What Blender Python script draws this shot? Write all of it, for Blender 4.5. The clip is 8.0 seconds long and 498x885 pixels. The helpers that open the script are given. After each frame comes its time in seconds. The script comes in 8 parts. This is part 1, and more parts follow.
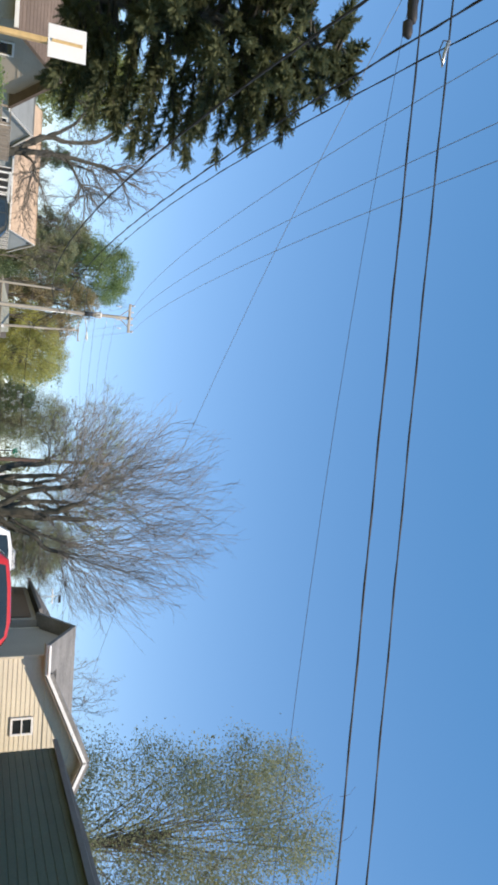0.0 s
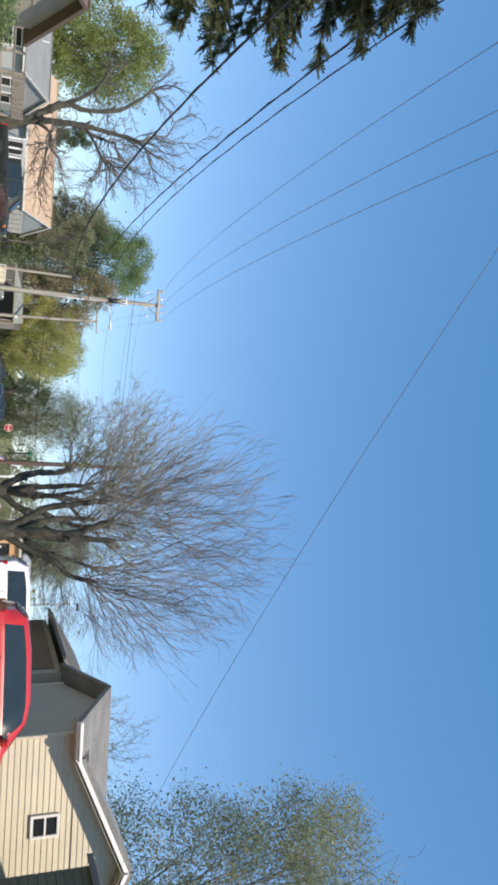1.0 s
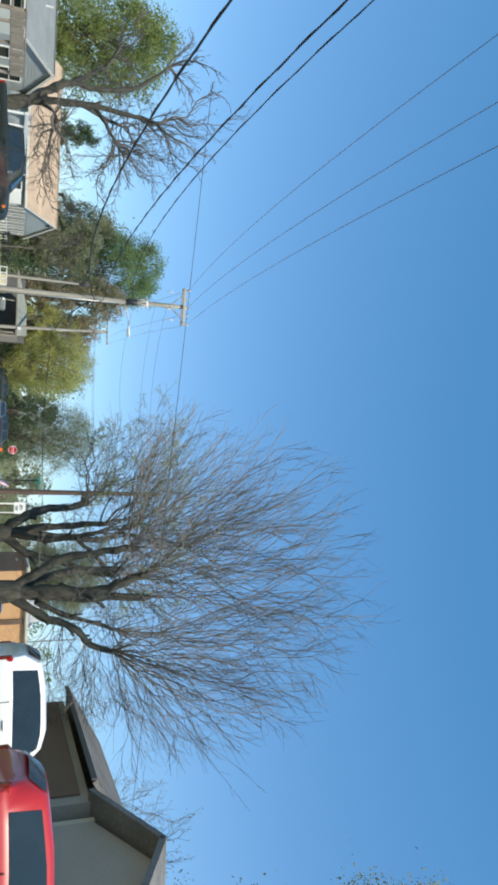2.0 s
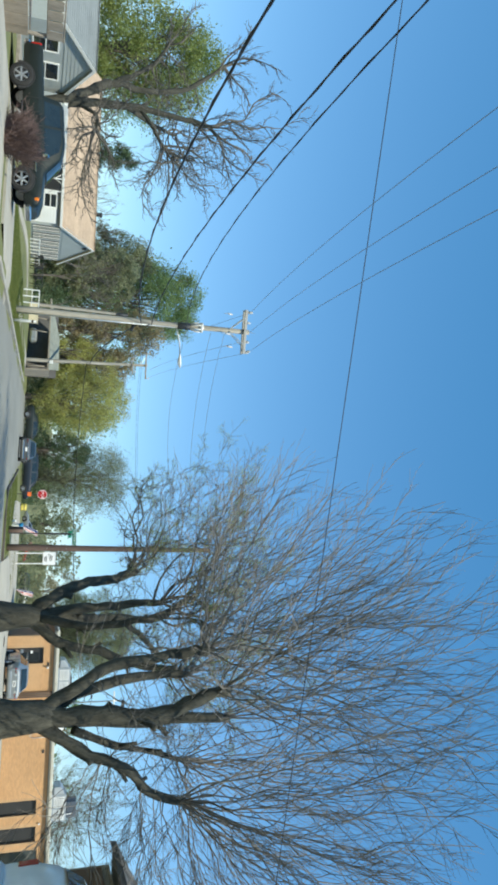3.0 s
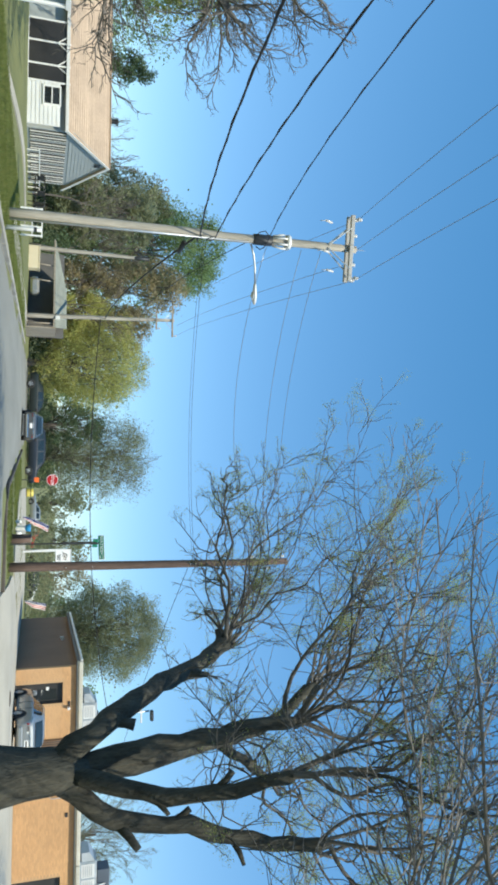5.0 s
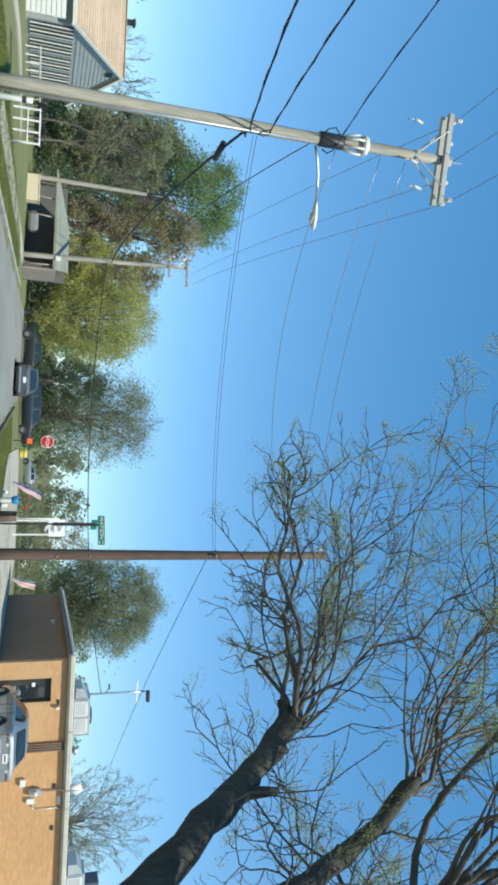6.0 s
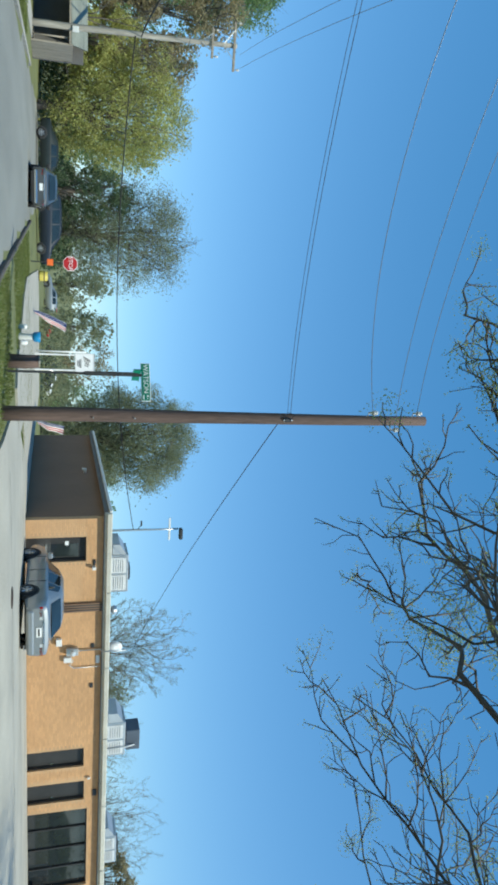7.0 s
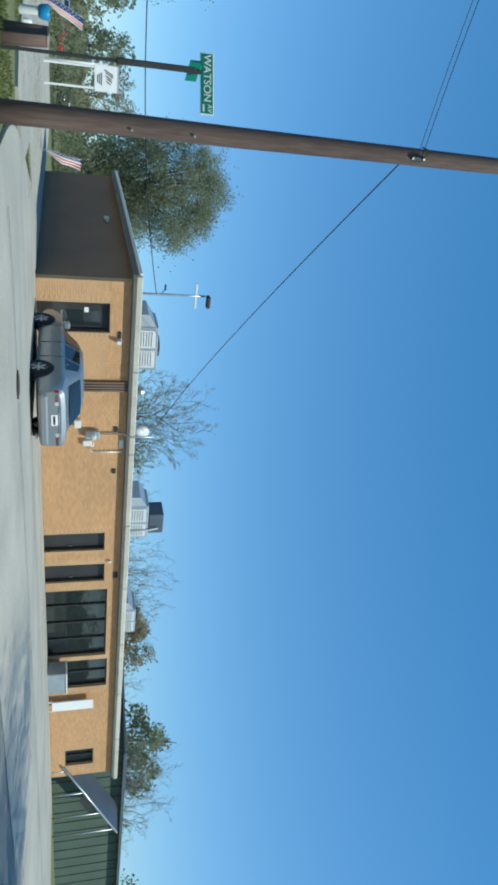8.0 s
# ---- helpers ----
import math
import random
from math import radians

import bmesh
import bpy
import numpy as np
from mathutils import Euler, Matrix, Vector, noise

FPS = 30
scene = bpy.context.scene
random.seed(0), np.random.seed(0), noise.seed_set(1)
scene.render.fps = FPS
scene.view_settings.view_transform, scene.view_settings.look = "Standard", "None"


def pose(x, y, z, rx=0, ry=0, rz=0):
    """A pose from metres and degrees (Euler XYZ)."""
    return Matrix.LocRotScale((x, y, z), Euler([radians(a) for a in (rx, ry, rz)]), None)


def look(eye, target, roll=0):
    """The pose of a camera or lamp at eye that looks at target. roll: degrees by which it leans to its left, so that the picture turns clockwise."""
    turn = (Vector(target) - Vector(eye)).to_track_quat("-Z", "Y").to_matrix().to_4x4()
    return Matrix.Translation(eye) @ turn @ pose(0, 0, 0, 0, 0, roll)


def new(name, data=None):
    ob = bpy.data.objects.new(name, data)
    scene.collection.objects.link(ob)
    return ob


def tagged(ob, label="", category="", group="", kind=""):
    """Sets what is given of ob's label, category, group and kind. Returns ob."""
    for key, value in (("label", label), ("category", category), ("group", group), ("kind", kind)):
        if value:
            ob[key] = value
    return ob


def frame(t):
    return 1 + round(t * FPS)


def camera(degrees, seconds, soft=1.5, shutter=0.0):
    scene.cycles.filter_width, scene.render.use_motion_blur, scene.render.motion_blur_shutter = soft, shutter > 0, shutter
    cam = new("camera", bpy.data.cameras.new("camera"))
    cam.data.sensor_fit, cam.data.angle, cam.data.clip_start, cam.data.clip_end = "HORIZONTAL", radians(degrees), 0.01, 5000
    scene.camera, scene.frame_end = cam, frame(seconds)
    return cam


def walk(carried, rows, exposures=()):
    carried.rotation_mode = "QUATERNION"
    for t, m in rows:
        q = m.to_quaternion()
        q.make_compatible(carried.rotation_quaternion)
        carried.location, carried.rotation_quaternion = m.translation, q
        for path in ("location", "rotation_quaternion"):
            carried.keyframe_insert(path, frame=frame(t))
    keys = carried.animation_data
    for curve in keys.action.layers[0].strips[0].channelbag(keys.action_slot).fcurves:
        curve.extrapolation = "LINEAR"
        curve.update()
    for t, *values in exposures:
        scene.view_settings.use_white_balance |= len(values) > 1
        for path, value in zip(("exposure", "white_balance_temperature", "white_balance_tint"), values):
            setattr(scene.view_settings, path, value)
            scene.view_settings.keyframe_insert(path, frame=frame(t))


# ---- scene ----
cam = camera(38.7, 8.0, soft=3.35)
METRES, EYE, TILT, LEAN, TURN = 45.0, 1.5, 19.8, -90.0, 0.0
PATH = [
    (0, (1.436, -0.355, 1.043), (1.359, 1.517, 1.742), 93.3),
    (0.5, (1.063, 2.656, 1.13), (0.967, 4.524, 1.839), 94.3),
    (1, (0.788, 5.567, 1.088), (0.729, 7.451, 1.756), 93.0),
    (1.2, (0.661, 6.697, 1.081), (0.621, 8.576, 1.766), 93.0),
    (2.3, (0.053, 14.513, 1.224), (-0.061, 16.4, 1.876), 91.9),
    (2.5, (-0.101, 15.834, 1.207), (-0.177, 17.72, 1.867), 90.6),
    (3, (-0.598, 18.948, 1.191), (-0.797, 20.852, 1.77), 93.1),
    (3.5, (-1.027, 21.878, 1.171), (-1.192, 23.789, 1.736), 93.4),
    (4, (-1.336, 24.548, 1.149), (-1.453, 26.461, 1.719), 93.2),
    (4.5, (-1.59, 27.221, 1.008), (-1.716, 29.14, 1.557), 91.3),
    (4.7, (-1.67, 28.384, 0.967), (-1.795, 30.3, 1.528), 91.3),
    (5.8, (-1.924, 34.172, 1.299), (-1.956, 36.085, 1.883), 91.8),
    (6, (-2.051, 35.3, 1.326), (-2.06, 37.215, 1.904), 92.6),
    (6.5, (-2.239, 38.099, 1.254), (-2.066, 40.018, 1.792), 91.1),
    (7, (-2.119, 40.477, 1.221), (-1.645, 42.346, 1.753), 90.2),
    (7.5, (-1.583, 42.867, 1.167), (-0.853, 44.655, 1.685), 88.5),
    (8, (-0.54, 45.226, 1.148), (0.526, 46.844, 1.642), 89.6),
]
walk(cam, [(t, look(eye, target, roll)) for t, eye, target, roll in PATH], exposures=[(0.0, 0.62, 7600, 16), (1.2, 0.59, 7500, 14), (2.5, 0.46, 6900, 2), (3.5, 0.54, 6880, 0), (4.5, 0.58, 7020, 3), (6.5, 0.47, 6700, -1), (8.0, 0.18, 6200, -3)])

# ---- world, sun, exposure ----
SUN_AZ, SUN_EL = radians(152.0), radians(50.0)
world = bpy.data.worlds.new("sky")
scene.world = world
world.use_nodes = True
sky = world.node_tree.nodes.new("ShaderNodeTexSky")
sky.sky_type, sky.sun_disc = "NISHITA", False
sky.sun_elevation, sky.sun_rotation = SUN_EL, SUN_AZ
sky.altitude, sky.air_density, sky.dust_density, sky.ozone_density = 100.0, 1.0, 0.15, 7.0
backg = world.node_tree.nodes["Background"]
backg.inputs["Strength"].default_value = 0.15
# thin even haze over the clear sky
veil = world.node_tree.nodes.new("ShaderNodeMix")
veil.data_type = "RGBA"
veil.inputs["Factor"].default_value = 0.40
veil.inputs["B"].default_value = (0.74, 1.74, 3.40, 1)
world.node_tree.links.new(sky.outputs["Color"], veil.inputs["A"])
# the blue deepens with height
height_in_sky = world.node_tree.nodes.new("ShaderNodeTexCoord")
parts_xyz = world.node_tree.nodes.new("ShaderNodeSeparateXYZ")
climb = world.node_tree.nodes.new("ShaderNodeMapRange")
climb.inputs["From Min"].default_value, climb.inputs["From Max"].default_value = 0.04, 0.62
deep = world.node_tree.nodes.new("ShaderNodeMix")
deep.data_type, deep.blend_type = "RGBA", "MULTIPLY"
deep.inputs["B"].default_value = (0.53, 0.91, 1.03, 1)
world.node_tree.links.new(height_in_sky.outputs["Generated"], parts_xyz.inputs["Vector"])
world.node_tree.links.new(parts_xyz.outputs["Z"], climb.inputs["Value"])
world.node_tree.links.new(climb.outputs["Result"], deep.inputs["Factor"])
world.node_tree.links.new(veil.outputs["Result"], deep.inputs["A"])
world.node_tree.links.new(deep.outputs["Result"], backg.inputs["Color"])
sun_data = bpy.data.lights.new("sun", "SUN")
sun_data.energy, sun_data.angle, sun_data.color = 3.6, radians(0.53), (1.0, 0.95, 0.86)
sun_dir = Vector((math.sin(SUN_AZ) * math.cos(SUN_EL), math.cos(SUN_AZ) * math.cos(SUN_EL), math.sin(SUN_EL)))
sun = new("sun", sun_data)
sun.matrix_world = look(sun_dir * 80, (0, 0, 0))


# ---- materials ----
def mat(name, col, rough=0.75, metal=0.0, var=0.22, scale=1.5, fine=30.0, bump=0.15, col2=None, rand=0.0, island=0.0,
        coat=0.0, spec=0.5, stretch=(1, 1, 1), local=False, dist=0.02):
    """A painted, wooden or mineral surface: two scales of variation and a fine relief."""
    m = bpy.data.materials.new(name)
    m.use_nodes = True
    nt = m.node_tree
    n, l = nt.nodes, nt.links
    b = n["Principled BSDF"]
    b.inputs["Roughness"].default_value, b.inputs["Metallic"].default_value = rough, metal
    b.inputs["Coat Weight"].default_value = coat
    b.inputs["Coat Roughness"].default_value = 0.06
    b.inputs["Specular IOR Level"].default_value = spec
    mp = n.new("ShaderNodeMapping")
    mp.inputs["Scale"].default_value = stretch
    if local:
        src = n.new("ShaderNodeTexCoord").outputs["Object"]
    else:
        src = n.new("ShaderNodeNewGeometry").outputs["Position"]
    l.new(src, mp.inputs["Vector"])
    big, small = n.new("ShaderNodeTexNoise"), n.new("ShaderNodeTexNoise")
    big.inputs["Scale"].default_value, big.inputs["Detail"].default_value = scale, 5
    small.inputs["Scale"].default_value, small.inputs["Detail"].default_value = fine, 4
    l.new(mp.outputs[0], big.inputs["Vector"])
    l.new(mp.outputs[0], small.inputs["Vector"])
    add = n.new("ShaderNodeMath")
    add.operation = "MULTIPLY_ADD"
    add.inputs[1].default_value = 0.45
    l.new(small.outputs["Fac"], add.inputs[0])
    mul = n.new("ShaderNodeMath")
    mul.operation = "MULTIPLY"
    mul.inputs[1].default_value = 0.55
    l.new(big.outputs["Fac"], mul.inputs[0])
    l.new(mul.outputs[0], add.inputs[2])
    rg = n.new("ShaderNodeMapRange")
    rg.inputs["From Min"].default_value, rg.inputs["From Max"].default_value = 0.32, 0.68
    l.new(add.outputs[0], rg.inputs["Value"])
    mix = n.new("ShaderNodeMix")
    mix.data_type = "RGBA"
    lo = col2 if col2 else tuple(c * (1 - var) for c in col)
    hi = col if col2 else tuple(min(1.0, c * (1 + var)) for c in col)
    mix.inputs["A"].default_value, mix.inputs["B"].default_value = (*lo, 1), (*hi, 1)
    l.new(rg.outputs[0], mix.inputs["Factor"])
    out = mix.outputs["Result"]
    if rand or island:
        hsv = n.new("ShaderNodeHueSaturation")
        r2 = n.new("ShaderNodeMapRange")
        amount = rand or island
        r2.inputs["To Min"].default_value, r2.inputs["To Max"].default_value = 1 - amount, 1 + amount
        if rand:
            l.new(n.new("ShaderNodeObjectInfo").outputs["Random"], r2.inputs["Value"])
        else:
            l.new(n.new("ShaderNodeNewGeometry").outputs["Random Per Island"], r2.inputs["Value"])
        l.new(r2.outputs[0], hsv.inputs["Value"])
        l.new(out, hsv.inputs["Color"])
        out = hsv.outputs["Color"]
    l.new(out, b.inputs["Base Color"])
    if bump:
        bp = n.new("ShaderNodeBump")
        bp.inputs["Strength"].default_value, bp.inputs["Distance"].default_value = bump, dist
        l.new(add.outputs[0], bp.inputs["Height"])
        l.new(bp.outputs[0], b.inputs["Normal"])
    return m


def leaf_mat(name, col, col2, island=0.35, through_light=0.35):
    """Leaves: each a little different, part of the light passes."""
    m = bpy.data.materials.new(name)
    m.use_nodes = True
    n, l = m.node_tree.nodes, m.node_tree.links
    n.remove(n["Principled BSDF"])
    geo = n.new("ShaderNodeNewGeometry")
    ramp = n.new("ShaderNodeMix")
    ramp.data_type = "RGBA"
    ramp.inputs["A"].default_value, ramp.inputs["B"].default_value = (*col, 1), (*col2, 1)
    l.new(geo.outputs["Random Per Island"], ramp.inputs["Factor"])
    noi = n.new("ShaderNodeTexNoise")
    noi.inputs["Scale"].default_value = 0.6
    l.new(geo.outputs["Position"], noi.inputs["Vector"])
    r2 = n.new("ShaderNodeMapRange")
    r2.inputs["From Min"].default_value, r2.inputs["From Max"].default_value = 0.3, 0.7
    r2.inputs["To Min"].default_value, r2.inputs["To Max"].default_value = 1 - island, 1 + island
    l.new(noi.outputs["Fac"], r2.inputs["Value"])
    hsv = n.new("ShaderNodeHueSaturation")
    l.new(r2.outputs[0], hsv.inputs["Value"])
    l.new(ramp.outputs["Result"], hsv.inputs["Color"])
    d, t, mx = n.new("ShaderNodeBsdfDiffuse"), n.new("ShaderNodeBsdfTranslucent"), n.new("ShaderNodeMixShader")
    l.new(hsv.outputs["Color"], d.inputs["Color"])
    l.new(hsv.outputs["Color"], t.inputs["Color"])
    mx.inputs["Fac"].default_value = through_light
    l.new(d.outputs[0], mx.inputs[1])
    l.new(t.outputs[0], mx.inputs[2])
    l.new(mx.outputs[0], n["Material Output"].inputs["Surface"])
    return m


def glass_mat(name, tint, rough=0.03):
    """Dark window glass: a glossy pane over a dim interior."""
    m = mat(name, tint, rough=rough, var=0.3, scale=0.8, fine=3, bump=0.0, spec=0.8)
    return m


ASPHALT = mat("asphalt", (0.235, 0.232, 0.205), 0.9, var=0.28, scale=0.35, fine=60, bump=0.35, stretch=(1, 0.25, 1))
CONCRETE = mat("concrete", (0.40, 0.37, 0.31), 0.9, var=0.22, scale=0.5, fine=25, bump=0.25)
KERB_DARK = mat("dark_kerb", (0.095, 0.082, 0.070), 0.9, var=0.35, scale=1.2, fine=20, bump=0.3, rand=0.12)
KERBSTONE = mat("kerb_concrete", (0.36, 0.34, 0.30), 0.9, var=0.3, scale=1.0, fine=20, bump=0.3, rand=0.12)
SEALANT = mat("sealant", (0.035, 0.035, 0.035), 0.7, bump=0.1)
TURF = mat("turf", (0.20, 0.205, 0.075), 0.95, scale=0.4, fine=22, bump=0.6, col2=(0.115, 0.125, 0.05))
BLADE = leaf_mat("grass_blade", (0.12, 0.16, 0.045), (0.22, 0.235, 0.09), 0.3, 0.35)
POLE_GREY = mat("weathered_pole", (0.36, 0.33, 0.28), 0.9, var=0.35, scale=1.2, fine=9, bump=0.5, stretch=(3, 3, 0.25))
POLE_BROWN = mat("creosote_pole", (0.112, 0.074, 0.060), 0.85, var=0.45, scale=1.1, fine=8, bump=0.5, stretch=(3, 3, 0.3))
WOOD_BLEACHED = mat("bleached_wood", (0.40, 0.39, 0.37), 0.85, var=0.25, scale=2.0, fine=30, bump=0.3, stretch=(0.4, 3, 3))
WOOD_GREY = mat("grey_timber", (0.30, 0.26, 0.21), 0.9, var=0.3, scale=2, fine=14, bump=0.4, stretch=(2, 2, 0.4))
WOOD_PALE = mat("pale_timber", (0.55, 0.38, 0.18), 0.8, var=0.2, scale=2, fine=14, bump=0.3)
GALV = mat("galvanised_steel", (0.52, 0.54, 0.55), 0.42, 0.8, var=0.15, scale=3, fine=40, bump=0.08)
DARK_STEEL = mat("dark_steel", (0.05, 0.052, 0.055), 0.5, 0.5, var=0.3, scale=3, fine=30, bump=0.1)
CABLE = mat("cable_jacket", (0.022, 0.022, 0.024), 0.65, var=0.2, bump=0.0)
WIRE = mat("bare_wire", (0.30, 0.30, 0.31), 0.35, 0.9, var=0.2, bump=0.0)
PORCELAIN = mat("porcelain", (0.62, 0.60, 0.57), 0.2, var=0.1, bump=0.0, coat=0.5)
WHITE = mat("white_paint", (0.78, 0.78, 0.76), 0.5, var=0.08, scale=1.2, fine=18, bump=0.08)
CREAM = mat("cream_paint", (0.66, 0.57, 0.40), 0.6, var=0.1, scale=1.2, fine=18, bump=0.08)
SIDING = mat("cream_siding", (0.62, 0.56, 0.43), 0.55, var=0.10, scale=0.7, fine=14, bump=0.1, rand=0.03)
SIDING_GREY = mat("grey_siding", (0.37, 0.40, 0.40), 0.6, var=0.1, scale=0.7, fine=14, bump=0.1, rand=0.04)
# this dark green holds the shade and greenish glare on two walls
SIDING_GREEN = mat("shade_green_boards", (0.075, 0.105, 0.078), 0.7, var=0.18, scale=0.7, fine=14, bump=0.15, rand=0.06)
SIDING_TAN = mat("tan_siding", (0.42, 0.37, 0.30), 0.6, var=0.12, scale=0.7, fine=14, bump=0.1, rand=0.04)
SHINGLE_GREY = mat("grey_shingles", (0.225, 0.22, 0.21), 0.9, var=0.28, scale=0.8, fine=11, bump=0.5, rand=0.1)
SHINGLE_TAN = mat("tan_shingles", (0.47, 0.35, 0.25), 0.9, var=0.2, scale=0.8, fine=11, bump=0.5, rand=0.06)
SHINGLE_MOSS = mat("grey_green_shingles", (0.25, 0.26, 0.215), 0.9, var=0.22, scale=0.8, fine=11, bump=0.4, rand=0.06)
SHINGLE_BLUE = mat("pale_grey_shingles", (0.22, 0.24, 0.24), 0.85, var=0.15, scale=0.8, fine=11, bump=0.4, rand=0.06)
SHINGLE_BROWN = mat("brown_shingles", (0.15, 0.11, 0.085), 0.9, var=0.25, scale=0.8, fine=11, bump=0.5, rand=0.1)
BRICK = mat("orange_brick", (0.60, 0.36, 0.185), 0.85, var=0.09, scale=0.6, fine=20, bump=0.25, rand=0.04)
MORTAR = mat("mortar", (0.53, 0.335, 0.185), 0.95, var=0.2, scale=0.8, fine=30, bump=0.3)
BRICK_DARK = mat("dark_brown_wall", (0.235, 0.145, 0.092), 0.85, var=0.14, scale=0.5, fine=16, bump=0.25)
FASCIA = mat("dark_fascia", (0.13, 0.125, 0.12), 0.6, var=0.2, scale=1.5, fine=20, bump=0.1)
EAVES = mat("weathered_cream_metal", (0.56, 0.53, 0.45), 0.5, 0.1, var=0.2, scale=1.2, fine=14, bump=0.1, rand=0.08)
TRIM = mat("white_metal_trim", (0.74, 0.73, 0.70), 0.4, 0.1, var=0.1, scale=2, fine=20, bump=0.05)
SLATE = mat("blue_grey_metal", (0.10, 0.12, 0.15), 0.55, 0.3, var=0.15, bump=0.05)
ROOFING = mat("roof_membrane", (0.25, 0.25, 0.25), 0.9)
GLASS = glass_mat("window_glass", (0.022, 0.027, 0.03))
CAR_GLASS = glass_mat("vehicle_glass", (0.018, 0.026, 0.028), 0.02)
DOOR_DARK = mat("dark_door", (0.035, 0.033, 0.032), 0.35, var=0.3, scale=1.5, bump=0.05)
RUBBER = mat("tyre_rubber", (0.022, 0.022, 0.022), 0.85, var=0.3, scale=6, fine=60, bump=0.2)
ALLOY = mat("alloy_wheel", (0.60, 0.61, 0.62), 0.3, 0.85, var=0.1, scale=6, fine=40, bump=0.0)
CHROME = mat("chrome", (0.75, 0.75, 0.76), 0.12, 1.0, var=0.05, bump=0.0)
PLASTIC = mat("black_plastic", (0.03, 0.03, 0.031), 0.55, var=0.2, scale=4, fine=40, bump=0.08)
PAINT_SILVER = mat("silver_car_paint", (0.33, 0.35, 0.36), 0.35, 0.55, var=0.07, scale=1.5, fine=10, bump=0.0, coat=0.8)
PAINT_GREY = mat("grey_car_paint", (0.10, 0.105, 0.11), 0.35, 0.5, var=0.07, scale=1.5, fine=10, bump=0.0, coat=0.8)
PAINT_WHITE = mat("white_car_paint", (0.80, 0.80, 0.79), 0.35, var=0.04, scale=1.5, fine=10, bump=0.0, coat=1.0)
PAINT_RED = mat("red_car_paint", (0.50, 0.018, 0.012), 0.35, var=0.1, scale=1.5, fine=10, bump=0.0, coat=1.0)
PAINT_DARK = mat("dark_green_car_paint", (0.012, 0.018, 0.016), 0.5, 0.0, var=0.2, scale=1.5, fine=10, bump=0.0, coat=0.25, spec=0.3)
PAINT_BLUE = mat("dark_blue_car_paint", (0.013, 0.019, 0.030), 0.45, 0.0, var=0.2, scale=1.5, fine=10, bump=0.0, coat=0.3, spec=0.3)
LAMP_RED = mat("red_lamp_lens", (0.40, 0.015, 0.012), 0.15, var=0.1, bump=0.0, coat=0.8)
LAMP_AMBER = mat("amber_lamp_lens", (0.75, 0.20, 0.03), 0.15, var=0.1, bump=0.0, coat=0.8)
LAMP_CLEAR = mat("clear_lamp_lens", (0.70, 0.72, 0.72), 0.1, 0.3, var=0.15, scale=9, bump=0.0, coat=0.9)
SIGN_GREEN = mat("green_sign", (0.008, 0.20, 0.12), 0.4, var=0.1, bump=0.0)
SIGN_RED = mat("red_sign", (0.46, 0.018, 0.022), 0.4, var=0.1, bump=0.0)
SIGN_WHITE = mat("white_sign", (0.80, 0.80, 0.79), 0.4, var=0.05, bump=0.0)
SIGN_BACK = mat("sign_back", (0.55, 0.56, 0.56), 0.4, 0.5, var=0.1, bump=0.0)
ORANGE = mat("orange_panel", (0.85, 0.16, 0.03), 0.5, var=0.08, bump=0.0)
INK = mat("black_ink", (0.03, 0.03, 0.03), 0.6, var=0.1, bump=0.0)
FLAG_BLUE = mat("flag_blue", (0.03, 0.045, 0.16), 0.8, var=0.15, bump=0.1)
FLAG_RED = mat("flag_red", (0.50, 0.025, 0.03), 0.8, var=0.15, bump=0.1)
FLAG_WHITE = mat("flag_white", (0.80, 0.79, 0.76), 0.8, var=0.08, bump=0.1)
BLUE_TUB = mat("blue_plastic", (0.02, 0.24, 0.50), 0.4, var=0.1, bump=0.0)
BARK_GREY = mat("grey_bark", (0.135, 0.115, 0.10), 0.95, var=0.45, scale=2.5, fine=14, bump=0.9, stretch=(2, 2, 0.6), dist=0.04)
BARK_DARK = mat("dark_bark", (0.066, 0.064, 0.052), 0.95, var=0.5, scale=3.0, fine=16, bump=1.0, stretch=(2, 2, 0.6), dist=0.06)
YELLOW = mat("yellow_plastic", (0.62, 0.50, 0.10), 0.5, var=0.15, scale=4, fine=30, bump=0.0)
IRON_RUST = mat("rusty_iron", (0.075, 0.055, 0.045), 0.75, metal=0.4, var=0.35, scale=6, fine=60, bump=0.4)
TWIG = mat("twigs", (0.195, 0.178, 0.160), 0.85, var=0.3, scale=1.0, fine=6, bump=0.0, island=0.25)
TWIG_DARK = mat("dark_twigs", (0.128, 0.116, 0.102), 0.85, var=0.3, scale=1.0, fine=6, bump=0.0, island=0.25)
BUSH_TWIG = mat("purple_brown_twigs", (0.15, 0.098, 0.088), 0.85, var=0.3, scale=1.0, fine=6, bump=0.0, island=0.3)
LEAF_SPRING = leaf_mat("spring_leaves", (0.37, 0.43, 0.13), (0.52, 0.54, 0.21), 0.25, 0.6)
# yellow, green, dark, rust and olive leaves lightened: haze put into their colours
LEAF_YELLOW = leaf_mat("yellow_green_leaves", (0.38, 0.40, 0.13), (0.56, 0.54, 0.22), 0.25, 0.5)
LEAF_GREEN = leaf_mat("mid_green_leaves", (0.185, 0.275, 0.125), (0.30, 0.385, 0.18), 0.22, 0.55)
LEAF_LIME = leaf_mat("lime_green_leaves", (0.255, 0.315, 0.115), (0.38, 0.42, 0.17), 0.22, 0.55)
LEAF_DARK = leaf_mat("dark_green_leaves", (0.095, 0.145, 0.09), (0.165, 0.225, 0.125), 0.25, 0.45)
LEAF_RUST = leaf_mat("rusty_catkins", (0.30, 0.26, 0.155), (0.41, 0.35, 0.21), 0.22, 0.5)
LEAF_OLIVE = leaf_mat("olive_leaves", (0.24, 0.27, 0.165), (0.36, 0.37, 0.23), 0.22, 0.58)
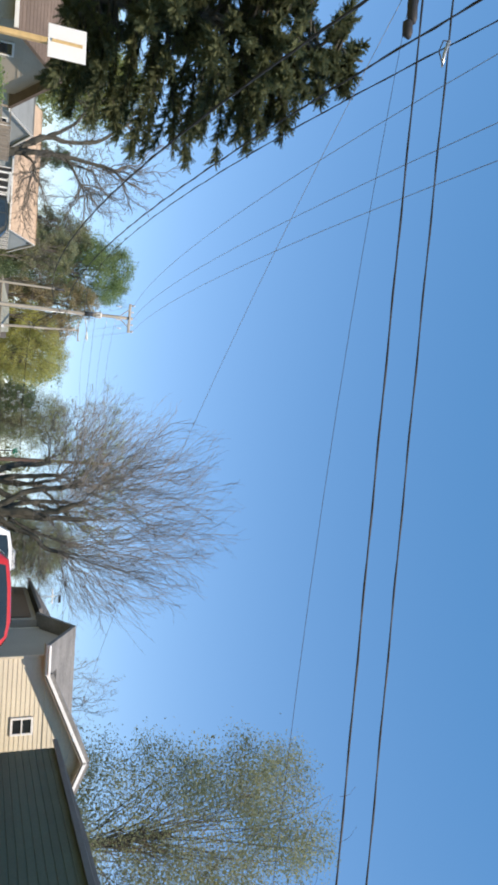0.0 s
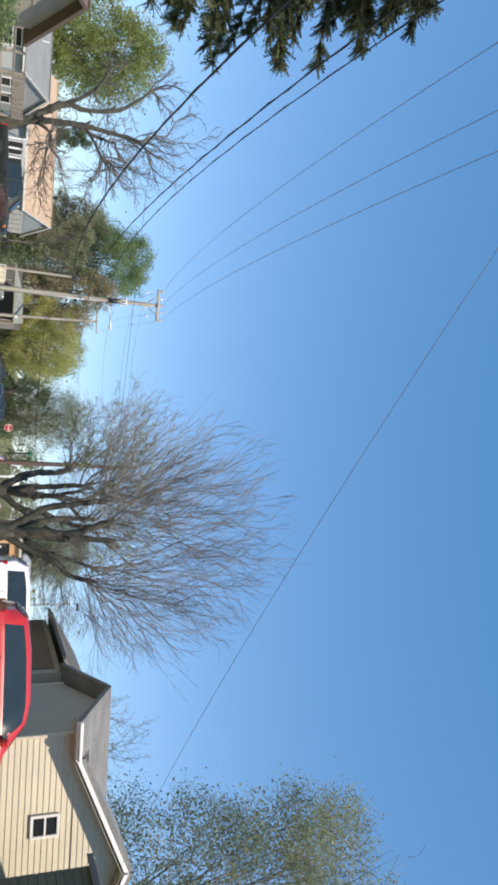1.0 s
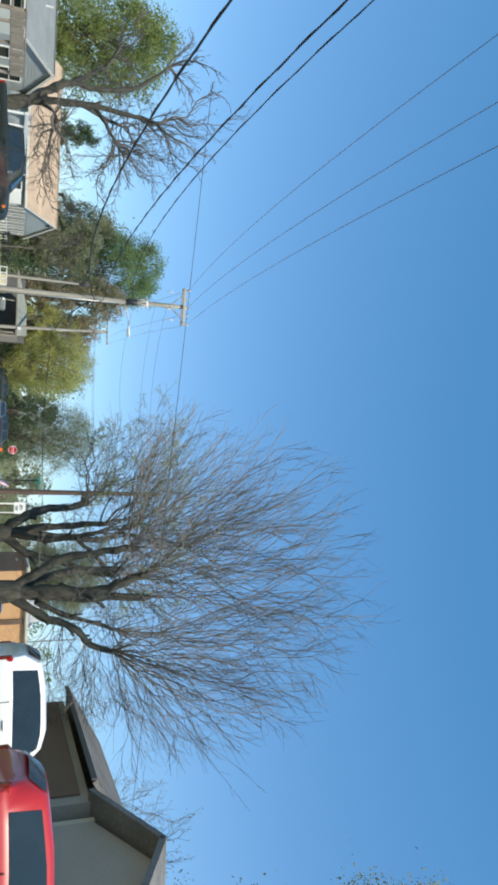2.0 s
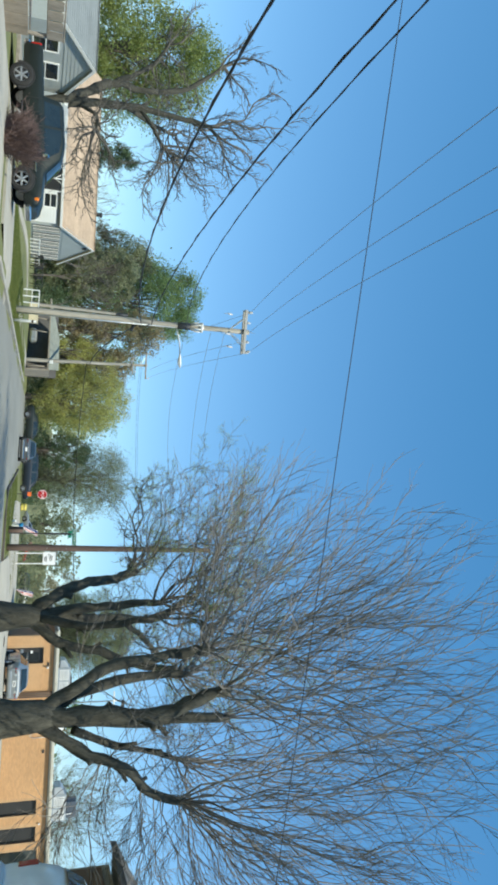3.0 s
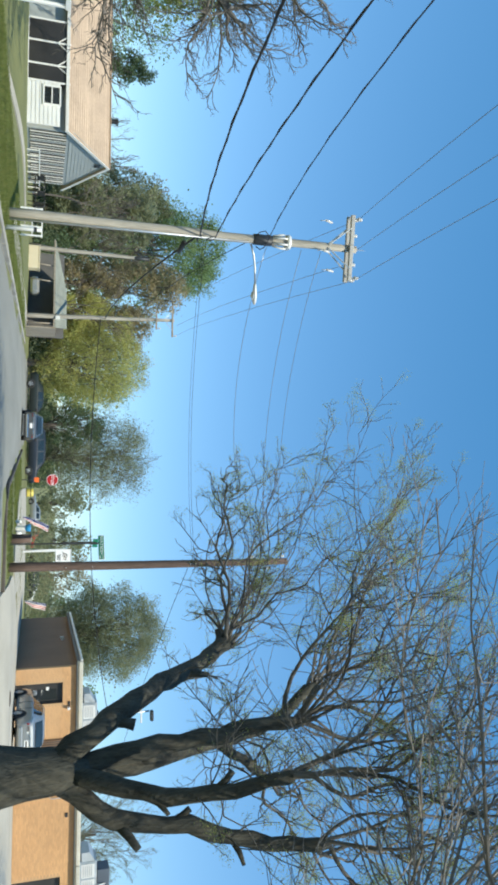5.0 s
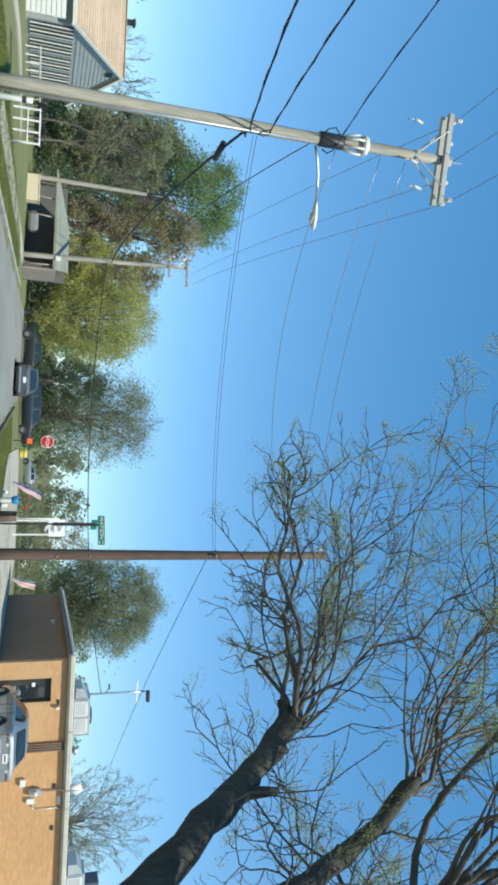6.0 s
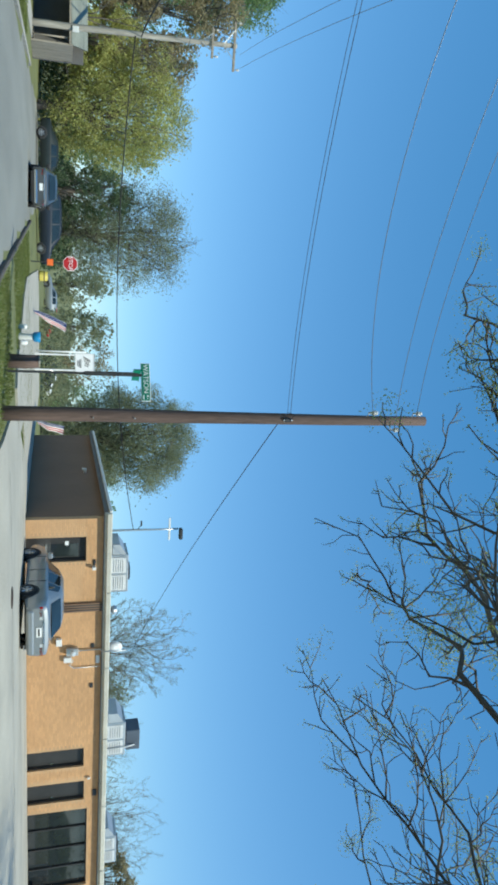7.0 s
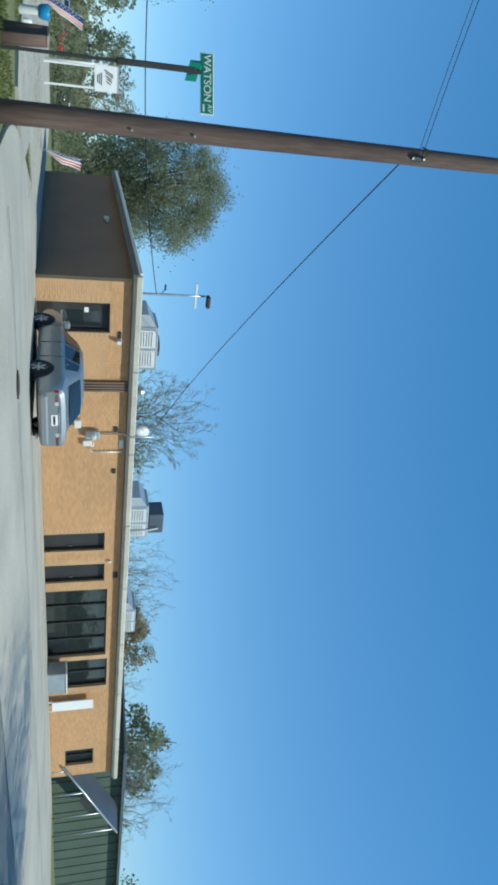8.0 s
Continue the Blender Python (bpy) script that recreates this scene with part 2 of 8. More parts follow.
NEEDLES = leaf_mat("fir_needles", (0.072, 0.098, 0.060), (0.155, 0.165, 0.085), 0.4, 0.35)


# ---- mesh building ----
class Mesh:
    """Collects vertices and faces of one mesh."""

    def __init__(self):
        self.v, self.f = [], []

    def add(self, verts, faces):
        k = len(self.v)
        self.v.extend(tuple(p) for p in verts)
        self.f.extend(tuple(i + k for i in f) for f in faces)
        return self

    def box(self, c, s, rz=0.0, ch=0.0, m=None):
        """A box of size s round c, turned by rz degrees, with chamfered edges."""
        hx, hy, hz = s[0] / 2, s[1] / 2, s[2] / 2
        ch = min(ch, hx * 0.9, hy * 0.9, hz * 0.9)
        rot = m if m is not None else Matrix.Rotation(radians(rz), 3, "Z")
        if ch <= 0:
            vs = [(x, y, z) for x in (-hx, hx) for y in (-hy, hy) for z in (-hz, hz)]
            fs = [(0, 1, 3, 2), (4, 6, 7, 5), (0, 4, 5, 1), (2, 3, 7, 6), (0, 2, 6, 4), (1, 5, 7, 3)]
        else:
            vs, idx = [], {}
            for sx in (-1, 1):
                for sy in (-1, 1):
                    for sz in (-1, 1):
                        for ax in range(3):
                            p = [sx * (hx - ch), sy * (hy - ch), sz * (hz - ch)]
                            p[ax] = (sx, sy, sz)[ax] * (hx, hy, hz)[ax]
                            idx[sx, sy, sz, ax] = len(vs)
                            vs.append(tuple(p))
            fs = []
            for ax in range(3):
                a, b = [k for k in range(3) if k != ax]
                for s1 in (-1, 1):
                    loop = []
                    for sa, sb in ((-1, -1), (1, -1), (1, 1), (-1, 1)):
                        q = [0, 0, 0]
                        q[ax], q[a], q[b] = s1, sa, sb
                        loop.append(idx[(*q, ax)])
                    fs.append(tuple(loop))
                for sa in (-1, 1):
                    for sb in (-1, 1):
                        q0, q1 = [0, 0, 0], [0, 0, 0]
                        q0[ax], q0[a], q0[b] = -1, sa, sb
                        q1[ax], q1[a], q1[b] = 1, sa, sb
                        fs.append((idx[(*q0, a)], idx[(*q1, a)], idx[(*q1, b)], idx[(*q0, b)]))
            for sx in (-1, 1):
                for sy in (-1, 1):
                    for sz in (-1, 1):
                        fs.append(tuple(idx[sx, sy, sz, ax] for ax in range(3)))
        c = Vector(c)
        return self.add([rot @ Vector(p) + c for p in vs], fs)

    def tube(self, pts, radii, seg=8, caps=True):
        """A round bar along pts; radii: one or one per point."""
        pts = [Vector(p) for p in pts]
        n = len(pts)
        if not hasattr(radii, "__len__"):
            radii = [radii] * n
        k0 = len(self.v)
        side = None
        for i, p in enumerate(pts):
            d = (pts[min(i + 1, n - 1)] - pts[max(i - 1, 0)])
            d = d.normalized() if d.length > 1e-9 else Vector((0, 0, 1))
            if side is None:
                side = d.orthogonal().normalized()
            else:
                side = side - d * side.dot(d)
                side = side.normalized() if side.length > 1e-6 else d.orthogonal().normalized()
            other = d.cross(side)
            for j in range(seg):
                a = 2 * math.pi * j / seg
                q = p + (side * math.cos(a) + other * math.sin(a)) * radii[i]
                self.v.append((q.x, q.y, q.z))
        for i in range(n - 1):
            for j in range(seg):
                a, b = k0 + i * seg + j, k0 + i * seg + (j + 1) % seg
                self.f.append((a, b, b + seg, a + seg))
        if caps and seg > 2:
            self.f.append(tuple(k0 + j for j in reversed(range(seg))))
            self.f.append(tuple(k0 + (n - 1) * seg + j for j in range(seg)))
        return self

    def prism(self, poly, a, b):
        """The polygon poly (3D points) swept by the way b - a (a vector)."""
        way = Vector(b) - Vector(a)
        n = len(poly)
        p0 = [Vector(p) for p in poly]
        vs = p0 + [p + way for p in p0]
        fs = [tuple(reversed(range(n))), tuple(range(n, 2 * n))]
        fs += [(i, (i + 1) % n, n + (i + 1) % n, n + i) for i in range(n)]
        return self.add(vs, fs)

    def slab(self, corners, thick):
        """A flat plate under the corners, thick metres along its normal, away from it."""
        p = [Vector(c) for c in corners]
        nrm = (p[1] - p[0]).cross(p[-1] - p[0]).normalized()
        return self.prism(p, (0, 0, 0), -nrm * thick)

    def lathe(self, profile, c=(0, 0, 0), axis="Z", seg=16):
        """A turned body: profile of (radius, height)."""
        k0 = len(self.v)
        for r, h in profile:
            for j in range(seg):
                a = 2 * math.pi * j / seg
                p = (r * math.cos(a), r * math.sin(a), h)
                if axis == "Y":
                    p = (p[0], p[2], p[1])
                elif axis == "X":
                    p = (p[2], p[0], p[1])
                self.v.append((p[0] + c[0], p[1] + c[1], p[2] + c[2]))
        for i in range(len(profile) - 1):
            for j in range(seg):
                a, b = k0 + i * seg + j, k0 + i * seg + (j + 1) % seg
                self.f.append((a, b, b + seg, a + seg))
        self.f.append(tuple(k0 + j for j in range(seg)))
        self.f.append(tuple(k0 + (len(profile) - 1) * seg + j for j in range(seg)))
        return self

    def data(self, name, material, smooth=False):
        me = bpy.data.meshes.new(name)
        me.from_pydata(self.v, [], self.f)
        me.materials.append(material)
        if smooth:
            me.polygons.foreach_set("use_smooth", [True] * len(me.polygons))
        me.update()
        return me


def fix(me):
    b = bmesh.new()
    b.from_mesh(me)
    bmesh.ops.recalc_face_normals(b, faces=b.faces)
    b.to_mesh(me)
    b.free()
    return me


def part(name, mb, material, parent=None, label="", smooth=False, at=None, recalc=True):
    """One mesh under a thing or a part. mb is built in the thing's own space."""
    me = mb.data(name, material, smooth) if isinstance(mb, Mesh) else mb
    if recalc and isinstance(mb, Mesh):
        fix(me)
    ob = new(name, me)
    if parent is not None:
        ob.parent = parent
    if at is not None:
        ob.matrix_basis = at
    if label:
        ob["label"] = label
    return ob


def thing(name, at, label, category, group="", kind=""):
    ob = new(name)
    ob.empty_display_size = 0.3
    ob.matrix_basis = at if isinstance(at, Matrix) else Matrix.Translation(at)
    return tagged(ob, label, category, group, kind)


def solo(name, mb, material, label, category="", kind="", smooth=False, at=None, recalc=True, group=""):
    return tagged(part(name, mb, material, None, "", smooth, at, recalc), label, category, group, kind)


def letters(text, size, material, parent, at, name="lettering", depth=0.004):
    """Raised letters as a mesh."""
    cu = bpy.data.curves.new("letters", "FONT")
    cu.body, cu.size, cu.align_x, cu.align_y, cu.extrude = text, size, "CENTER", "CENTER", depth
    tmp = bpy.data.objects.new("letters", cu)
    scene.collection.objects.link(tmp)
    me = bpy.data.meshes.new_from_object(tmp)
    bpy.data.objects.remove(tmp)
    bpy.data.curves.remove(cu)
    me.materials.clear()
    me.materials.append(material)
    ob = new(name, me)
    ob.parent, ob.matrix_basis = parent, at
    return ob


# ---- the lie of the land ----
def road_left(y):
    return -8.2 - 0.095 * (y - 50)


def road_right(y):
    return -1.3 - 0.095 * (y - 54.5)


def step(a, b, x):
    u = min(1.0, max(0.0, (x - a) / (b - a)))
    return u * u * (3 - 2 * u)


CROSS_S, CROSS_N = 43.2, 54.4      # the side street's edges


def land(x, y):
    """Height of the ground."""
    if x > road_right(y):
        d = x - road_right(y)
        near = 0.05 + 0.42 * step(0.3, 4.5, d)
        far = 0.06 + 0.12 * step(0.5, 6.0, d)
        if y < CROSS_S:
            z = 0.03 + (near - 0.03) * step(0.0, 3.5, CROSS_S - y)
        elif y < CROSS_N:
            z = -0.08
        else:
            z = 0.03 + (far - 0.03) * step(0.0, 2.0, y - CROSS_N)
    elif x < road_left(y):
        d = road_left(y) - x
        low = 0.10 - 0.65 * step(3.5, 9.0, d)
        high = 0.10 + 0.14 * step(0.5, 6.0, d)
        z = low + (high - low) * step(52.0, 62.0, y)
    else:
        z = -0.08
    return z


def rough(x, y, a=0.03, f=0.7):
    return a * noise.noise(Vector((x * f, y * f, 3.7)))

# ---- ground, roads, kerbs ----
def grid_axis(fine_a, fine_b, stp, far):
    out, s = [], stp
    x = fine_a
    while x < fine_b:
        out.append(x)
        x += stp
    lo, hi = [], []
    x, s = fine_a, stp
    while x > -far:
        s *= 1.35
        x -= s
        lo.append(x)
    x, s = out[-1], stp
    while x < far:
        s *= 1.35
        x += s
        hi.append(x)
    return lo[::-1] + out + hi


gx, gy = grid_axis(-34, 36, 0.7, 2200), grid_axis(-6, 100, 0.8, 2200)
g = Mesh()
for yy in gy:
    for xx in gx:
        inside = road_left(yy) - 0.05 < xx < road_right(yy) + 0.05
        g.v.append((xx, yy, land(xx, yy) + (0 if inside else rough(xx, yy))))
nx = len(gx)
g.f = [(j * nx + i, j * nx + i + 1, (j + 1) * nx + i + 1, (j + 1) * nx + i) for j in range(len(gy) - 1) for i in range(nx - 1)]
solo("ground", g, TURF, "mown spring lawn and verge with worn patches", "ground", "structure", smooth=True, recalc=False)

r = Mesh()
ys = [-80, -40, -20] + [i * 2.0 for i in range(0, 60)] + [140, 180, 260, 400]
for yy in ys:
    a, b = road_left(yy), road_right(yy)
    for k in range(7):
        u = k / 6
        r.v.append((a + (b - a) * u, yy, 0.06 * (1 - (2 * u - 1) ** 2) - 0.02))
r.f = [(j * 7 + i, j * 7 + i + 1, (j + 1) * 7 + i + 1, (j + 1) * 7 + i) for j in range(len(ys) - 1) for i in range(6)]
solo("road", r, ASPHALT, "grey worn asphalt street without markings", "road", "structure", smooth=True, recalc=False)

r = Mesh()
xs = [i * 2.0 for i in range(0, 30)] + [80, 120, 200]
for k, u in enumerate(xs):
    for yy in (CROSS_S, 47.0, 49.5, 52.0, CROSS_N):
        r.v.append((road_right(yy) - 0.2 + u, yy, -0.024 + 0.03 * (1 - ((yy - 49.5) / 5) ** 2)))
r.f = [(i * 5 + j, (i + 1) * 5 + j, (i + 1) * 5 + j + 1, i * 5 + j + 1) for i in range(len(xs) - 1) for j in range(4)]
solo("side_road", r, ASPHALT, "pale sunlit asphalt of the side street", "road", "structure", smooth=True, recalc=False)

# concrete forecourt before the brick building, with sealed joints
ap = Mesh()
NAX, NAY = 24, 20


def apron_z(x, y):
    t = step(CROSS_N - 0.9, CROSS_N + 0.8, y)
    return -0.004 * (1 - t) + (land(x, max(y, CROSS_N + 0.8)) + 0.05 + 0.02 * step(54, 60, y)) * t


for j in range(NAY + 1):
    for i in range(NAX + 1):
        yy = CROSS_N - 0.9 + j * (65.9 - CROSS_N + 0.9) / NAY
        x0 = 1.9 + 0.25 * (yy - CROSS_N) * step(58, 66, yy)
        xx = x0 + i * (34 - x0) / NAX
        ap.v.append((xx, yy, apron_z(xx, yy) + 0.012 * noise.noise(Vector((xx * .3, yy * .3, 0)))))
ap.f = [(j * (NAX + 1) + i, j * (NAX + 1) + i + 1, (j + 1) * (NAX + 1) + i + 1, (j + 1) * (NAX + 1) + i) for j in range(NAY) for i in range(NAX)]
for seq in ([j * (NAX + 1) for j in range(NAY + 1)], [NAY * (NAX + 1) + i for i in range(NAX + 1)]):
    for i0, i1 in zip(seq, seq[1:]):
        k0 = len(ap.v)
        ap.v += [(ap.v[q][0], ap.v[q][1], ap.v[q][2] - 0.3) for q in (i0, i1)]
        ap.f.append((i0, i1, k0 + 1, k0))
solo("forecourt", ap, CONCRETE, "pale stained concrete forecourt with cracks", "pavement", "structure", recalc=False)
for yy, w in ((57.3, 0.05), (60.6, 0.04), (63.4, 0.05)):
    jm = Mesh()
    pts = [(2.6 + 0.12 * (yy - 55) + i * 0.9, yy + 0.12 * noise.noise(Vector((i * 0.7, yy, 0)))) for i in range(33)]
    for x, y in pts:
        z = apron_z(x, y) + 0.022
        jm.v += [(x, y - w / 2, z), (x, y + w / 2, z)]
    jm.f = [(2 * i, 2 * i + 2, 2 * i + 3, 2 * i + 1) for i in range(len(pts) - 1)]
    solo("sealed_crack", jm, SEALANT, "dark sealed crack in the concrete", "crack", "structure", recalc=False)

# iron drain cover in the forecourt
mh = thing("manhole_cover", (6.1, 57.3, apron_z(6.1, 57.3) + 0.012), "round rusty iron manhole cover in the concrete", "manhole cover")
part("rim", Mesh().tube([(0, 0, -0.05), (0, 0, 0.012), (0, 0, 0.013)], [0.27, 0.27, 0.23], 24), IRON_RUST, mh, "iron ring")
part("lid", Mesh().tube([(0, 0, -0.04), (0, 0, 0.016), (0, 0, 0.022)], [0.225, 0.225, 0.21], 24), IRON_RUST, mh, "rusty round lid")
for k in range(5):
    part("tread_bar", Mesh().box((0, -0.14 + 0.07 * k, 0.022), (0.24 if k in (0, 4) else 0.34, 0.02, 0.008), ch=0.002), IRON_RUST, mh)

# pavement strips
def strip(name, pts, half, lift, label, n=1):
    s = Mesh()
    P = [Vector((x, y, 0)) for x, y in pts]
    out = []
    for a, b in zip(P, P[1:]):
        k = max(1, int((b - a).length / 0.75))
        out += [a.lerp(b, i / k) for i in range(k)]
    out.append(P[-1])
    for i, p in enumerate(out):
        d = (out[min(i + 1, len(out) - 1)] - out[max(i - 1, 0)]).normalized()
        sd = Vector((d.y, -d.x, 0))
        for w in (-half, half):
            q = p + sd * w
            z = land(q.x, q.y) + lift
            s.v += [(q.x, q.y, z - 0.12), (q.x, q.y, z)] if w < 0 else [(q.x, q.y, z), (q.x, q.y, z - 0.12)]
    s.f = [(4 * i + k, 4 * i + k + 1, 4 * i + 5 + k, 4 * i + 4 + k) for i in range(len(out) - 1) for k in range(3)]
    return solo(name, s, CONCRETE, label, "pavement", "structure", recalc=True)


strip("driveway", [(-6.6, 33.5), (-9.4, 34.2), (-15, 35.5)], 2.0, 0.05, "pale concrete driveway beside the dark pickup")
strip("driveway_wide", [(-7.5, 40.4), (-9.4, 40.6), (-15.2, 40.6)], 2.9, 0.055, "pale sunlit concrete driveway under the dark pickup")
strip("pavement", [(-15.6, 45.6), (-15.8, 53), (-15.6, 59.5), (-14.4, 65.5)], 0.42, 0.05, "narrow concrete footpath across the lawn")
strip("pavement_far", [(road_left(y) - 1.7, y) for y in (54, 60, 70, 84)], 0.5, 0.05, "narrow concrete footpath by the far lawn")
# wide concrete lot beside the dark wall
lot = Mesh()
edge = [(61.8, 1.7, 3.2), (63.2, 1.0, 3.3), (65.4, 0.5, 3.4), (66.3, 0.2, 7.2), (69.0, -0.6, 7.2), (72.0, -1.15, 7.2), (78.0, -1.15, 7.2), (86.0, -1.1, 7.2), (92.0, -1.1, 7.2)]
rows_ = []
for (ya, a0, a1), (yb, b0, b1) in zip(edge, edge[1:]):
    k = max(1, int((yb - ya) / 0.8))
    rows_ += [(ya + (yb - ya) * i / k, a0 + (b0 - a0) * i / k, a1 + (b1 - a1) * i / k) for i in range(k)]
for yy, xa, xb in rows_:
    for i in range(9):
        xx = xa + (xb - xa) * i / 8
        lot.v.append((xx, yy, land(xx, yy) + 0.075))
lot.f = [(j * 9 + i, j * 9 + i + 1, (j + 1) * 9 + i + 1, (j + 1) * 9 + i) for j in range(len(rows_) - 1) for i in range(8)]
# its edges go down into the ground
rim_ = {}
for f in lot.f:
    for k in range(len(f)):
        e = (f[k], f[(k + 1) % len(f)])
        if (e[1], e[0]) in rim_:
            del rim_[(e[1], e[0])]
        else:
            rim_[e] = 1
for i0, i1 in list(rim_):
    k0 = len(lot.v)
    lot.v += [(lot.v[q][0], lot.v[q][1], lot.v[q][2] - 0.3) for q in (i0, i1)]
    lot.f.append((i1, i0, k0, k0 + 1))
solo("pavement_corner", lot, CONCRETE, "wide pale concrete lot beside the dark brick wall", "pavement", "structure", recalc=False)

# kerbs: single cast lengths
kerb_data = {}


def kerb_run(pts, parent, h=0.15, length=1.5, stone=KERBSTONE, wide=0.16):
    P = [Vector((x, y, 0)) for x, y in pts]
    for a, b in zip(P, P[1:]):
        n = max(1, round((b - a).length / length))
        L = (b - a).length / n
        key = (round(L, 3), stone.name)
        if key not in kerb_data:
            kerb_data[key] = fix(Mesh().box((0, 0, 0), (L - 0.012, wide, 0.34), ch=0.025).data("kerb_length", stone))
        for i in range(n):
            c = a.lerp(b, (i + 0.5) / n)
            ang = math.atan2(b.y - a.y, b.x - a.x)
            o = part("kerb_length", kerb_data[key], stone, parent)
            o.matrix_basis = Matrix.Translation((c.x, c.y, h - 0.17)) @ Matrix.Rotation(ang, 4, "Z")


def arc(cx, cy, rr, a0, a1, n=5):
    return [(cx + rr * math.cos(radians(a0 + (a1 - a0) * i / n)), cy + rr * math.sin(radians(a0 + (a1 - a0) * i / n))) for i in range(n + 1)]


kl = thing("kerb_left", (0, 0, 0), "weathered concrete kerb along the street", "kerb", kind="structure")
kerb_run([(road_left(y), y) for y in (38, 44, 50, 56, 62, 70, 80)], kl, 0.12)
kr = thing("kerb_corner", (0, 0, 0), "dark kerb round the corner lawn", "kerb", kind="structure")
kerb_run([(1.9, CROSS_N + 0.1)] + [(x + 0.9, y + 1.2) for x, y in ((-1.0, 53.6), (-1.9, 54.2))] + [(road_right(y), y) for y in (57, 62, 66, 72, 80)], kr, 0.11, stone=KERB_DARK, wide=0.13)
kn = thing("kerb_near", (0, 0, 0), "concrete kerb before the pollarded trees", "kerb", kind="structure")
kerb_run([(road_right(y), y) for y in (8, 14, 20, 26, 32, 37, 40.6)] + arc(road_right(40.6) + 2.4, 40.7, 2.4, 180, 90) + [(12, 43.1), (24, 43.1)], kn, 0.12)

# grass tufts where the lawn comes near
def tufts(name, boxes, count, label, seed):
    rnd = random.Random(seed)
    m = Mesh()
    areas = [(b[1] - b[0]) * (b[3] - b[2]) for b in boxes]
    for _ in range(count):
        b = rnd.choices(boxes, areas)[0]
        x, y = rnd.uniform(b[0], b[1]), rnd.uniform(b[2], b[3])
        if road_left(y) - 0.2 < x < road_right(y) + 0.2:
            continue
        z = land(x, y) + rough(x, y) - 0.01
        for _ in range(3):
            a, h = rnd.uniform(0, 6.28), rnd.uniform(0.04, 0.12)
            w, le = 0.012, rnd.uniform(-0.05, 0.05)
            dx, dy = math.cos(a) * w, math.sin(a) * w
            px, py = x + rnd.uniform(-.05, .05), y + rnd.uniform(-.05, .05)
            k = len(m.v)
            m.v += [(px - dx, py - dy, z), (px + dx, py + dy, z), (px + le, py + le * 0.6, z + h)]
            m.f.append((k, k + 1, k + 2))
    return solo(name, m, BLADE, label, "grass", "stuff", recalc=False)


tufts("grass", [(-12.5, -8.0, 44.2, 58), (-12, -9.2, 58, 74)], 16000, "short green grass on the roadside verge", 3)
tufts("grass", [(-2.5, 1.7, 56, 61), (-3.5, 4.5, 63.5, 76)], 12000, "short green grass on the corner lawn", 4)

# ---- utility poles and wires ----
def insulator(parent, at, name="insulator"):
    m = Mesh().lathe([(0.02, -0.12), (0.02, 0.0), (0.06, 0.0), (0.07, 0.03), (0.035, 0.05), (0.06, 0.07), (0.06, 0.10), (0.03, 0.14), (0.0, 0.15)], seg=8)
    return part(name, m, PORCELAIN, parent, "pale porcelain insulator", True, Matrix.Translation(at))


def shaft(h, r0, r1, lean=(0, 0), n=8, seed=1, below=0.6):
    rnd = random.Random(seed)
    pts, rr = [], []
    for i in range(n + 1):
        u = i / n
        pts.append((lean[0] * u + rnd.uniform(-.012, .012), lean[1] * u + rnd.uniform(-.012, .012), -below * (1 - u) + h * u if i else -below))
        rr.append((r0 + (r1 - r0) * u) * rnd.uniform(0.98, 1.02))
    return Mesh().tube(pts, rr, 14)


def crossarm(pole, z, half, yaw, braces=True, y_off=0.16):
    rot = Matrix.Rotation(radians(yaw), 4, "Z")
    arm = part("crossarm", Mesh().box((0, y_off, 0), (2 * half, 0.10, 0.13), ch=0.012), WOOD_BLEACHED, pole, "weathered wooden crossarm", at=Matrix.Translation((0, 0, z)) @ rot)
    for sx in (-1, 1):
        if braces:
            part("brace", Mesh().tube([(sx * half * 0.62, y_off * 1.35, -0.03), (sx * 0.05, y_off * 0.8, -0.74)], 0.022, 6), SIGN_BACK, arm, "pale steel brace")
    return arm


MAIN = Vector((-9.06, 50.25, 0.12))
main_pole = thing("utility_pole", MAIN, "tall weathered grey wooden utility pole with crossarm and street light", "utility pole", "utility poles")
part("shaft", shaft(10.45, 0.17, 0.11, seed=2), POLE_GREY, main_pole, smooth=True)
arm = crossarm(main_pole, 10.22, 1.02, 10)
arm2 = crossarm(main_pole, 10.22, 1.02, 10, y_off=-0.16)
for u in (-0.94, -0.45, 0.45, 0.94):
    insulator(arm, (u, 0.16, 0.18))
for u in (-0.9, 0.9):
    insulator(arm2, (u, -0.16, 0.17))
part("pole_top_pin", Mesh().tube([(0, 0, 10.4), (0, 0, 10.75)], [0.02, 0.015], 6), GALV, main_pole)
for u, z in ((-0.75, 9.6), (0.2, 9.5), (0.8, 9.62)):
    m = Mesh().tube([(u, -0.1, z), (u, -0.22, z - 0.25)], 0.035, 8).tube([(u, -0.22, z - 0.25), (u, -0.16, z - 0.42)], 0.012, 6)
    part("fuse_cutout", m, PORCELAIN, main_pole, "grey porcelain fuse cutout", True)
part("pole_band", Mesh().lathe([(0.15, 7.05), (0.165, 7.07), (0.165, 7.62), (0.15, 7.64)], seg=14), DARK_STEEL, main_pole, "black metal sleeve", True)
cage = Mesh()
for k in range(7):
    a = k / 7 * 6.283
    cage.tube([(0.15 * math.cos(a), 0.15 * math.sin(a), 7.66), (0.21 * math.cos(a), 0.21 * math.sin(a), 7.95), (0.19 * math.cos(a), 0.19 * math.sin(a), 8.18)], 0.03, 6)
cage.lathe([(0.22, 8.1), (0.235, 8.12), (0.235, 8.2), (0.22, 8.22)], seg=14)
part("guard_ring", cage, TRIM, main_pole, "white guard ring", True)
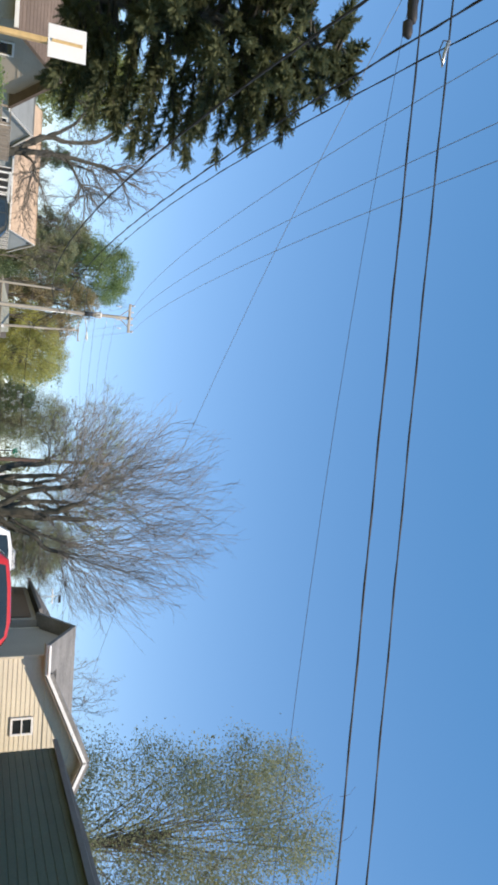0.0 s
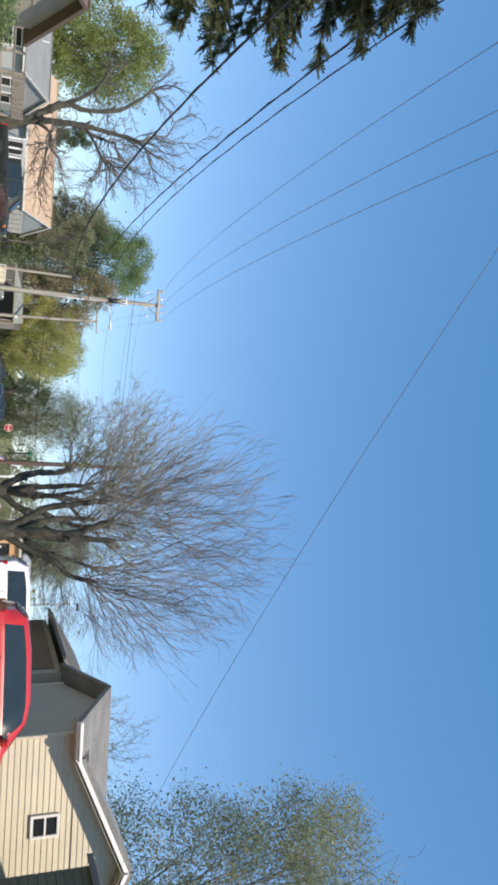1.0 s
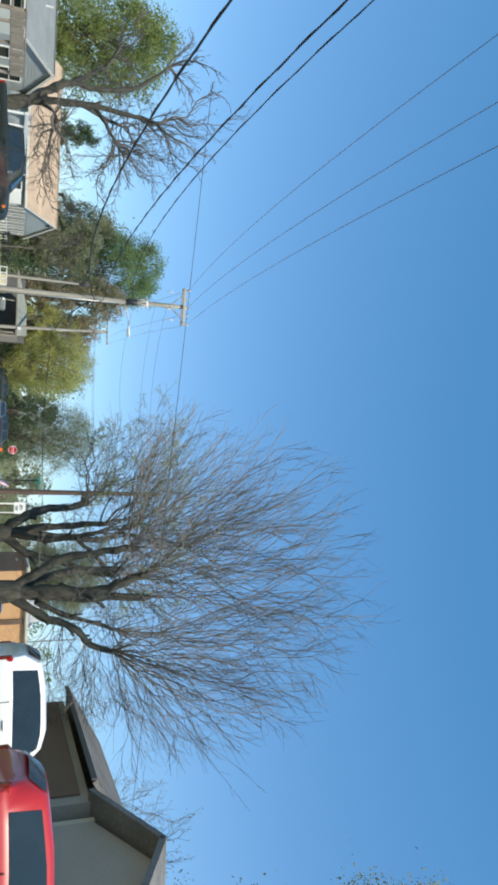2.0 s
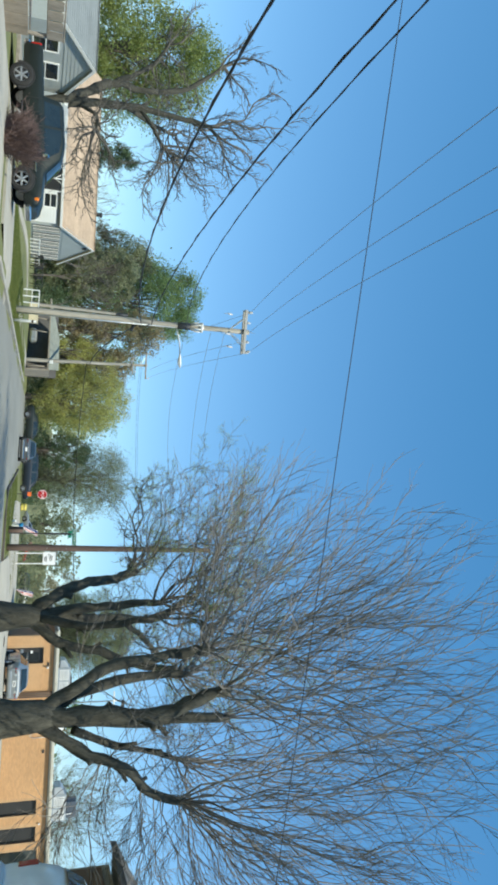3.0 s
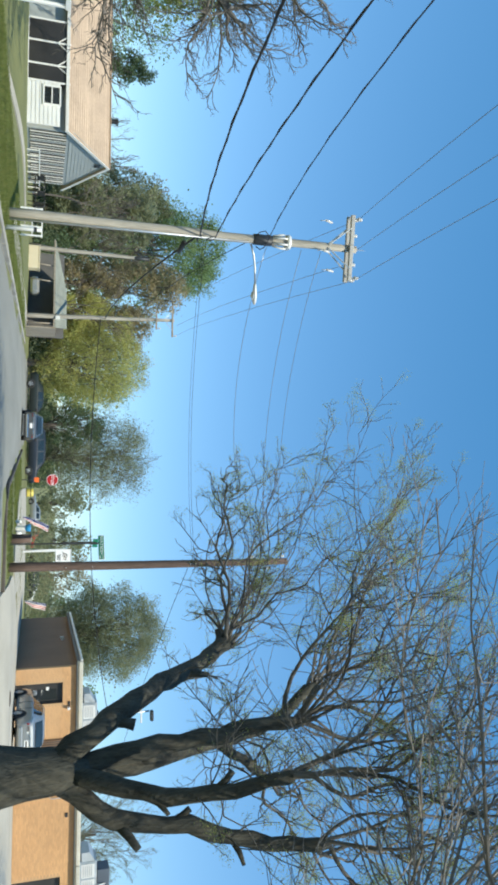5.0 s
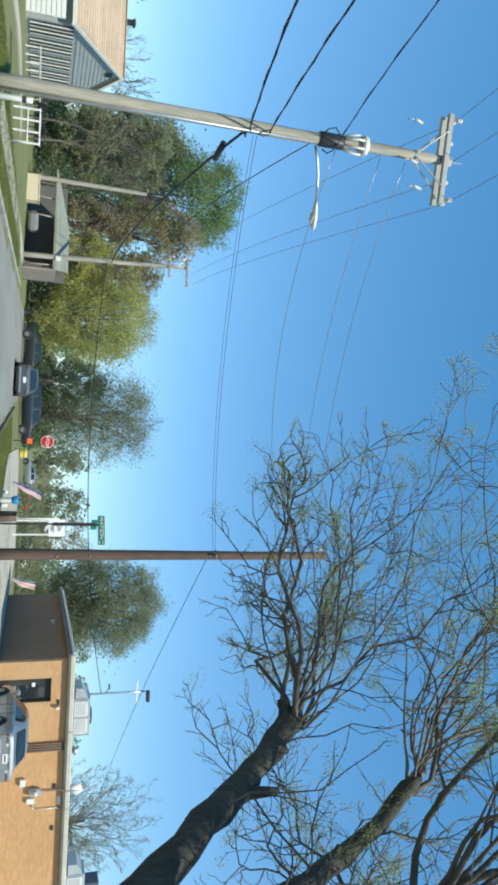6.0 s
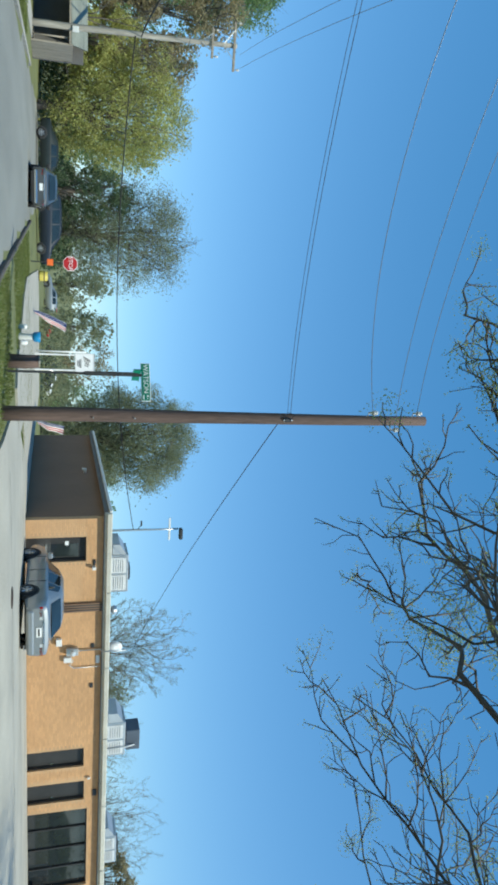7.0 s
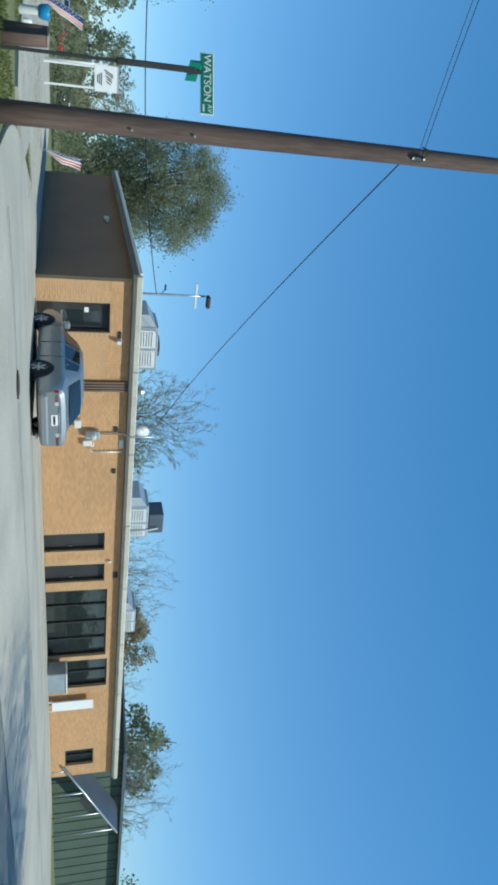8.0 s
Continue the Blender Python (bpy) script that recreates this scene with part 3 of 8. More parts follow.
# conduit and cable risers
part("conduit", Mesh().tube([(0.16, -0.1, 0.0), (0.15, -0.1, 3.2), (0.13, -0.08, 6.9)], [0.03, 0.03, 0.025], 8), GALV, main_pole, "grey conduit", True)
# street light on a curved arm
lamp = thing("street_light", MAIN + Vector((0.12, 0.12, 7.08)), "pale grey street lamp head on a curved bracket arm", "street lamp")
tip = Vector((1.0, 0.64, 0.27))
curve = [Vector((0, 0, -0.06)), Vector((0.25, 0.16, 0.07)), Vector((0.5, 0.32, 0.16)), Vector((0.75, 0.48, 0.22)), tip]
part("bracket_arm", Mesh().tube(curve, 0.03, 8), GALV, lamp, smooth=True)
head = Mesh()
d = (tip - curve[-2]).normalized()
hd = Vector((d.x, d.y, 0.12)).normalized()
prof = [(0.0, 0.05), (0.08, 0.075), (0.2, 0.10), (0.42, 0.13), (0.6, 0.11), (0.7, 0.05)]
sd = Vector((hd.y, -hd.x, 0))
for u, w in prof:
    c = tip + hd * u
    for a in range(10):
        an = a / 10 * 6.283
        head.v.append(tuple(c + sd * (w * math.cos(an)) + Vector((0, 0, w * 0.55 * math.sin(an)))))
head.f = [(i * 10 + j, i * 10 + (j + 1) % 10, (i + 1) * 10 + (j + 1) % 10, (i + 1) * 10 + j) for i in range(len(prof) - 1) for j in range(10)]
head.f += [tuple(range(10)), tuple(range(50, 60))]
lh = part("lamp_head", head, TRIM, lamp, smooth=True)
part("lens", Mesh().box(tip + hd * 0.42 + Vector((0, 0, -0.075)), (0.2, 0.2, 0.04), ch=0.015, rz=45), LAMP_CLEAR, lh, "clear lamp lens")

# pole behind the view at the start, from which the cables come
BACK = Vector((-5.65, 7.0, 0.0))
back_pole = thing("utility_pole", BACK, "weathered wooden utility pole carrying cables across the street", "utility pole", "utility poles")
part("shaft", shaft(10.6, 0.18, 0.12, seed=3), POLE_GREY, back_pole, smooth=True)
arm3 = crossarm(back_pole, 10.3, 1.2, 6)
for u in (-1.1, 0.35, 1.1):
    insulator(arm3, (u, 0.16, 0.18))

# pole further along the street
FAR = Vector((-12.9, 80.0, 0.2))
far_pole = thing("utility_pole", FAR, "slim pale wooden utility pole with two small crossarms", "utility pole", "utility poles")
part("shaft", shaft(10.1, 0.17, 0.11, lean=(-0.35, 0), seed=4), POLE_GREY, far_pole, smooth=True)
for z, hw in ((9.95, 1.2), (8.8, 0.72)):
    a4 = part("crossarm", Mesh().box((-0.3, -0.14, z), (2 * hw, 0.1, 0.12), ch=0.01), WOOD_GREY, far_pole)
    for u in (-hw + 0.1, hw - 0.1):
        insulator(a4, (u - 0.3, -0.14, z + 0.17))
    for sx in (-1, 1):
        part("brace", Mesh().tube([(-0.3 + sx * hw * 0.6, -0.2, z), (-0.3 + sx * 0.05, -0.18, z - 0.55)], 0.018, 5), SIGN_BACK, a4, "pale steel brace")
part("cable_loop", Mesh().tube([(-0.95, -0.2, 8.85), (-1.45, -0.2, 8.95), (-1.74, -0.2, 9.35), (-1.68, -0.2, 9.8), (-1.4, -0.2, 10.0)], 0.022, 6), CABLE, far_pole)
part("notice_plate", Mesh().box((0.05, -0.2, 2.0), (0.28, 0.03, 0.3), ch=0.01), TRIM, far_pole, "small white plate")
stub_pole = thing("wooden_pole", (-17.7, 80.0, 0.1), "short pale wooden service pole before the wood", "utility pole", "utility poles")
part("shaft", shaft(8.3, 0.15, 0.11, lean=(0.15, 0), seed=5), POLE_GREY, stub_pole, smooth=True)
part("cap", Mesh().lathe([(0.115, 7.3), (0.125, 7.32), (0.125, 8.32), (0.0, 8.36)], c=(0.15, 0, 0), seg=10), DARK_STEEL, stub_pole, "dark metal cap", True)

# brown pole on the corner
CORNER = Vector((1.38, 56.9, 0.05))
brown_pole = thing("utility_pole", CORNER, "dark brown creosoted utility pole on the corner lawn", "utility pole", "utility poles")
part("shaft", shaft(10.6, 0.175, 0.12, lean=(0.08, 0), seed=6), POLE_BROWN, brown_pole, smooth=True)
for z in (2.05, 3.0, 6.65, 6.85):
    part("bolt", Mesh().tube([(0.05, -0.2, z), (0.05, 0.2, z)], 0.018, 6), GALV, brown_pole)
part("cable_clamp", Mesh().box((0.05, -0.17, 6.75), (0.09, 0.06, 0.2), ch=0.02).tube([(0.05, -0.2, 6.8), (-0.1, -0.28, 6.9), (-0.14, -0.22, 6.75)], 0.012, 6), DARK_STEEL, brown_pole)
for k, (z, side) in enumerate(((9.0, -1), (9.65, 1), (10.25, -1))):
    pin = part("pin_bracket", Mesh().tube([(0.07, 0, z - 0.1), (0.07 + 0.2 * side, -0.1, z - 0.06), (0.07 + 0.22 * side, -0.1, z + 0.05)], 0.014, 6), GALV, brown_pole)
    insulator(pin, (0.07 + 0.22 * side, -0.1, z + 0.05))
# short stout post beside it
post = thing("timber_post", (0.57, 59.5, 0.1), "short stout brown timber post on the corner lawn", "post")
part("post_body", Mesh().tube([(0, 0, -0.3), (0.01, 0, 0.4), (0, 0.01, 0.76)], [0.185, 0.18, 0.165], 14), POLE_BROWN, post, smooth=True)
part("post_top", Mesh().lathe([(0.168, 0.75), (0.16, 0.775), (0.0, 0.79)], seg=14), WOOD_GREY, post, "weathered sawn top")

# right-hand pole out of sight that takes the crossing cables
side_pole = thing("utility_pole", (17.5, 7.3, 0.4), "wooden utility pole in the yard beyond the street", "utility pole", "utility poles")
part("shaft", shaft(7.2, 0.16, 0.12, seed=7), POLE_GREY, side_pole, smooth=True)


def wire(a, b, sag, rad, material, label, n=22, twist=0.0, name="overhead_wire"):
    a, b = Vector(a), Vector(b)
    pts = []
    for i in range(n + 1):
        u = i / n
        p = a.lerp(b, u)
        p.z -= 4 * sag * u * (1 - u)
        pts.append(p)
    m = Mesh().tube(pts, rad, 6)
    if twist:
        sd = (b - a).cross(Vector((0, 0, 1))).normalized()
        k = n * 5
        hel = []
        for i in range(k + 1):
            u = i / k
            p = a.lerp(b, u)
            p.z -= 4 * sag * u * (1 - u)
            an = u * (b - a).length * 3.5
            hel.append(p + sd * (twist * math.cos(an)) + Vector((0, 0, twist * math.sin(an))))
        m.tube(hel, rad * 0.7, 4)
    return solo(name, m, material, label, "cable", smooth=True, recalc=False, group="overhead cables")


def yawed(off, deg):
    return Matrix.Rotation(radians(deg), 3, "Z") @ Vector(off)


# mains from the back pole to the main pole
for u0, u1 in ((-1.1, -1.1), (0.35, -0.0), (1.1, 1.1)):
    wire(BACK + yawed((u0, 0.16, 10.62), 6), MAIN + yawed((u1 * 0.86, 0.16, 10.52), 10), 1.25, 0.009, WIRE, "thin bare overhead mains wire")
wire(BACK + Vector((0.15, 0, 6.42)), MAIN + Vector((0.12, -0.12, 5.38)), 2.22, 0.021, CABLE, "thick black overhead telephone cable", twist=0.02)
wire(BACK + Vector((0.15, 0, 7.71)), MAIN + Vector((0.12, -0.12, 5.84)), 1.70, 0.015, CABLE, "black overhead cable along the street", twist=0.02)
wire(BACK + Vector((0.15, 0, 8.39)), MAIN + Vector((0.12, -0.12, 7.45)), 2.44, 0.011, CABLE, "black twisted overhead service cable", twist=0.014)
loops = [[(0.12, -0.12, 5.38), (0.2, -0.02, 5.30), (0.2, 0.12, 5.36), (0.05, 0.2, 5.4)], [(0.14, -0.3, 5.82), (0.2, -0.28, 5.62), (0.24, -0.2, 5.56), (0.22, -0.12, 5.7), (0.16, -0.1, 5.84)],
         [(0.13, -0.12, 7.45), (0.26, -0.1, 7.36), (0.3, 0.0, 7.26), (0.2, 0.05, 7.15)], [(-0.1, -0.16, 7.5), (-0.2, -0.24, 7.36), (-0.16, -0.2, 7.2), (-0.05, -0.17, 7.1)]]
for pts in loops:
    part("cable_tail", Mesh().tube([Vector(p) for p in pts], 0.016, 6), CABLE, main_pole, "black cable tail looped on the pole", True)
# from the main pole on along the street
for u in (-1.1, 0.4, 1.1):
    wire(MAIN + yawed((u * 0.86, 0.16, 10.52), 10), FAR + Vector((-0.3 + u * 0.95, -0.14, 10.25)), 0.5, 0.009, WIRE, "thin bare overhead mains wire")
wire(MAIN + Vector((0, 0.15, 7.0)), FAR + Vector((-0.1, 0, 7.6)), 0.8, 0.013, CABLE, "black overhead service cable")
wire(MAIN + Vector((0, 0.15, 5.4)), FAR + Vector((-0.1, 0, 5.2)), 0.45, 0.03, CABLE, "thick black overhead telephone cable", twist=0.02)
splice = Mesh().tube([(0, -0.55, 0), (0, -0.45, 0), (0, 0.45, 0.02), (0, 0.55, 0)], [0.02, 0.085, 0.085, 0.02], 10)
solo("splice_case", splice, CABLE, "black cable splice case hanging beside the pole", "splice case", smooth=True, at=Matrix.Translation(MAIN + Vector((-0.28, 2.2, 5.27))))
# from the main pole across the street to the corner pole
for z0, z1, side, sag in ((7.62, 9.05, -1, 0.85), (8.75, 9.7, 1, 0.55), (9.4, 10.3, -1, 0.55)):
    wire((-8.9, 50.3, z0), CORNER + Vector((0.07 + 0.22 * side, -0.1, z1)), sag, 0.008, WIRE, "thin bare overhead wire across the street")
wire((-8.9, 50.3, 5.72), CORNER + Vector((0.0, -0.2, 6.8)), 0.28, 0.006, CABLE, "thin black cable across the street")
wire((-8.9, 50.3, 5.64), CORNER + Vector((0.0, -0.2, 6.72)), 0.28, 0.005, CABLE, "thin black cable across the street")
# low cable from the far pole to the lamp pole behind the building
wire(FAR + Vector((-0.15, -0.1, 4.9)), (18.7, 94.0, 7.4), 1.1, 0.03, CABLE, "black sagging cable across the street", twist=0.0)
wire(CORNER + Vector((0.1, 0.1, 6.65)), (26.0, 84.0, 5.6), 0.5, 0.012, CABLE, "thin black cable to a yard behind")
# across the street at the start
wire(BACK + Vector((0.1, 0.0, 5.92)), (17.5, 7.3, 4.62), 0.08, 0.011, CABLE, "black cable across the street", twist=0.010)
wire(BACK + Vector((0.1, 0.0, 6.36)), (17.5, 7.3, 5.0), 0.08, 0.010, CABLE, "black cable across the street", twist=0.010)
wire(BACK + Vector((0.1, 0.0, 5.85)), (17.5, 7.3, 4.1), 0.6, 0.0032, CABLE, "thin dark cable across the street")
wire(BACK + Vector((0.1, -0.9, 5.87)), (13.6, 24.03, 3.75), 0.72, 0.0042, WIRE, "thin service wire to the cream house")
# joints and loops hanging on the cables beside the back pole
for k, (x, z, L) in enumerate(((-4.30, 5.72, 0.34), (-4.05, 5.66, 0.24))):
    jm = Mesh().tube([(-L / 2, 0, 0), (-L / 2 + 0.05, 0, -0.03), (L / 2 - 0.05, 0, -0.03), (L / 2, 0, 0)], [0.02, 0.065, 0.065, 0.02], 8)
    solo("cable_joint", jm, CABLE, "black cable joint hanging beside the pole", "cable joint", smooth=True, at=Matrix.Translation((x, 7.0, z)))
hook = thing("cable_clamp", (-4.05, 7.0, 6.22), "pale wedge clamp with wire loop on the cable", "cable clamp")
part("wedge", Mesh().tube([(0, 0, 0.02), (0.16, 0.02, -0.03), (0.34, 0.02, -0.06)], [0.028, 0.022, 0.012], 8), GALV, hook, smooth=True)
part("wire_loop", Mesh().tube([(0.0, 0, 0.02), (0.05, -0.05, -0.1), (0.2, -0.05, -0.16), (0.34, 0.0, -0.06)], 0.008, 6), CABLE, hook, smooth=True)
wire(BACK + Vector((0.1, 0.1, 6.2)), (-4.3, 7.0, 5.74), 0.05, 0.012, CABLE, "short black tail cable to a joint")
# service drop from the middle of a cable across the street
wire((-7.1, 24.78, 4.64), (9.2, 29.3, 4.29), 0.0, 0.005, CABLE, "thin dark service wire over the street")

# lamp pole behind the building
lp = thing("lamp_pole", (18.7, 94.0, 0.1), "tall grey pole with a cross member and flat floodlight", "lamp pole")
part("shaft", shaft(10.9, 0.12, 0.07, seed=9), GALV, lp, smooth=True)
part("cross_member", Mesh().box((0, 0, 10.2), (1.9, 0.1, 0.14), ch=0.01), TRIM, lp, "pale cross member")
part("floodlight", Mesh().box((0.35, -0.2, 11.1), (0.9, 0.5, 0.28), ch=0.06), DARK_STEEL, lp, "dark flat floodlight head")
part("side_lamp", Mesh().tube([(0, 0, 7.6), (-0.4, 0, 7.9)], 0.03, 6).box((-0.55, 0, 7.92), (0.4, 0.22, 0.12), ch=0.03), DARK_STEEL, lp)

# ---- signs ----
ss = thing("street_sign", (0.74, 58.9, 0.1), "green street name sign on a dark square metal post", "street sign")
part("lower_post", Mesh().box((0, 0, 1.1), (0.055, 0.055, 2.4), ch=0.008), DARK_STEEL, ss)
part("upper_post", Mesh().box((0, 0, 2.55), (0.10, 0.10, 1.35), ch=0.012), DARK_STEEL, ss)
BL = Vector((0.77, -0.46, 0)).normalized()
ang = math.atan2(BL.y, BL.x)
blade_at = Matrix.Translation((0.18, -0.10, 3.43)) @ Matrix.Rotation(ang, 4, "Z")
bl = part("name_blade", Mesh().box((0, 0, 0), (1.06, 0.012, 0.24), ch=0.004), SIGN_WHITE, ss, "green blade with white letters and white edge", at=blade_at)
part("blade_face", Mesh().box((0, -0.008, 0), (1.02, 0.006, 0.21)), SIGN_GREEN, bl)
letters("WATSON", 0.185, SIGN_WHITE, bl, Matrix.Translation((-0.09, -0.013, 0)) @ Matrix.Rotation(radians(90), 4, "X"))
letters("AV", 0.11, SIGN_WHITE, bl, Matrix.Translation((0.42, -0.013, 0.045)) @ Matrix.Rotation(radians(90), 4, "X"))
part("small_line", Mesh().box((0.42, -0.013, -0.06), (0.12, 0.004, 0.03)), SIGN_WHITE, bl, "unreadable small white line")
cb = part("cross_blade", Mesh().box((0, 0, 0), (0.62, 0.012, 0.20), ch=0.004), SIGN_GREEN, ss, "second blade seen edge-on", at=Matrix.Translation((0.02, 0.06, 3.2)) @ Matrix.Rotation(ang + radians(84), 4, "Z"))
part("bracket", Mesh().box((0.02, 0, 3.28), (0.07, 0.05, 0.14), ch=0.01), DARK_STEEL, ss)

st = thing("stop_sign", (-1.75, 80.0, 0.05), "red octagonal stop sign with orange panel below on a steel post", "stop sign")
part("post", Mesh().box((0, 0.03, 1.1), (0.06, 0.04, 2.5), ch=0.008), DARK_STEEL, st)
octo = [(0.40 * math.cos(radians(22.5 + 45 * k)), -0.01, 2.0 + 0.40 * math.sin(radians(22.5 + 45 * k))) for k in range(8)]
octi = [(0.37 * math.cos(radians(22.5 + 45 * k)), -0.018, 2.0 + 0.37 * math.sin(radians(22.5 + 45 * k))) for k in range(8)]
pl = part("plate", Mesh().prism(octo, (0, 0, 0), (0, 0.012, 0)), SIGN_WHITE, st, "octagonal plate with white rim")
part("plate_face", Mesh().prism(octi, (0, 0, 0), (0, 0.006, 0)), SIGN_RED, pl)
letters("STOP", 0.30, SIGN_WHITE, pl, Matrix.Translation((0, -0.024, 2.0)) @ Matrix.Rotation(radians(90), 4, "X"))
part("orange_panel", Mesh().box((0.0, -0.02, 0.98), (0.32, 0.012, 0.3), ch=0.004), ORANGE, st, "small orange panel")

ws = thing("yard_sign", (3.47, 80.0, 0.15), "large white sign with dark unreadable script on two white posts", "sign")
for u in (-0.42, 0.42):
    part("sign_post", Mesh().box((u, 0.05, 1.2), (0.09, 0.09, 2.9), ch=0.015), WHITE, ws)
pb = part("panel", Mesh().box((0, 0, 2.72), (1.05, 0.05, 1.05), ch=0.015), SIGN_WHITE, ws)
part("panel_frame", Mesh().box((0, -0.03, 3.22), (1.07, 0.03, 0.05)), SIGN_BACK, pb)
for k in range(5):
    part("script_stroke", Mesh().box((-0.25 + 0.1 * k, -0.035, 2.80 + 0.03 * (k % 2)), (0.045, 0.01, 0.42 - 0.05 * k), m=Matrix.Rotation(radians(28), 3, "Y")), INK, pb)
for k in range(3):
    part("text_bar", Mesh().box((0.02, -0.035, 2.50 - 0.08 * k), (0.5 - 0.1 * k, 0.01, 0.035)), INK, pb, "plain dark bar of unreadable writing")
wp = thing("white_post", (3.2, 82.5, 0.15), "slim white post behind the sign", "post")
part("post_body", Mesh().tube([(0, 0, -0.1), (0, 0, 2.9)], 0.05, 8), WHITE, wp, smooth=True)

nb = thing("road_sign_back", (-5.5, 11.6, 0.0), "blank back of a square white sign on a timber post", "road sign")
part("post", Mesh().box((0, 0.05, 0.95), (0.09, 0.09, 2.2), ch=0.012), WOOD_PALE, nb)
sp = part("plate", Mesh().box((0, 0, 1.98), (0.62, 0.008, 0.62), ch=0.003), SIGN_WHITE, nb, at=Matrix.Rotation(radians(-8), 4, "Z"))
part("stiffener", Mesh().box((0.0, -0.02, 1.98), (0.05, 0.02, 0.50), ch=0.005), WOOD_PALE, nb, "pale brown post end seen across the plate")


def feather_flag(at, lean, height, width, label, blue=0.46):
    """A tall banner on a bowed pole: a starred blue edge beside long red and white stripes."""
    fl = thing("banner_flag", at, label, "flag", "banner flags")

    def pt(s_, w, off=0.0):
        full = min(1.0, 0.35 + 1.6 * s_) * width
        x = lean * s_ ** 1.5 + full * w
        return (x, 0.05 * math.sin(s_ * 7 + w * 3) + off, 0.18 + height * s_ - 0.16 * w * s_ + 0.10 * w)
    n_ = 14
    part("flag_pole", Mesh().tube([(0, 0.02, -0.3)] + [pt(k / 8, -0.03, 0.02) for k in range(9)], 0.012, 6), GALV, fl, smooth=True)
    st_ = (1 - blue) / 5
    bands = [(0.0, blue, FLAG_BLUE)] + [(blue + st_ * k, blue + st_ * (k + 1), FLAG_WHITE if k % 2 == 0 else FLAG_RED) for k in range(5)]
    for a, b, mt in bands:
        m = Mesh()
        for k in range(n_ + 1):
            u = k / n_
            m.v += [pt(u, a), pt(u, b), pt(u, a, 0.006), pt(u, b, 0.006)]
        m.f = [f for k in range(n_) for f in ((4 * k, 4 * k + 1, 4 * k + 5, 4 * k + 4), (4 * k + 2, 4 * k + 6, 4 * k + 7, 4 * k + 3))]
        bd = part("blue_field" if mt is FLAG_BLUE else "stripe", m, mt, fl, smooth=True, recalc=False)
        if mt is FLAG_BLUE:
            for r_ in range(11):
                for c_ in range(2):
                    part("star", Mesh().box(Vector(pt((r_ + 0.5 + 0.4 * c_) / 11.6, blue * (0.28 + 0.44 * c_), -0.006)), (0.035, 0.004, 0.035)), FLAG_WHITE, bd)


feather_flag((0.62, 78.0, 0.05), 0.62, 1.62, 0.40, "striped banner flag with starred blue edge on a bowed pole")
feather_flag((5.18, 73.0, 0.30), 0.25, 1.22, 0.36, "striped banner flag with starred blue edge beside the dark wall", 0.32)
br = thing("yellow_barrel", (-0.7, 92.0, 0.0), "yellow plastic barrel with dark bands beside the pavement", "barrel")
part("barrel_body", Mesh().lathe([(0.30, 0.0), (0.34, 0.1), (0.34, 0.72), (0.28, 0.8), (0.0, 0.82)], seg=16), YELLOW, br, smooth=True)
for z in (0.22, 0.55):
    part("barrel_band", Mesh().lathe([(0.345, z), (0.35, z + 0.01), (0.35, z + 0.05), (0.345, z + 0.06)], seg=16), PLASTIC, br, "dark band", smooth=True)

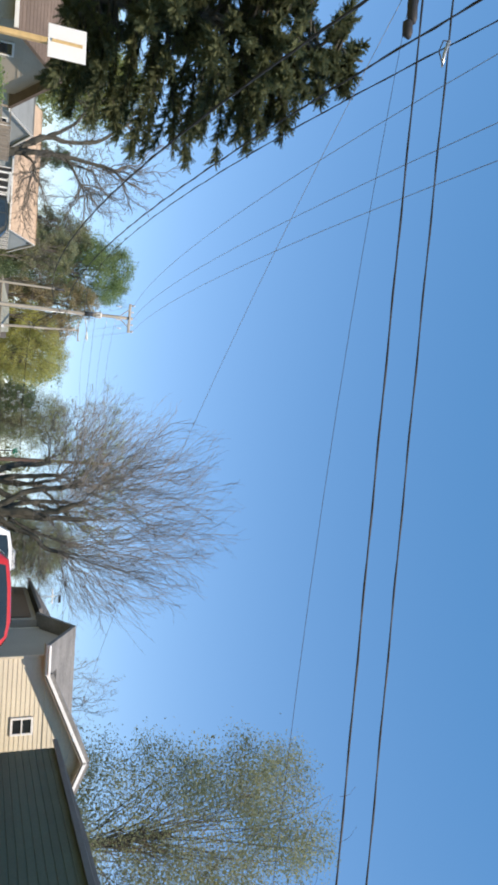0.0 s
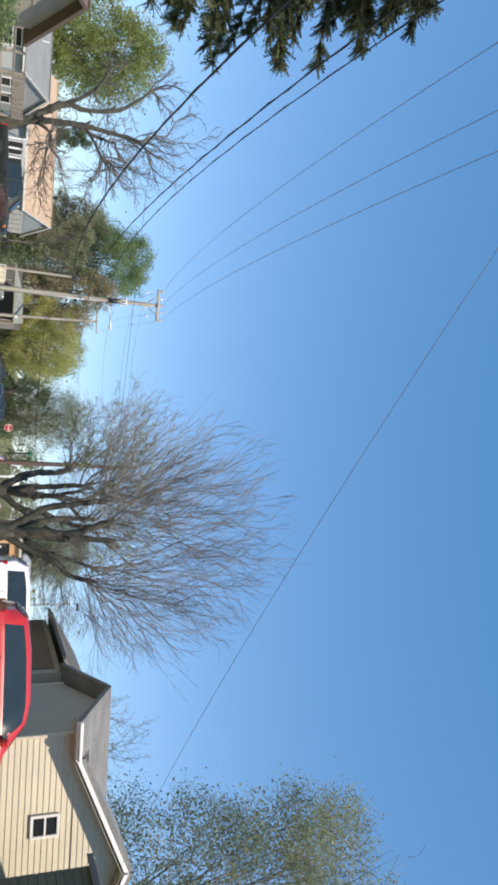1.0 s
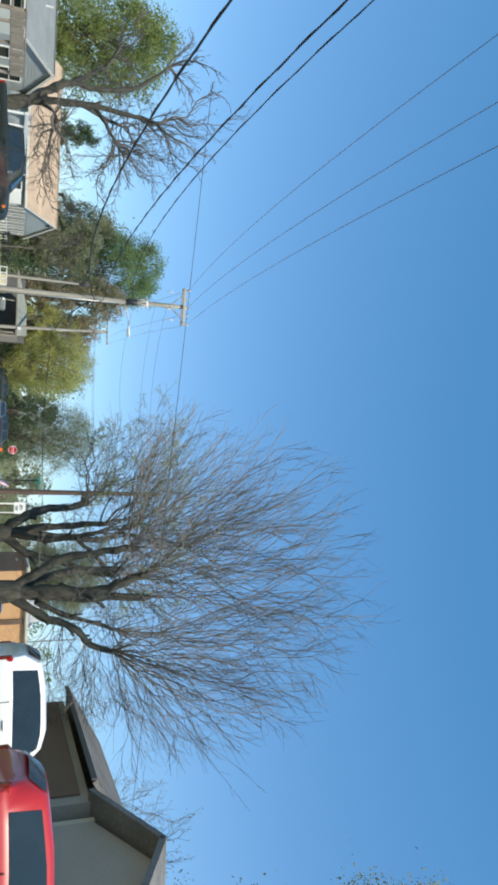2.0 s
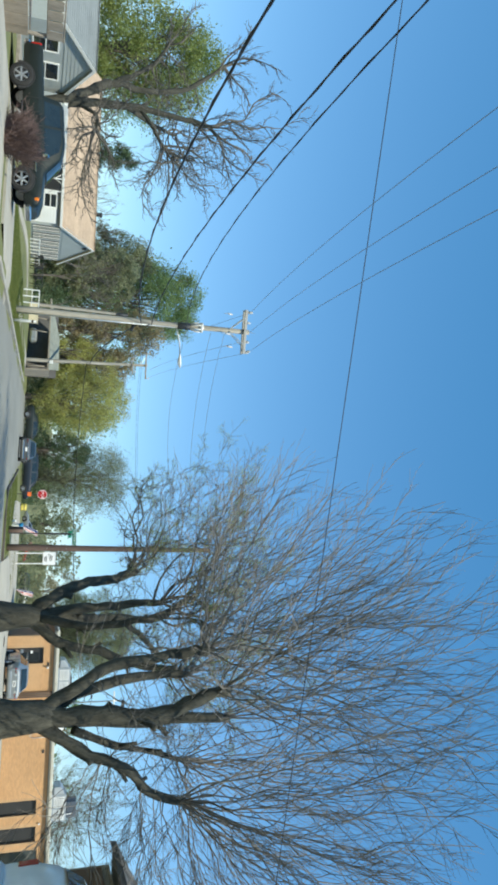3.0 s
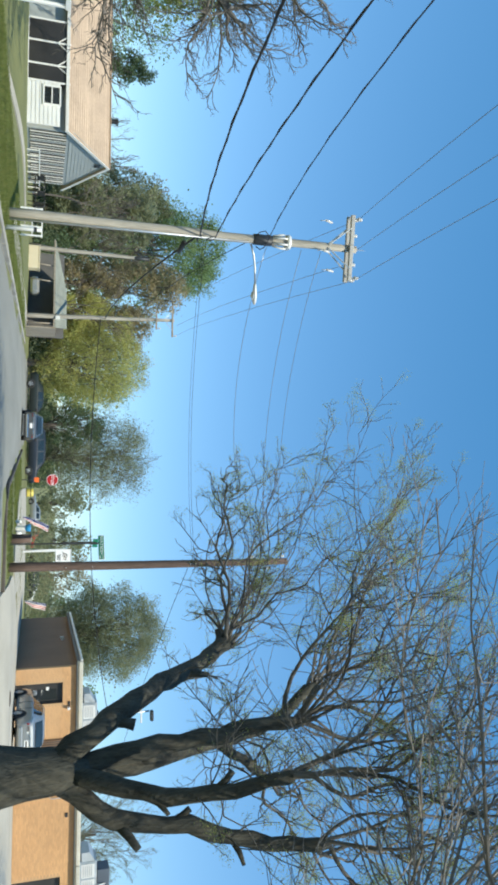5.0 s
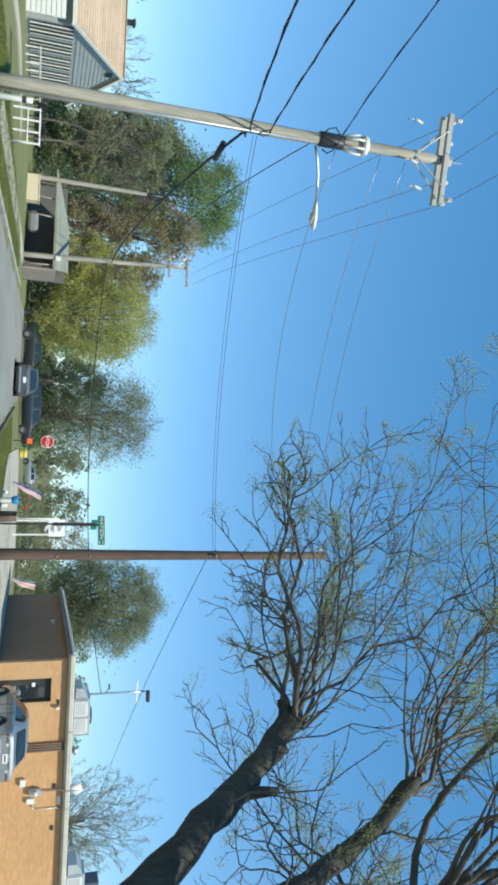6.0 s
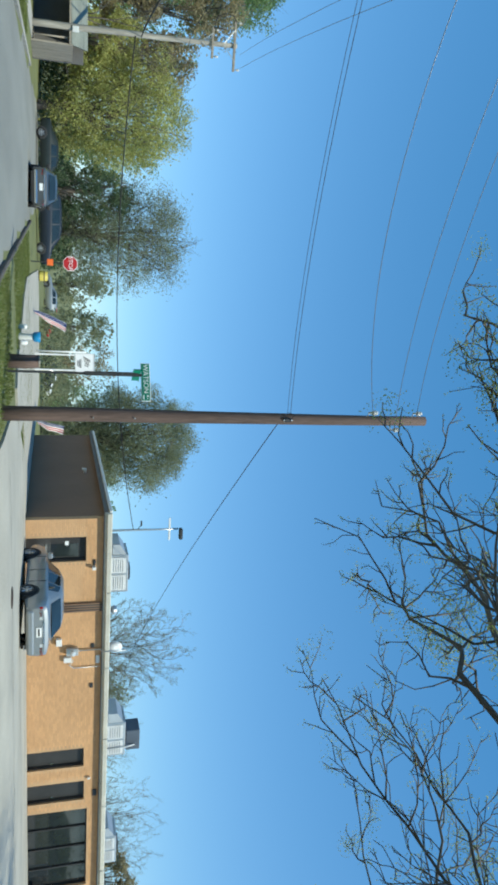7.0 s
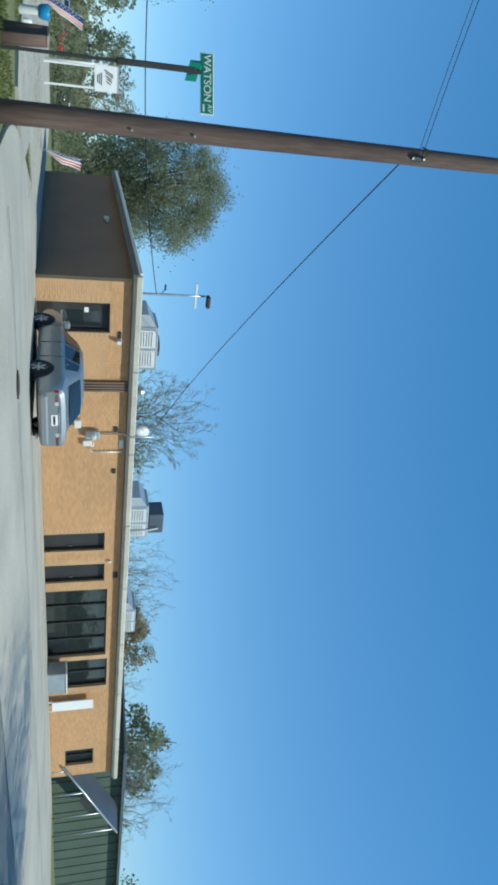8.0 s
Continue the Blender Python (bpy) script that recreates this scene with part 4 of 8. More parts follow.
# ---- vehicles ----
def vehicle(name, at, label, category, paint, stations, wheels, wheel_r, windows, screens, half, extra=None, cladding=None, group="parked vehicles"):
    """stations: (x, sill, belt, roof, half width at belt, half width at roof) from the tail (x = 0) to the nose."""
    car = thing(name, at, label, category, group)
    st_ = stations

    def ev(x):
        for a, b in zip(st_, st_[1:]):
            if a[0] <= x <= b[0]:
                u = (x - a[0]) / (b[0] - a[0])
                return [p + (q - p) * u for p, q in zip(a, b)]
        return list(st_[0] if x < st_[0][0] else st_[-1])

    m = Mesh()
    xs = []
    for a, b in zip(st_, st_[1:]):
        k = max(1, int((b[0] - a[0]) / 0.16))
        xs += [a[0] + (b[0] - a[0]) * i / k for i in range(k)]
    xs.append(st_[-1][0])
    ring = 0
    for x in xs:
        _, z0, zb, zr, wb, wr = ev(x)
        zm = z0 + (zb - z0) * 0.5
        cab = zr - zb
        half_ring = [(0.55 * wb, z0), (0.93 * wb, z0 + 0.02), (1.0 * wb, z0 + 0.12), (1.02 * wb, zm), (1.01 * wb, zb - 0.08), (0.975 * wb, zb),
                     (wr + 0.02 if cab > 0.2 else wr, zr - min(0.07, cab * 0.3)), (wr * 0.9, zr - min(0.015, cab * 0.1)), (wr * 0.5, zr + 0.012)]
        pts = half_ring + [(-w, z) for w, z in reversed(half_ring)]
        ring = len(pts)
        m.v += [(x, w, z) for w, z in pts]
    for i in range(len(xs) - 1):
        for j in range(ring):
            a, b = i * ring + j, i * ring + (j + 1) % ring
            m.f.append((a, b, b + ring, a + ring))
    m.f.append(tuple(range(ring)))
    m.f.append(tuple((len(xs) - 1) * ring + j for j in range(ring)))
    body = part("body", m, paint, car, smooth=True)
    body.data.set_sharp_from_angle(angle=radians(38))

    def sidept(x, f, s, off=0.008):
        _, z0, zb, zr, wb, wr = ev(x)
        ztop = zr - min(0.07, (zr - zb) * 0.3)
        lo, hi = Vector((x, s * 0.975 * wb, zb)), Vector((x, s * (wr + 0.02), ztop))
        p = lo.lerp(hi, f)
        n_ = Vector((0, s * (hi.z - lo.z), -s * (hi.y - lo.y))).normalized()
        if n_.y * s < 0:
            n_ = -n_
        return p + n_ * off

    for (xb0, xb1, xt0, xt1) in windows:
        for s in (-1, 1):
            w = Mesh()
            n_ = 6
            for i in range(n_ + 1):
                u = i / n_
                for f in (0.06, 0.5, 0.92):
                    x = (xb0 + (xb1 - xb0) * u) * (1 - f) + (xt0 + (xt1 - xt0) * u) * f
                    w.v.append(tuple(sidept(x, f, s)))
            w.f = [(i * 3 + j, i * 3 + j + 1, i * 3 + 4 + j, i * 3 + 3 + j) for i in range(n_) for j in range(2)]
            part("side_window", w, CAR_GLASS, car, smooth=True, recalc=False)
    for (xb, xt) in screens:
        b_, t_ = ev(xb), ev(xt)
        s_ = Mesh()
        sgn = 1 if xb > xt else -1
        for i in range(7):
            u = -1 + 2 * i / 6
            bow = 0.05 * (1 - u * u) * sgn
            for f in (0.05, 0.5, 0.95):
                x = xb + (xt - xb) * f
                e = ev(x)
                zz = e[3]
                s_.v.append((x + bow * (1 - f) + 0.012 * sgn, u * (0.86 * (e[5])), zz + 0.02 - 0.02 * u * u))
        s_.f = [(i * 3 + j, i * 3 + j + 1, i * 3 + 4 + j, i * 3 + 3 + j) for i in range(6) for j in range(2)]
        part("windscreen" if sgn > 0 else "rear_screen", s_, CAR_GLASS, car, smooth=True, recalc=False)
    r = wheel_r
    ty = Mesh().lathe([(r * 0.62, -0.11), (r * 0.93, -0.12), (r, -0.09), (r, 0.09), (r * 0.93, 0.12), (r * 0.62, 0.11)], axis="Y", seg=28)
    ty.f = ty.f[:-2]
    tyre = fix(ty.data("tyre", RUBBER, True))
    rm = Mesh().lathe([(r * 0.63, -0.06), (r * 0.66, 0.10), (r * 0.60, 0.105), (r * 0.57, 0.05), (r * 0.15, 0.055), (r * 0.13, 0.095), (0.0, 0.10)], axis="Y", seg=24)
    for k in range(6):
        a = k / 6 * 6.283
        rm.box((r * 0.36 * math.cos(a), 0.08, r * 0.36 * math.sin(a)), (r * 0.46, 0.04, r * 0.17), m=Matrix.Rotation(-a, 3, "Y"), ch=0.012)
    rim = fix(rm.data("rim", ALLOY))
    # dark disc over the dish paints the shade between the spokes
    hub = fix(Mesh().lathe([(r * 0.575, 0.061), (0.0, 0.061)], axis="Y", seg=16).data("hub_shadow", PLASTIC))
    for x in wheels:
        for s in (-1, 1):
            rot = Matrix.Identity(4) if s > 0 else Matrix.Rotation(math.pi, 4, "Z")
            wm = Matrix.Translation((x, s * (half - 0.045), r)) @ rot
            arch = Mesh()
            na = 16
            for i in range(na + 1):
                a = math.pi * (-0.08 + 1.16 * i / na)
                for rr in (r * 1.0, r * 1.17):
                    arch.v.append((x + rr * math.cos(a), s * (half + 0.022), r + rr * math.sin(a)))
                    arch.v.append((x + rr * math.cos(a), s * (half - 0.12), r + rr * math.sin(a)))
            arch.f = [f for i in range(na) for f in ((4 * i, 4 * i + 2, 4 * i + 6, 4 * i + 4), (4 * i + 2, 4 * i + 3, 4 * i + 7, 4 * i + 6), (4 * i, 4 * i + 4, 4 * i + 5, 4 * i + 1))]
            part("wheel_arch", arch, cladding or PLASTIC, car)
            w = part("wheel", tyre, RUBBER, car, at=wm)
            part("rim", rim, ALLOY, w)
            part("hub", hub, PLASTIC, w)
    for s in (-1, 1):
        for k, (x, z) in enumerate((extra or {}).get("handles", ())):
            e = ev(x)
            part("door_handle", Mesh().box((x, s * (1.02 * e[4] + 0.012), z), (0.2, 0.03, 0.035), ch=0.01), (extra or {}).get("handle_mat", paint), car)
        if "mirror" in (extra or {}):
            x = extra["mirror"]
            e = ev(x)
            part("wing_mirror", Mesh().box((x, s * (e[4] + 0.12), e[2] + 0.08), (0.14, 0.22, 0.18), ch=0.04), (extra or {}).get("mirror_mat", PLASTIC), car)
        for x in (extra or {}).get("seams", ()):
            e = ev(x)
            sm = Mesh()
            zz = [e[1] + 0.1 + (e[2] - 0.02 - e[1] - 0.1) * i / 4 for i in range(5)]
            sm.tube([(x, s * (1.017 * e[4]), z) for z in zz], 0.008, 4)
            part("door_seam", sm, PLASTIC, car)
    return car, ev


def boxes_on(car, rows):
    for name, c, size, material, lab in rows:
        part(name, Mesh().box(c, size, ch=min(size) * 0.3), material, car, lab)


# dark crew-cab pickup, tail first along x
pk_st = [(0.0, 0.52, 1.02, 1.05, 0.90, 0.86), (0.06, 0.46, 1.06, 1.10, 0.95, 0.90), (1.75, 0.42, 1.10, 1.13, 0.97, 0.90), (1.80, 0.42, 1.10, 1.70, 0.97, 0.70),
         (1.95, 0.42, 1.10, 1.80, 0.97, 0.72), (3.2, 0.42, 1.10, 1.84, 0.97, 0.72), (3.75, 0.42, 1.10, 1.72, 0.97, 0.70), (4.35, 0.42, 1.10, 1.16, 0.97, 0.84), (5.15, 0.44, 1.04, 1.08, 0.95, 0.82),
         (5.45, 0.50, 0.92, 0.98, 0.90, 0.76), (5.55, 0.55, 0.80, 0.84, 0.84, 0.70)]
KX, KZ = 0.857, 0.86
pks = [(x * KX, a * KZ, b * KZ, c * KZ, d * 0.88, e * 0.88) for x, a, b, c, d, e in pk_st]
pickup, ev = vehicle("pickup_truck", Matrix.Translation((-14.26, 40.35, -0.11)) @ Matrix.Rotation(radians(8.0), 4, "Z") @ Matrix.Rotation(radians(-3.0), 4, "Y"), "dark green extended-cab pickup truck parked on the sloping driveway", "pickup truck",
                     PAINT_DARK, pks, (1.15 * KX, 4.65 * KX), 0.335, [(1.92 * KX, 2.75 * KX, 2.0 * KX, 2.72 * KX), (2.83 * KX, 3.95 * KX, 2.80 * KX, 3.50 * KX)], [(4.33 * KX, 3.78 * KX), (1.78 * KX, 1.83 * KX)], 0.855,
                     dict(handles=[(2.55 * KX, 0.84), (3.55 * KX, 0.84)], mirror=3.85 * KX, mirror_mat=CHROME, seams=[1.86 * KX, 2.79 * KX, 3.95 * KX], handle_mat=PAINT_DARK))


def small(rows):
    """The same fittings at the smaller truck's size."""
    return [(n, (c[0] * KX, c[1] * 0.88, c[2] * KZ), (z[0] * KX, z[1] * 0.88, z[2] * KZ), m, l) for n, c, z, m, l in rows]


boxes_on(pickup, small([("headlamp", (5.33, s * 0.72, 0.86), (0.28, 0.34, 0.2), LAMP_CLEAR, "clear headlamp") for s in (-1, 1)]
         + [("indicator", (5.22, s * 0.90, 0.88), (0.22, 0.10, 0.17), LAMP_AMBER, "amber corner lamp") for s in (-1, 1)]
         + [("front_bumper", (5.52, 0, 0.58), (0.16, 1.8, 0.24), CHROME, "chrome bumper"), ("rear_bumper", (-0.05, 0, 0.58), (0.16, 1.8, 0.2), CHROME, "chrome bumper"), ("grille", (5.50, 0, 0.80), (0.08, 1.0, 0.22), PLASTIC, "black grille")]
         + [("tail_lamp", (0.03, s * 0.90, 0.88), (0.1, 0.12, 0.36), LAMP_RED, "red tail lamp") for s in (-1, 1)]
         + [("side_step", (3.0, s * 0.95, 0.40), (2.0, 0.12, 0.06), PLASTIC, "black side step") for s in (-1, 1)]
         + [("badge", (4.2, s * 1.0, 0.86), (0.34, 0.012, 0.04), CHROME, "plain chrome badge bar") for s in (-1, 1)]))

# silver saloon before the brick building
sd_st = [(0.0, 0.42, 0.82, 0.86, 0.78, 0.66), (0.08, 0.32, 0.90, 0.96, 0.84, 0.70), (0.55, 0.26, 0.96, 1.02, 0.88, 0.72), (1.15, 0.24, 0.95, 1.36, 0.90, 0.60), (1.6, 0.24, 0.94, 1.44, 0.90, 0.60),
         (2.5, 0.24, 0.93, 1.45, 0.90, 0.61), (2.95, 0.24, 0.93, 1.36, 0.90, 0.60), (3.55, 0.24, 0.92, 0.98, 0.89, 0.72), (4.3, 0.26, 0.82, 0.86, 0.86, 0.68), (4.65, 0.32, 0.66, 0.70, 0.80, 0.62), (4.75, 0.38, 0.56, 0.60, 0.72, 0.55)]
sal_at = Matrix.Translation((8.95, 60.7, 0.12)) @ Matrix.Rotation(radians(92), 4, "Z")
saloon, ev = vehicle("saloon_car", sal_at, "silver-grey saloon car parked beside the brick building", "car", PAINT_SILVER, sd_st, (0.98, 3.72), 0.325,
                     [(1.0, 1.55, 1.3, 1.6), (1.62, 2.35, 1.66, 2.3), (2.42, 3.35, 2.38, 2.92)], [(3.5, 2.98), (0.58, 1.14)], 0.90,
                     dict(handles=[(2.2, 0.84), (3.1, 0.83)], mirror=3.2, mirror_mat=PAINT_SILVER, seams=[1.6, 2.4, 3.4]))
boxes_on(saloon, [("tail_lamp", (0.07, s * 0.66, 0.76), (0.14, 0.34, 0.16), LAMP_RED, "red tail lamp") for s in (-1, 1)]
         + [("reverse_lamp", (0.035, s * 0.46, 0.76), (0.08, 0.14, 0.12), LAMP_CLEAR, "clear reversing lamp") for s in (-1, 1)]
         + [("boot_trim", (0.0, 0, 0.83), (0.05, 0.8, 0.035), CHROME, "chrome strip"), ("number_plate", (-0.012, 0, 0.70), (0.02, 0.32, 0.16), SIGN_WHITE, "plain pale plate"),
            ("plate_bar", (-0.026, 0, 0.70), (0.01, 0.24, 0.05), INK, "plain dark bar"), ("rear_bumper", (0.0, 0, 0.45), (0.16, 1.5, 0.2), PAINT_SILVER, ""), ("exhaust", (0.02, -0.5, 0.26), (0.2, 0.07, 0.06), CHROME, "exhaust tip")]
         + [("headlamp", (4.5, s * 0.58, 0.66), (0.3, 0.32, 0.12), LAMP_CLEAR, "clear headlamp") for s in (-1, 1)])

# red and white estate cars in the drive of the cream house
suv_st = [(0.0, 0.45, 0.98, 1.05, 0.86, 0.68), (0.06, 0.36, 1.02, 1.35, 0.90, 0.66), (0.35, 0.30, 1.04, 1.62, 0.92, 0.66), (1.2, 0.28, 1.04, 1.70, 0.93, 0.67), (2.5, 0.28, 1.02, 1.70, 0.93, 0.67), (3.05, 0.28, 1.01, 1.60, 0.93, 0.66),
          (3.75, 0.28, 1.0, 1.08, 0.92, 0.78), (4.35, 0.30, 0.92, 0.97, 0.90, 0.74), (4.7, 0.36, 0.76, 0.82, 0.84, 0.68), (4.8, 0.42, 0.62, 0.66, 0.78, 0.6)]
suv_win = [(0.35, 1.1, 0.5, 1.08), (1.18, 2.1, 1.15, 2.06), (2.18, 3.5, 2.14, 2.95)]
hatch_st = [(x * 0.84, a, b * 0.94, c * 0.93, d, e) for x, a, b, c, d, e in suv_st]
hatch_win = [(0.30, 2.92, 0.42, 2.48)]
# the white one is a shorter two-door car
mini_st = [(x * 0.64 if x < 3.8 else 2.4 + (x - 3.75) * 0.86, a, b * 0.97, c, d * 0.95, e * 0.95) for x, a, b, c, d, e in suv_st]
mini_win = [(0.27, 2.2, 0.36, 1.88)]
for nm, pos, yw, paint, lab, stn, win, scr, whl in (("estate_car", (4.25, 22.75, 0.42), -3, PAINT_RED, "bright red estate car parked in the drive", hatch_st, hatch_win, [(3.12, 2.59), (0.04, 0.28)], (0.80, 3.15)),
                                                    ("hatchback_car", (3.98, 28.25, 0.5), -2, PAINT_WHITE, "glossy white two-door car parked in the drive, glaring in the sun", mini_st, mini_win, [(2.38, 1.98), (0.03, 0.21)], (0.66, 2.62))):
    es, ev = vehicle(nm, Matrix.Translation(pos) @ Matrix.Rotation(radians(yw), 4, "Z") @ Matrix.Rotation(radians(-2.0), 4, "Y"), lab, "car", paint, stn, whl, 0.34, win, scr, 0.93 if stn is hatch_st else 0.885,
                     dict(handles=[(whl[1] * 0.5, 0.86)], mirror=whl[1] * 0.88, mirror_mat=paint, seams=[whl[0] + 0.2, whl[1] - 0.25]))
    boxes_on(es, [("tail_lamp", (0.05, s * 0.76, 0.90), (0.12, 0.2, 0.3), LAMP_RED, "red tail lamp") for s in (-1, 1)]
             + [("headlamp", (whl[1] + 0.62, s * 0.62, 0.74), (0.26, 0.3, 0.16), LAMP_CLEAR, "clear headlamp") for s in (-1, 1)]
             + [("rear_bumper", (0.0, 0, 0.5), (0.16, 1.6, 0.22), paint, ""), ("number_plate", (-0.02, 0, 0.76), (0.02, 0.3, 0.15), SIGN_WHITE, "plain pale plate")])

# dark silver saloon further up the street
fp, ev = vehicle("saloon_car", Matrix.Translation((-5.2, 77.2, -0.08)) @ Matrix.Rotation(radians(95), 4, "Z"), "dark silver saloon car standing in the street, tail lamps showing", "car", PAINT_GREY, sd_st, (0.98, 3.72), 0.325,
                 [(1.0, 1.55, 1.3, 1.6), (1.62, 2.35, 1.66, 2.3), (2.42, 3.35, 2.38, 2.92)], [(3.5, 2.98), (0.58, 1.14)], 0.90, dict(mirror=3.2, mirror_mat=PLASTIC, seams=[1.6, 2.4, 3.4]))
boxes_on(fp, [("tail_lamp", (0.07, s * 0.66, 0.76), (0.14, 0.32, 0.16), LAMP_RED, "red tail lamp") for s in (-1, 1)]
         + [("boot_trim", (0.0, 0, 0.84), (0.05, 1.1, 0.045), CHROME, "chrome strip"), ("number_plate", (-0.012, 0, 0.70), (0.02, 0.32, 0.15), SIGN_WHITE, "plain pale plate"), ("rear_bumper", (0.0, 0, 0.46), (0.16, 1.5, 0.14), CHROME, "chrome bumper"), ("lower_valance", (0.06, 0, 0.30), (0.16, 1.4, 0.14), PLASTIC, "black valance")])
# dark vehicles behind it
for pos, yw, paint, lab, stn in (((-6.3, 93.0, 0.02), 3, PAINT_BLUE, "dark blue estate car parked behind the stop sign", suv_st), ((-11.0, 94.0, 0.05), 4, PAINT_DARK, "dark car parked under the yellow-green tree", sd_st)):
    es, ev = vehicle("parked_car", Matrix.Translation(pos) @ Matrix.Rotation(radians(yw), 4, "Z"), lab, "car", paint, stn, (0.95, 3.74), 0.34,
                     suv_win if stn is suv_st else [(1.62, 2.35, 1.66, 2.3), (2.42, 3.35, 2.38, 2.92)], [(3.6, 3.02)], 0.91, dict(seams=[2.14]))
for k, (px, py, yw, paint, lab) in enumerate(((9.5, 128, 5, PAINT_WHITE, "white car far up the street"), (2.0, 124, 0, PAINT_RED, "small red car far up the street"), (4.6, 120, 175, PAINT_SILVER, "silver car far up the street"), (7.2, 118, 5, PAINT_BLUE, "dark car far up the street"))):
    vehicle("parked_car", Matrix.Translation((px, py, 0.1)) @ Matrix.Rotation(radians(yw), 4, "Z"), lab, "car", paint, sd_st, (0.98, 3.72), 0.325, [(1.62, 2.35, 1.66, 2.3), (2.42, 3.35, 2.38, 2.92)], [(3.5, 2.98)], 0.90)

# ---- brick building ----
FY, FX0, FX1, BZ, TZ = 66.0, 7.3, 32.4, 0.16, 3.18
DEPTH = 12.5
bb_ = thing("brick_building", (0, 0, 0), "flat-roofed orange brick building with dark side wall and white trim", "building")
OPEN = [(8.02, 9.0, 0.2, 2.43, "door"), (17.15, 18.0, 0.2, 2.45, "door"), (18.7, 19.6, 0.2, 2.48, "door"), (20.05, 23.9, 0.2, 2.62, "bay"), (24.15, 25.9, 0.3, 2.70, "win"), (30.4, 31.6, 0.9, 2.2, "win")]


def wall_with_openings(x0, x1, y, z0, z1, thick, opens):
    m = Mesh()
    cuts = sorted({x0, x1, *[o[0] for o in opens], *[o[1] for o in opens]})
    for a, b in zip(cuts, cuts[1:]):
        o = [q for q in opens if q[0] <= a + 1e-6 and q[1] >= b - 1e-6]
        spans = [(z0, z1)] if not o else [(z0, o[0][2]), (o[0][3], z1)]
        for s0, s1 in spans:
            if s1 - s0 > 0.01:
                m.box(((a + b) / 2, y + thick / 2, (s0 + s1) / 2), (b - a, thick, s1 - s0))
    return m


front = part("front_wall", wall_with_openings(FX0, FX1, FY - 0.003, BZ - 0.3, TZ, 0.28, OPEN), MORTAR, bb_, "orange brick wall with raked joints")
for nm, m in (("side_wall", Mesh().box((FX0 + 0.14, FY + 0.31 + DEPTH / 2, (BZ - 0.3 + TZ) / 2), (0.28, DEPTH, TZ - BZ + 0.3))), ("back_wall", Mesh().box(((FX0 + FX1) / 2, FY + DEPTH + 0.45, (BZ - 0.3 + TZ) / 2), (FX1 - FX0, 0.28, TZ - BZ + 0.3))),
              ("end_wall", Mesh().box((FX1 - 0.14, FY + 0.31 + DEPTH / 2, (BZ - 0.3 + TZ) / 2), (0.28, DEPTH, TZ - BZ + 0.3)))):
    sw = part(nm, m, BRICK_DARK, bb_, "plain dark brown wall")
part("roof_deck", Mesh().box(((FX0 + FX1) / 2, FY + DEPTH / 2 + 0.3, TZ + 0.06), (FX1 - FX0 + 0.5, DEPTH + 0.75, 0.14)), ROOFING, bb_, "grey flat roof")
part("fascia", Mesh().box(((FX0 + FX1) / 2, FY - 0.14, TZ + 0.03), (FX1 - FX0 + 0.56, 0.06, 0.26), ch=0.01), EAVES, bb_, "weathered cream fascia board")
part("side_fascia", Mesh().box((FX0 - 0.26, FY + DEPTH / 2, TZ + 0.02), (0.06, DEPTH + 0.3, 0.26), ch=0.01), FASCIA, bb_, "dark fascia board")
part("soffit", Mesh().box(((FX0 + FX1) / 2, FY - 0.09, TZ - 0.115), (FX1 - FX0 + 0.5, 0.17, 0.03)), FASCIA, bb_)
for k in range(8):
    L = (FX1 - FX0 + 0.56) / 8
    part("gutter_length", Mesh().box((FX0 - 0.28 + L * (k + 0.5), FY - 0.23 - 0.006 * (k % 2), TZ + 0.08), (L - 0.008, 0.12, 0.20), ch=0.03), EAVES, bb_, "weathered cream eaves gutter")
part("side_gutter", Mesh().box((FX0 - 0.32, FY + DEPTH / 2, TZ + 0.12), (0.08, DEPTH + 0.4, 0.11), ch=0.02), TRIM, bb_)
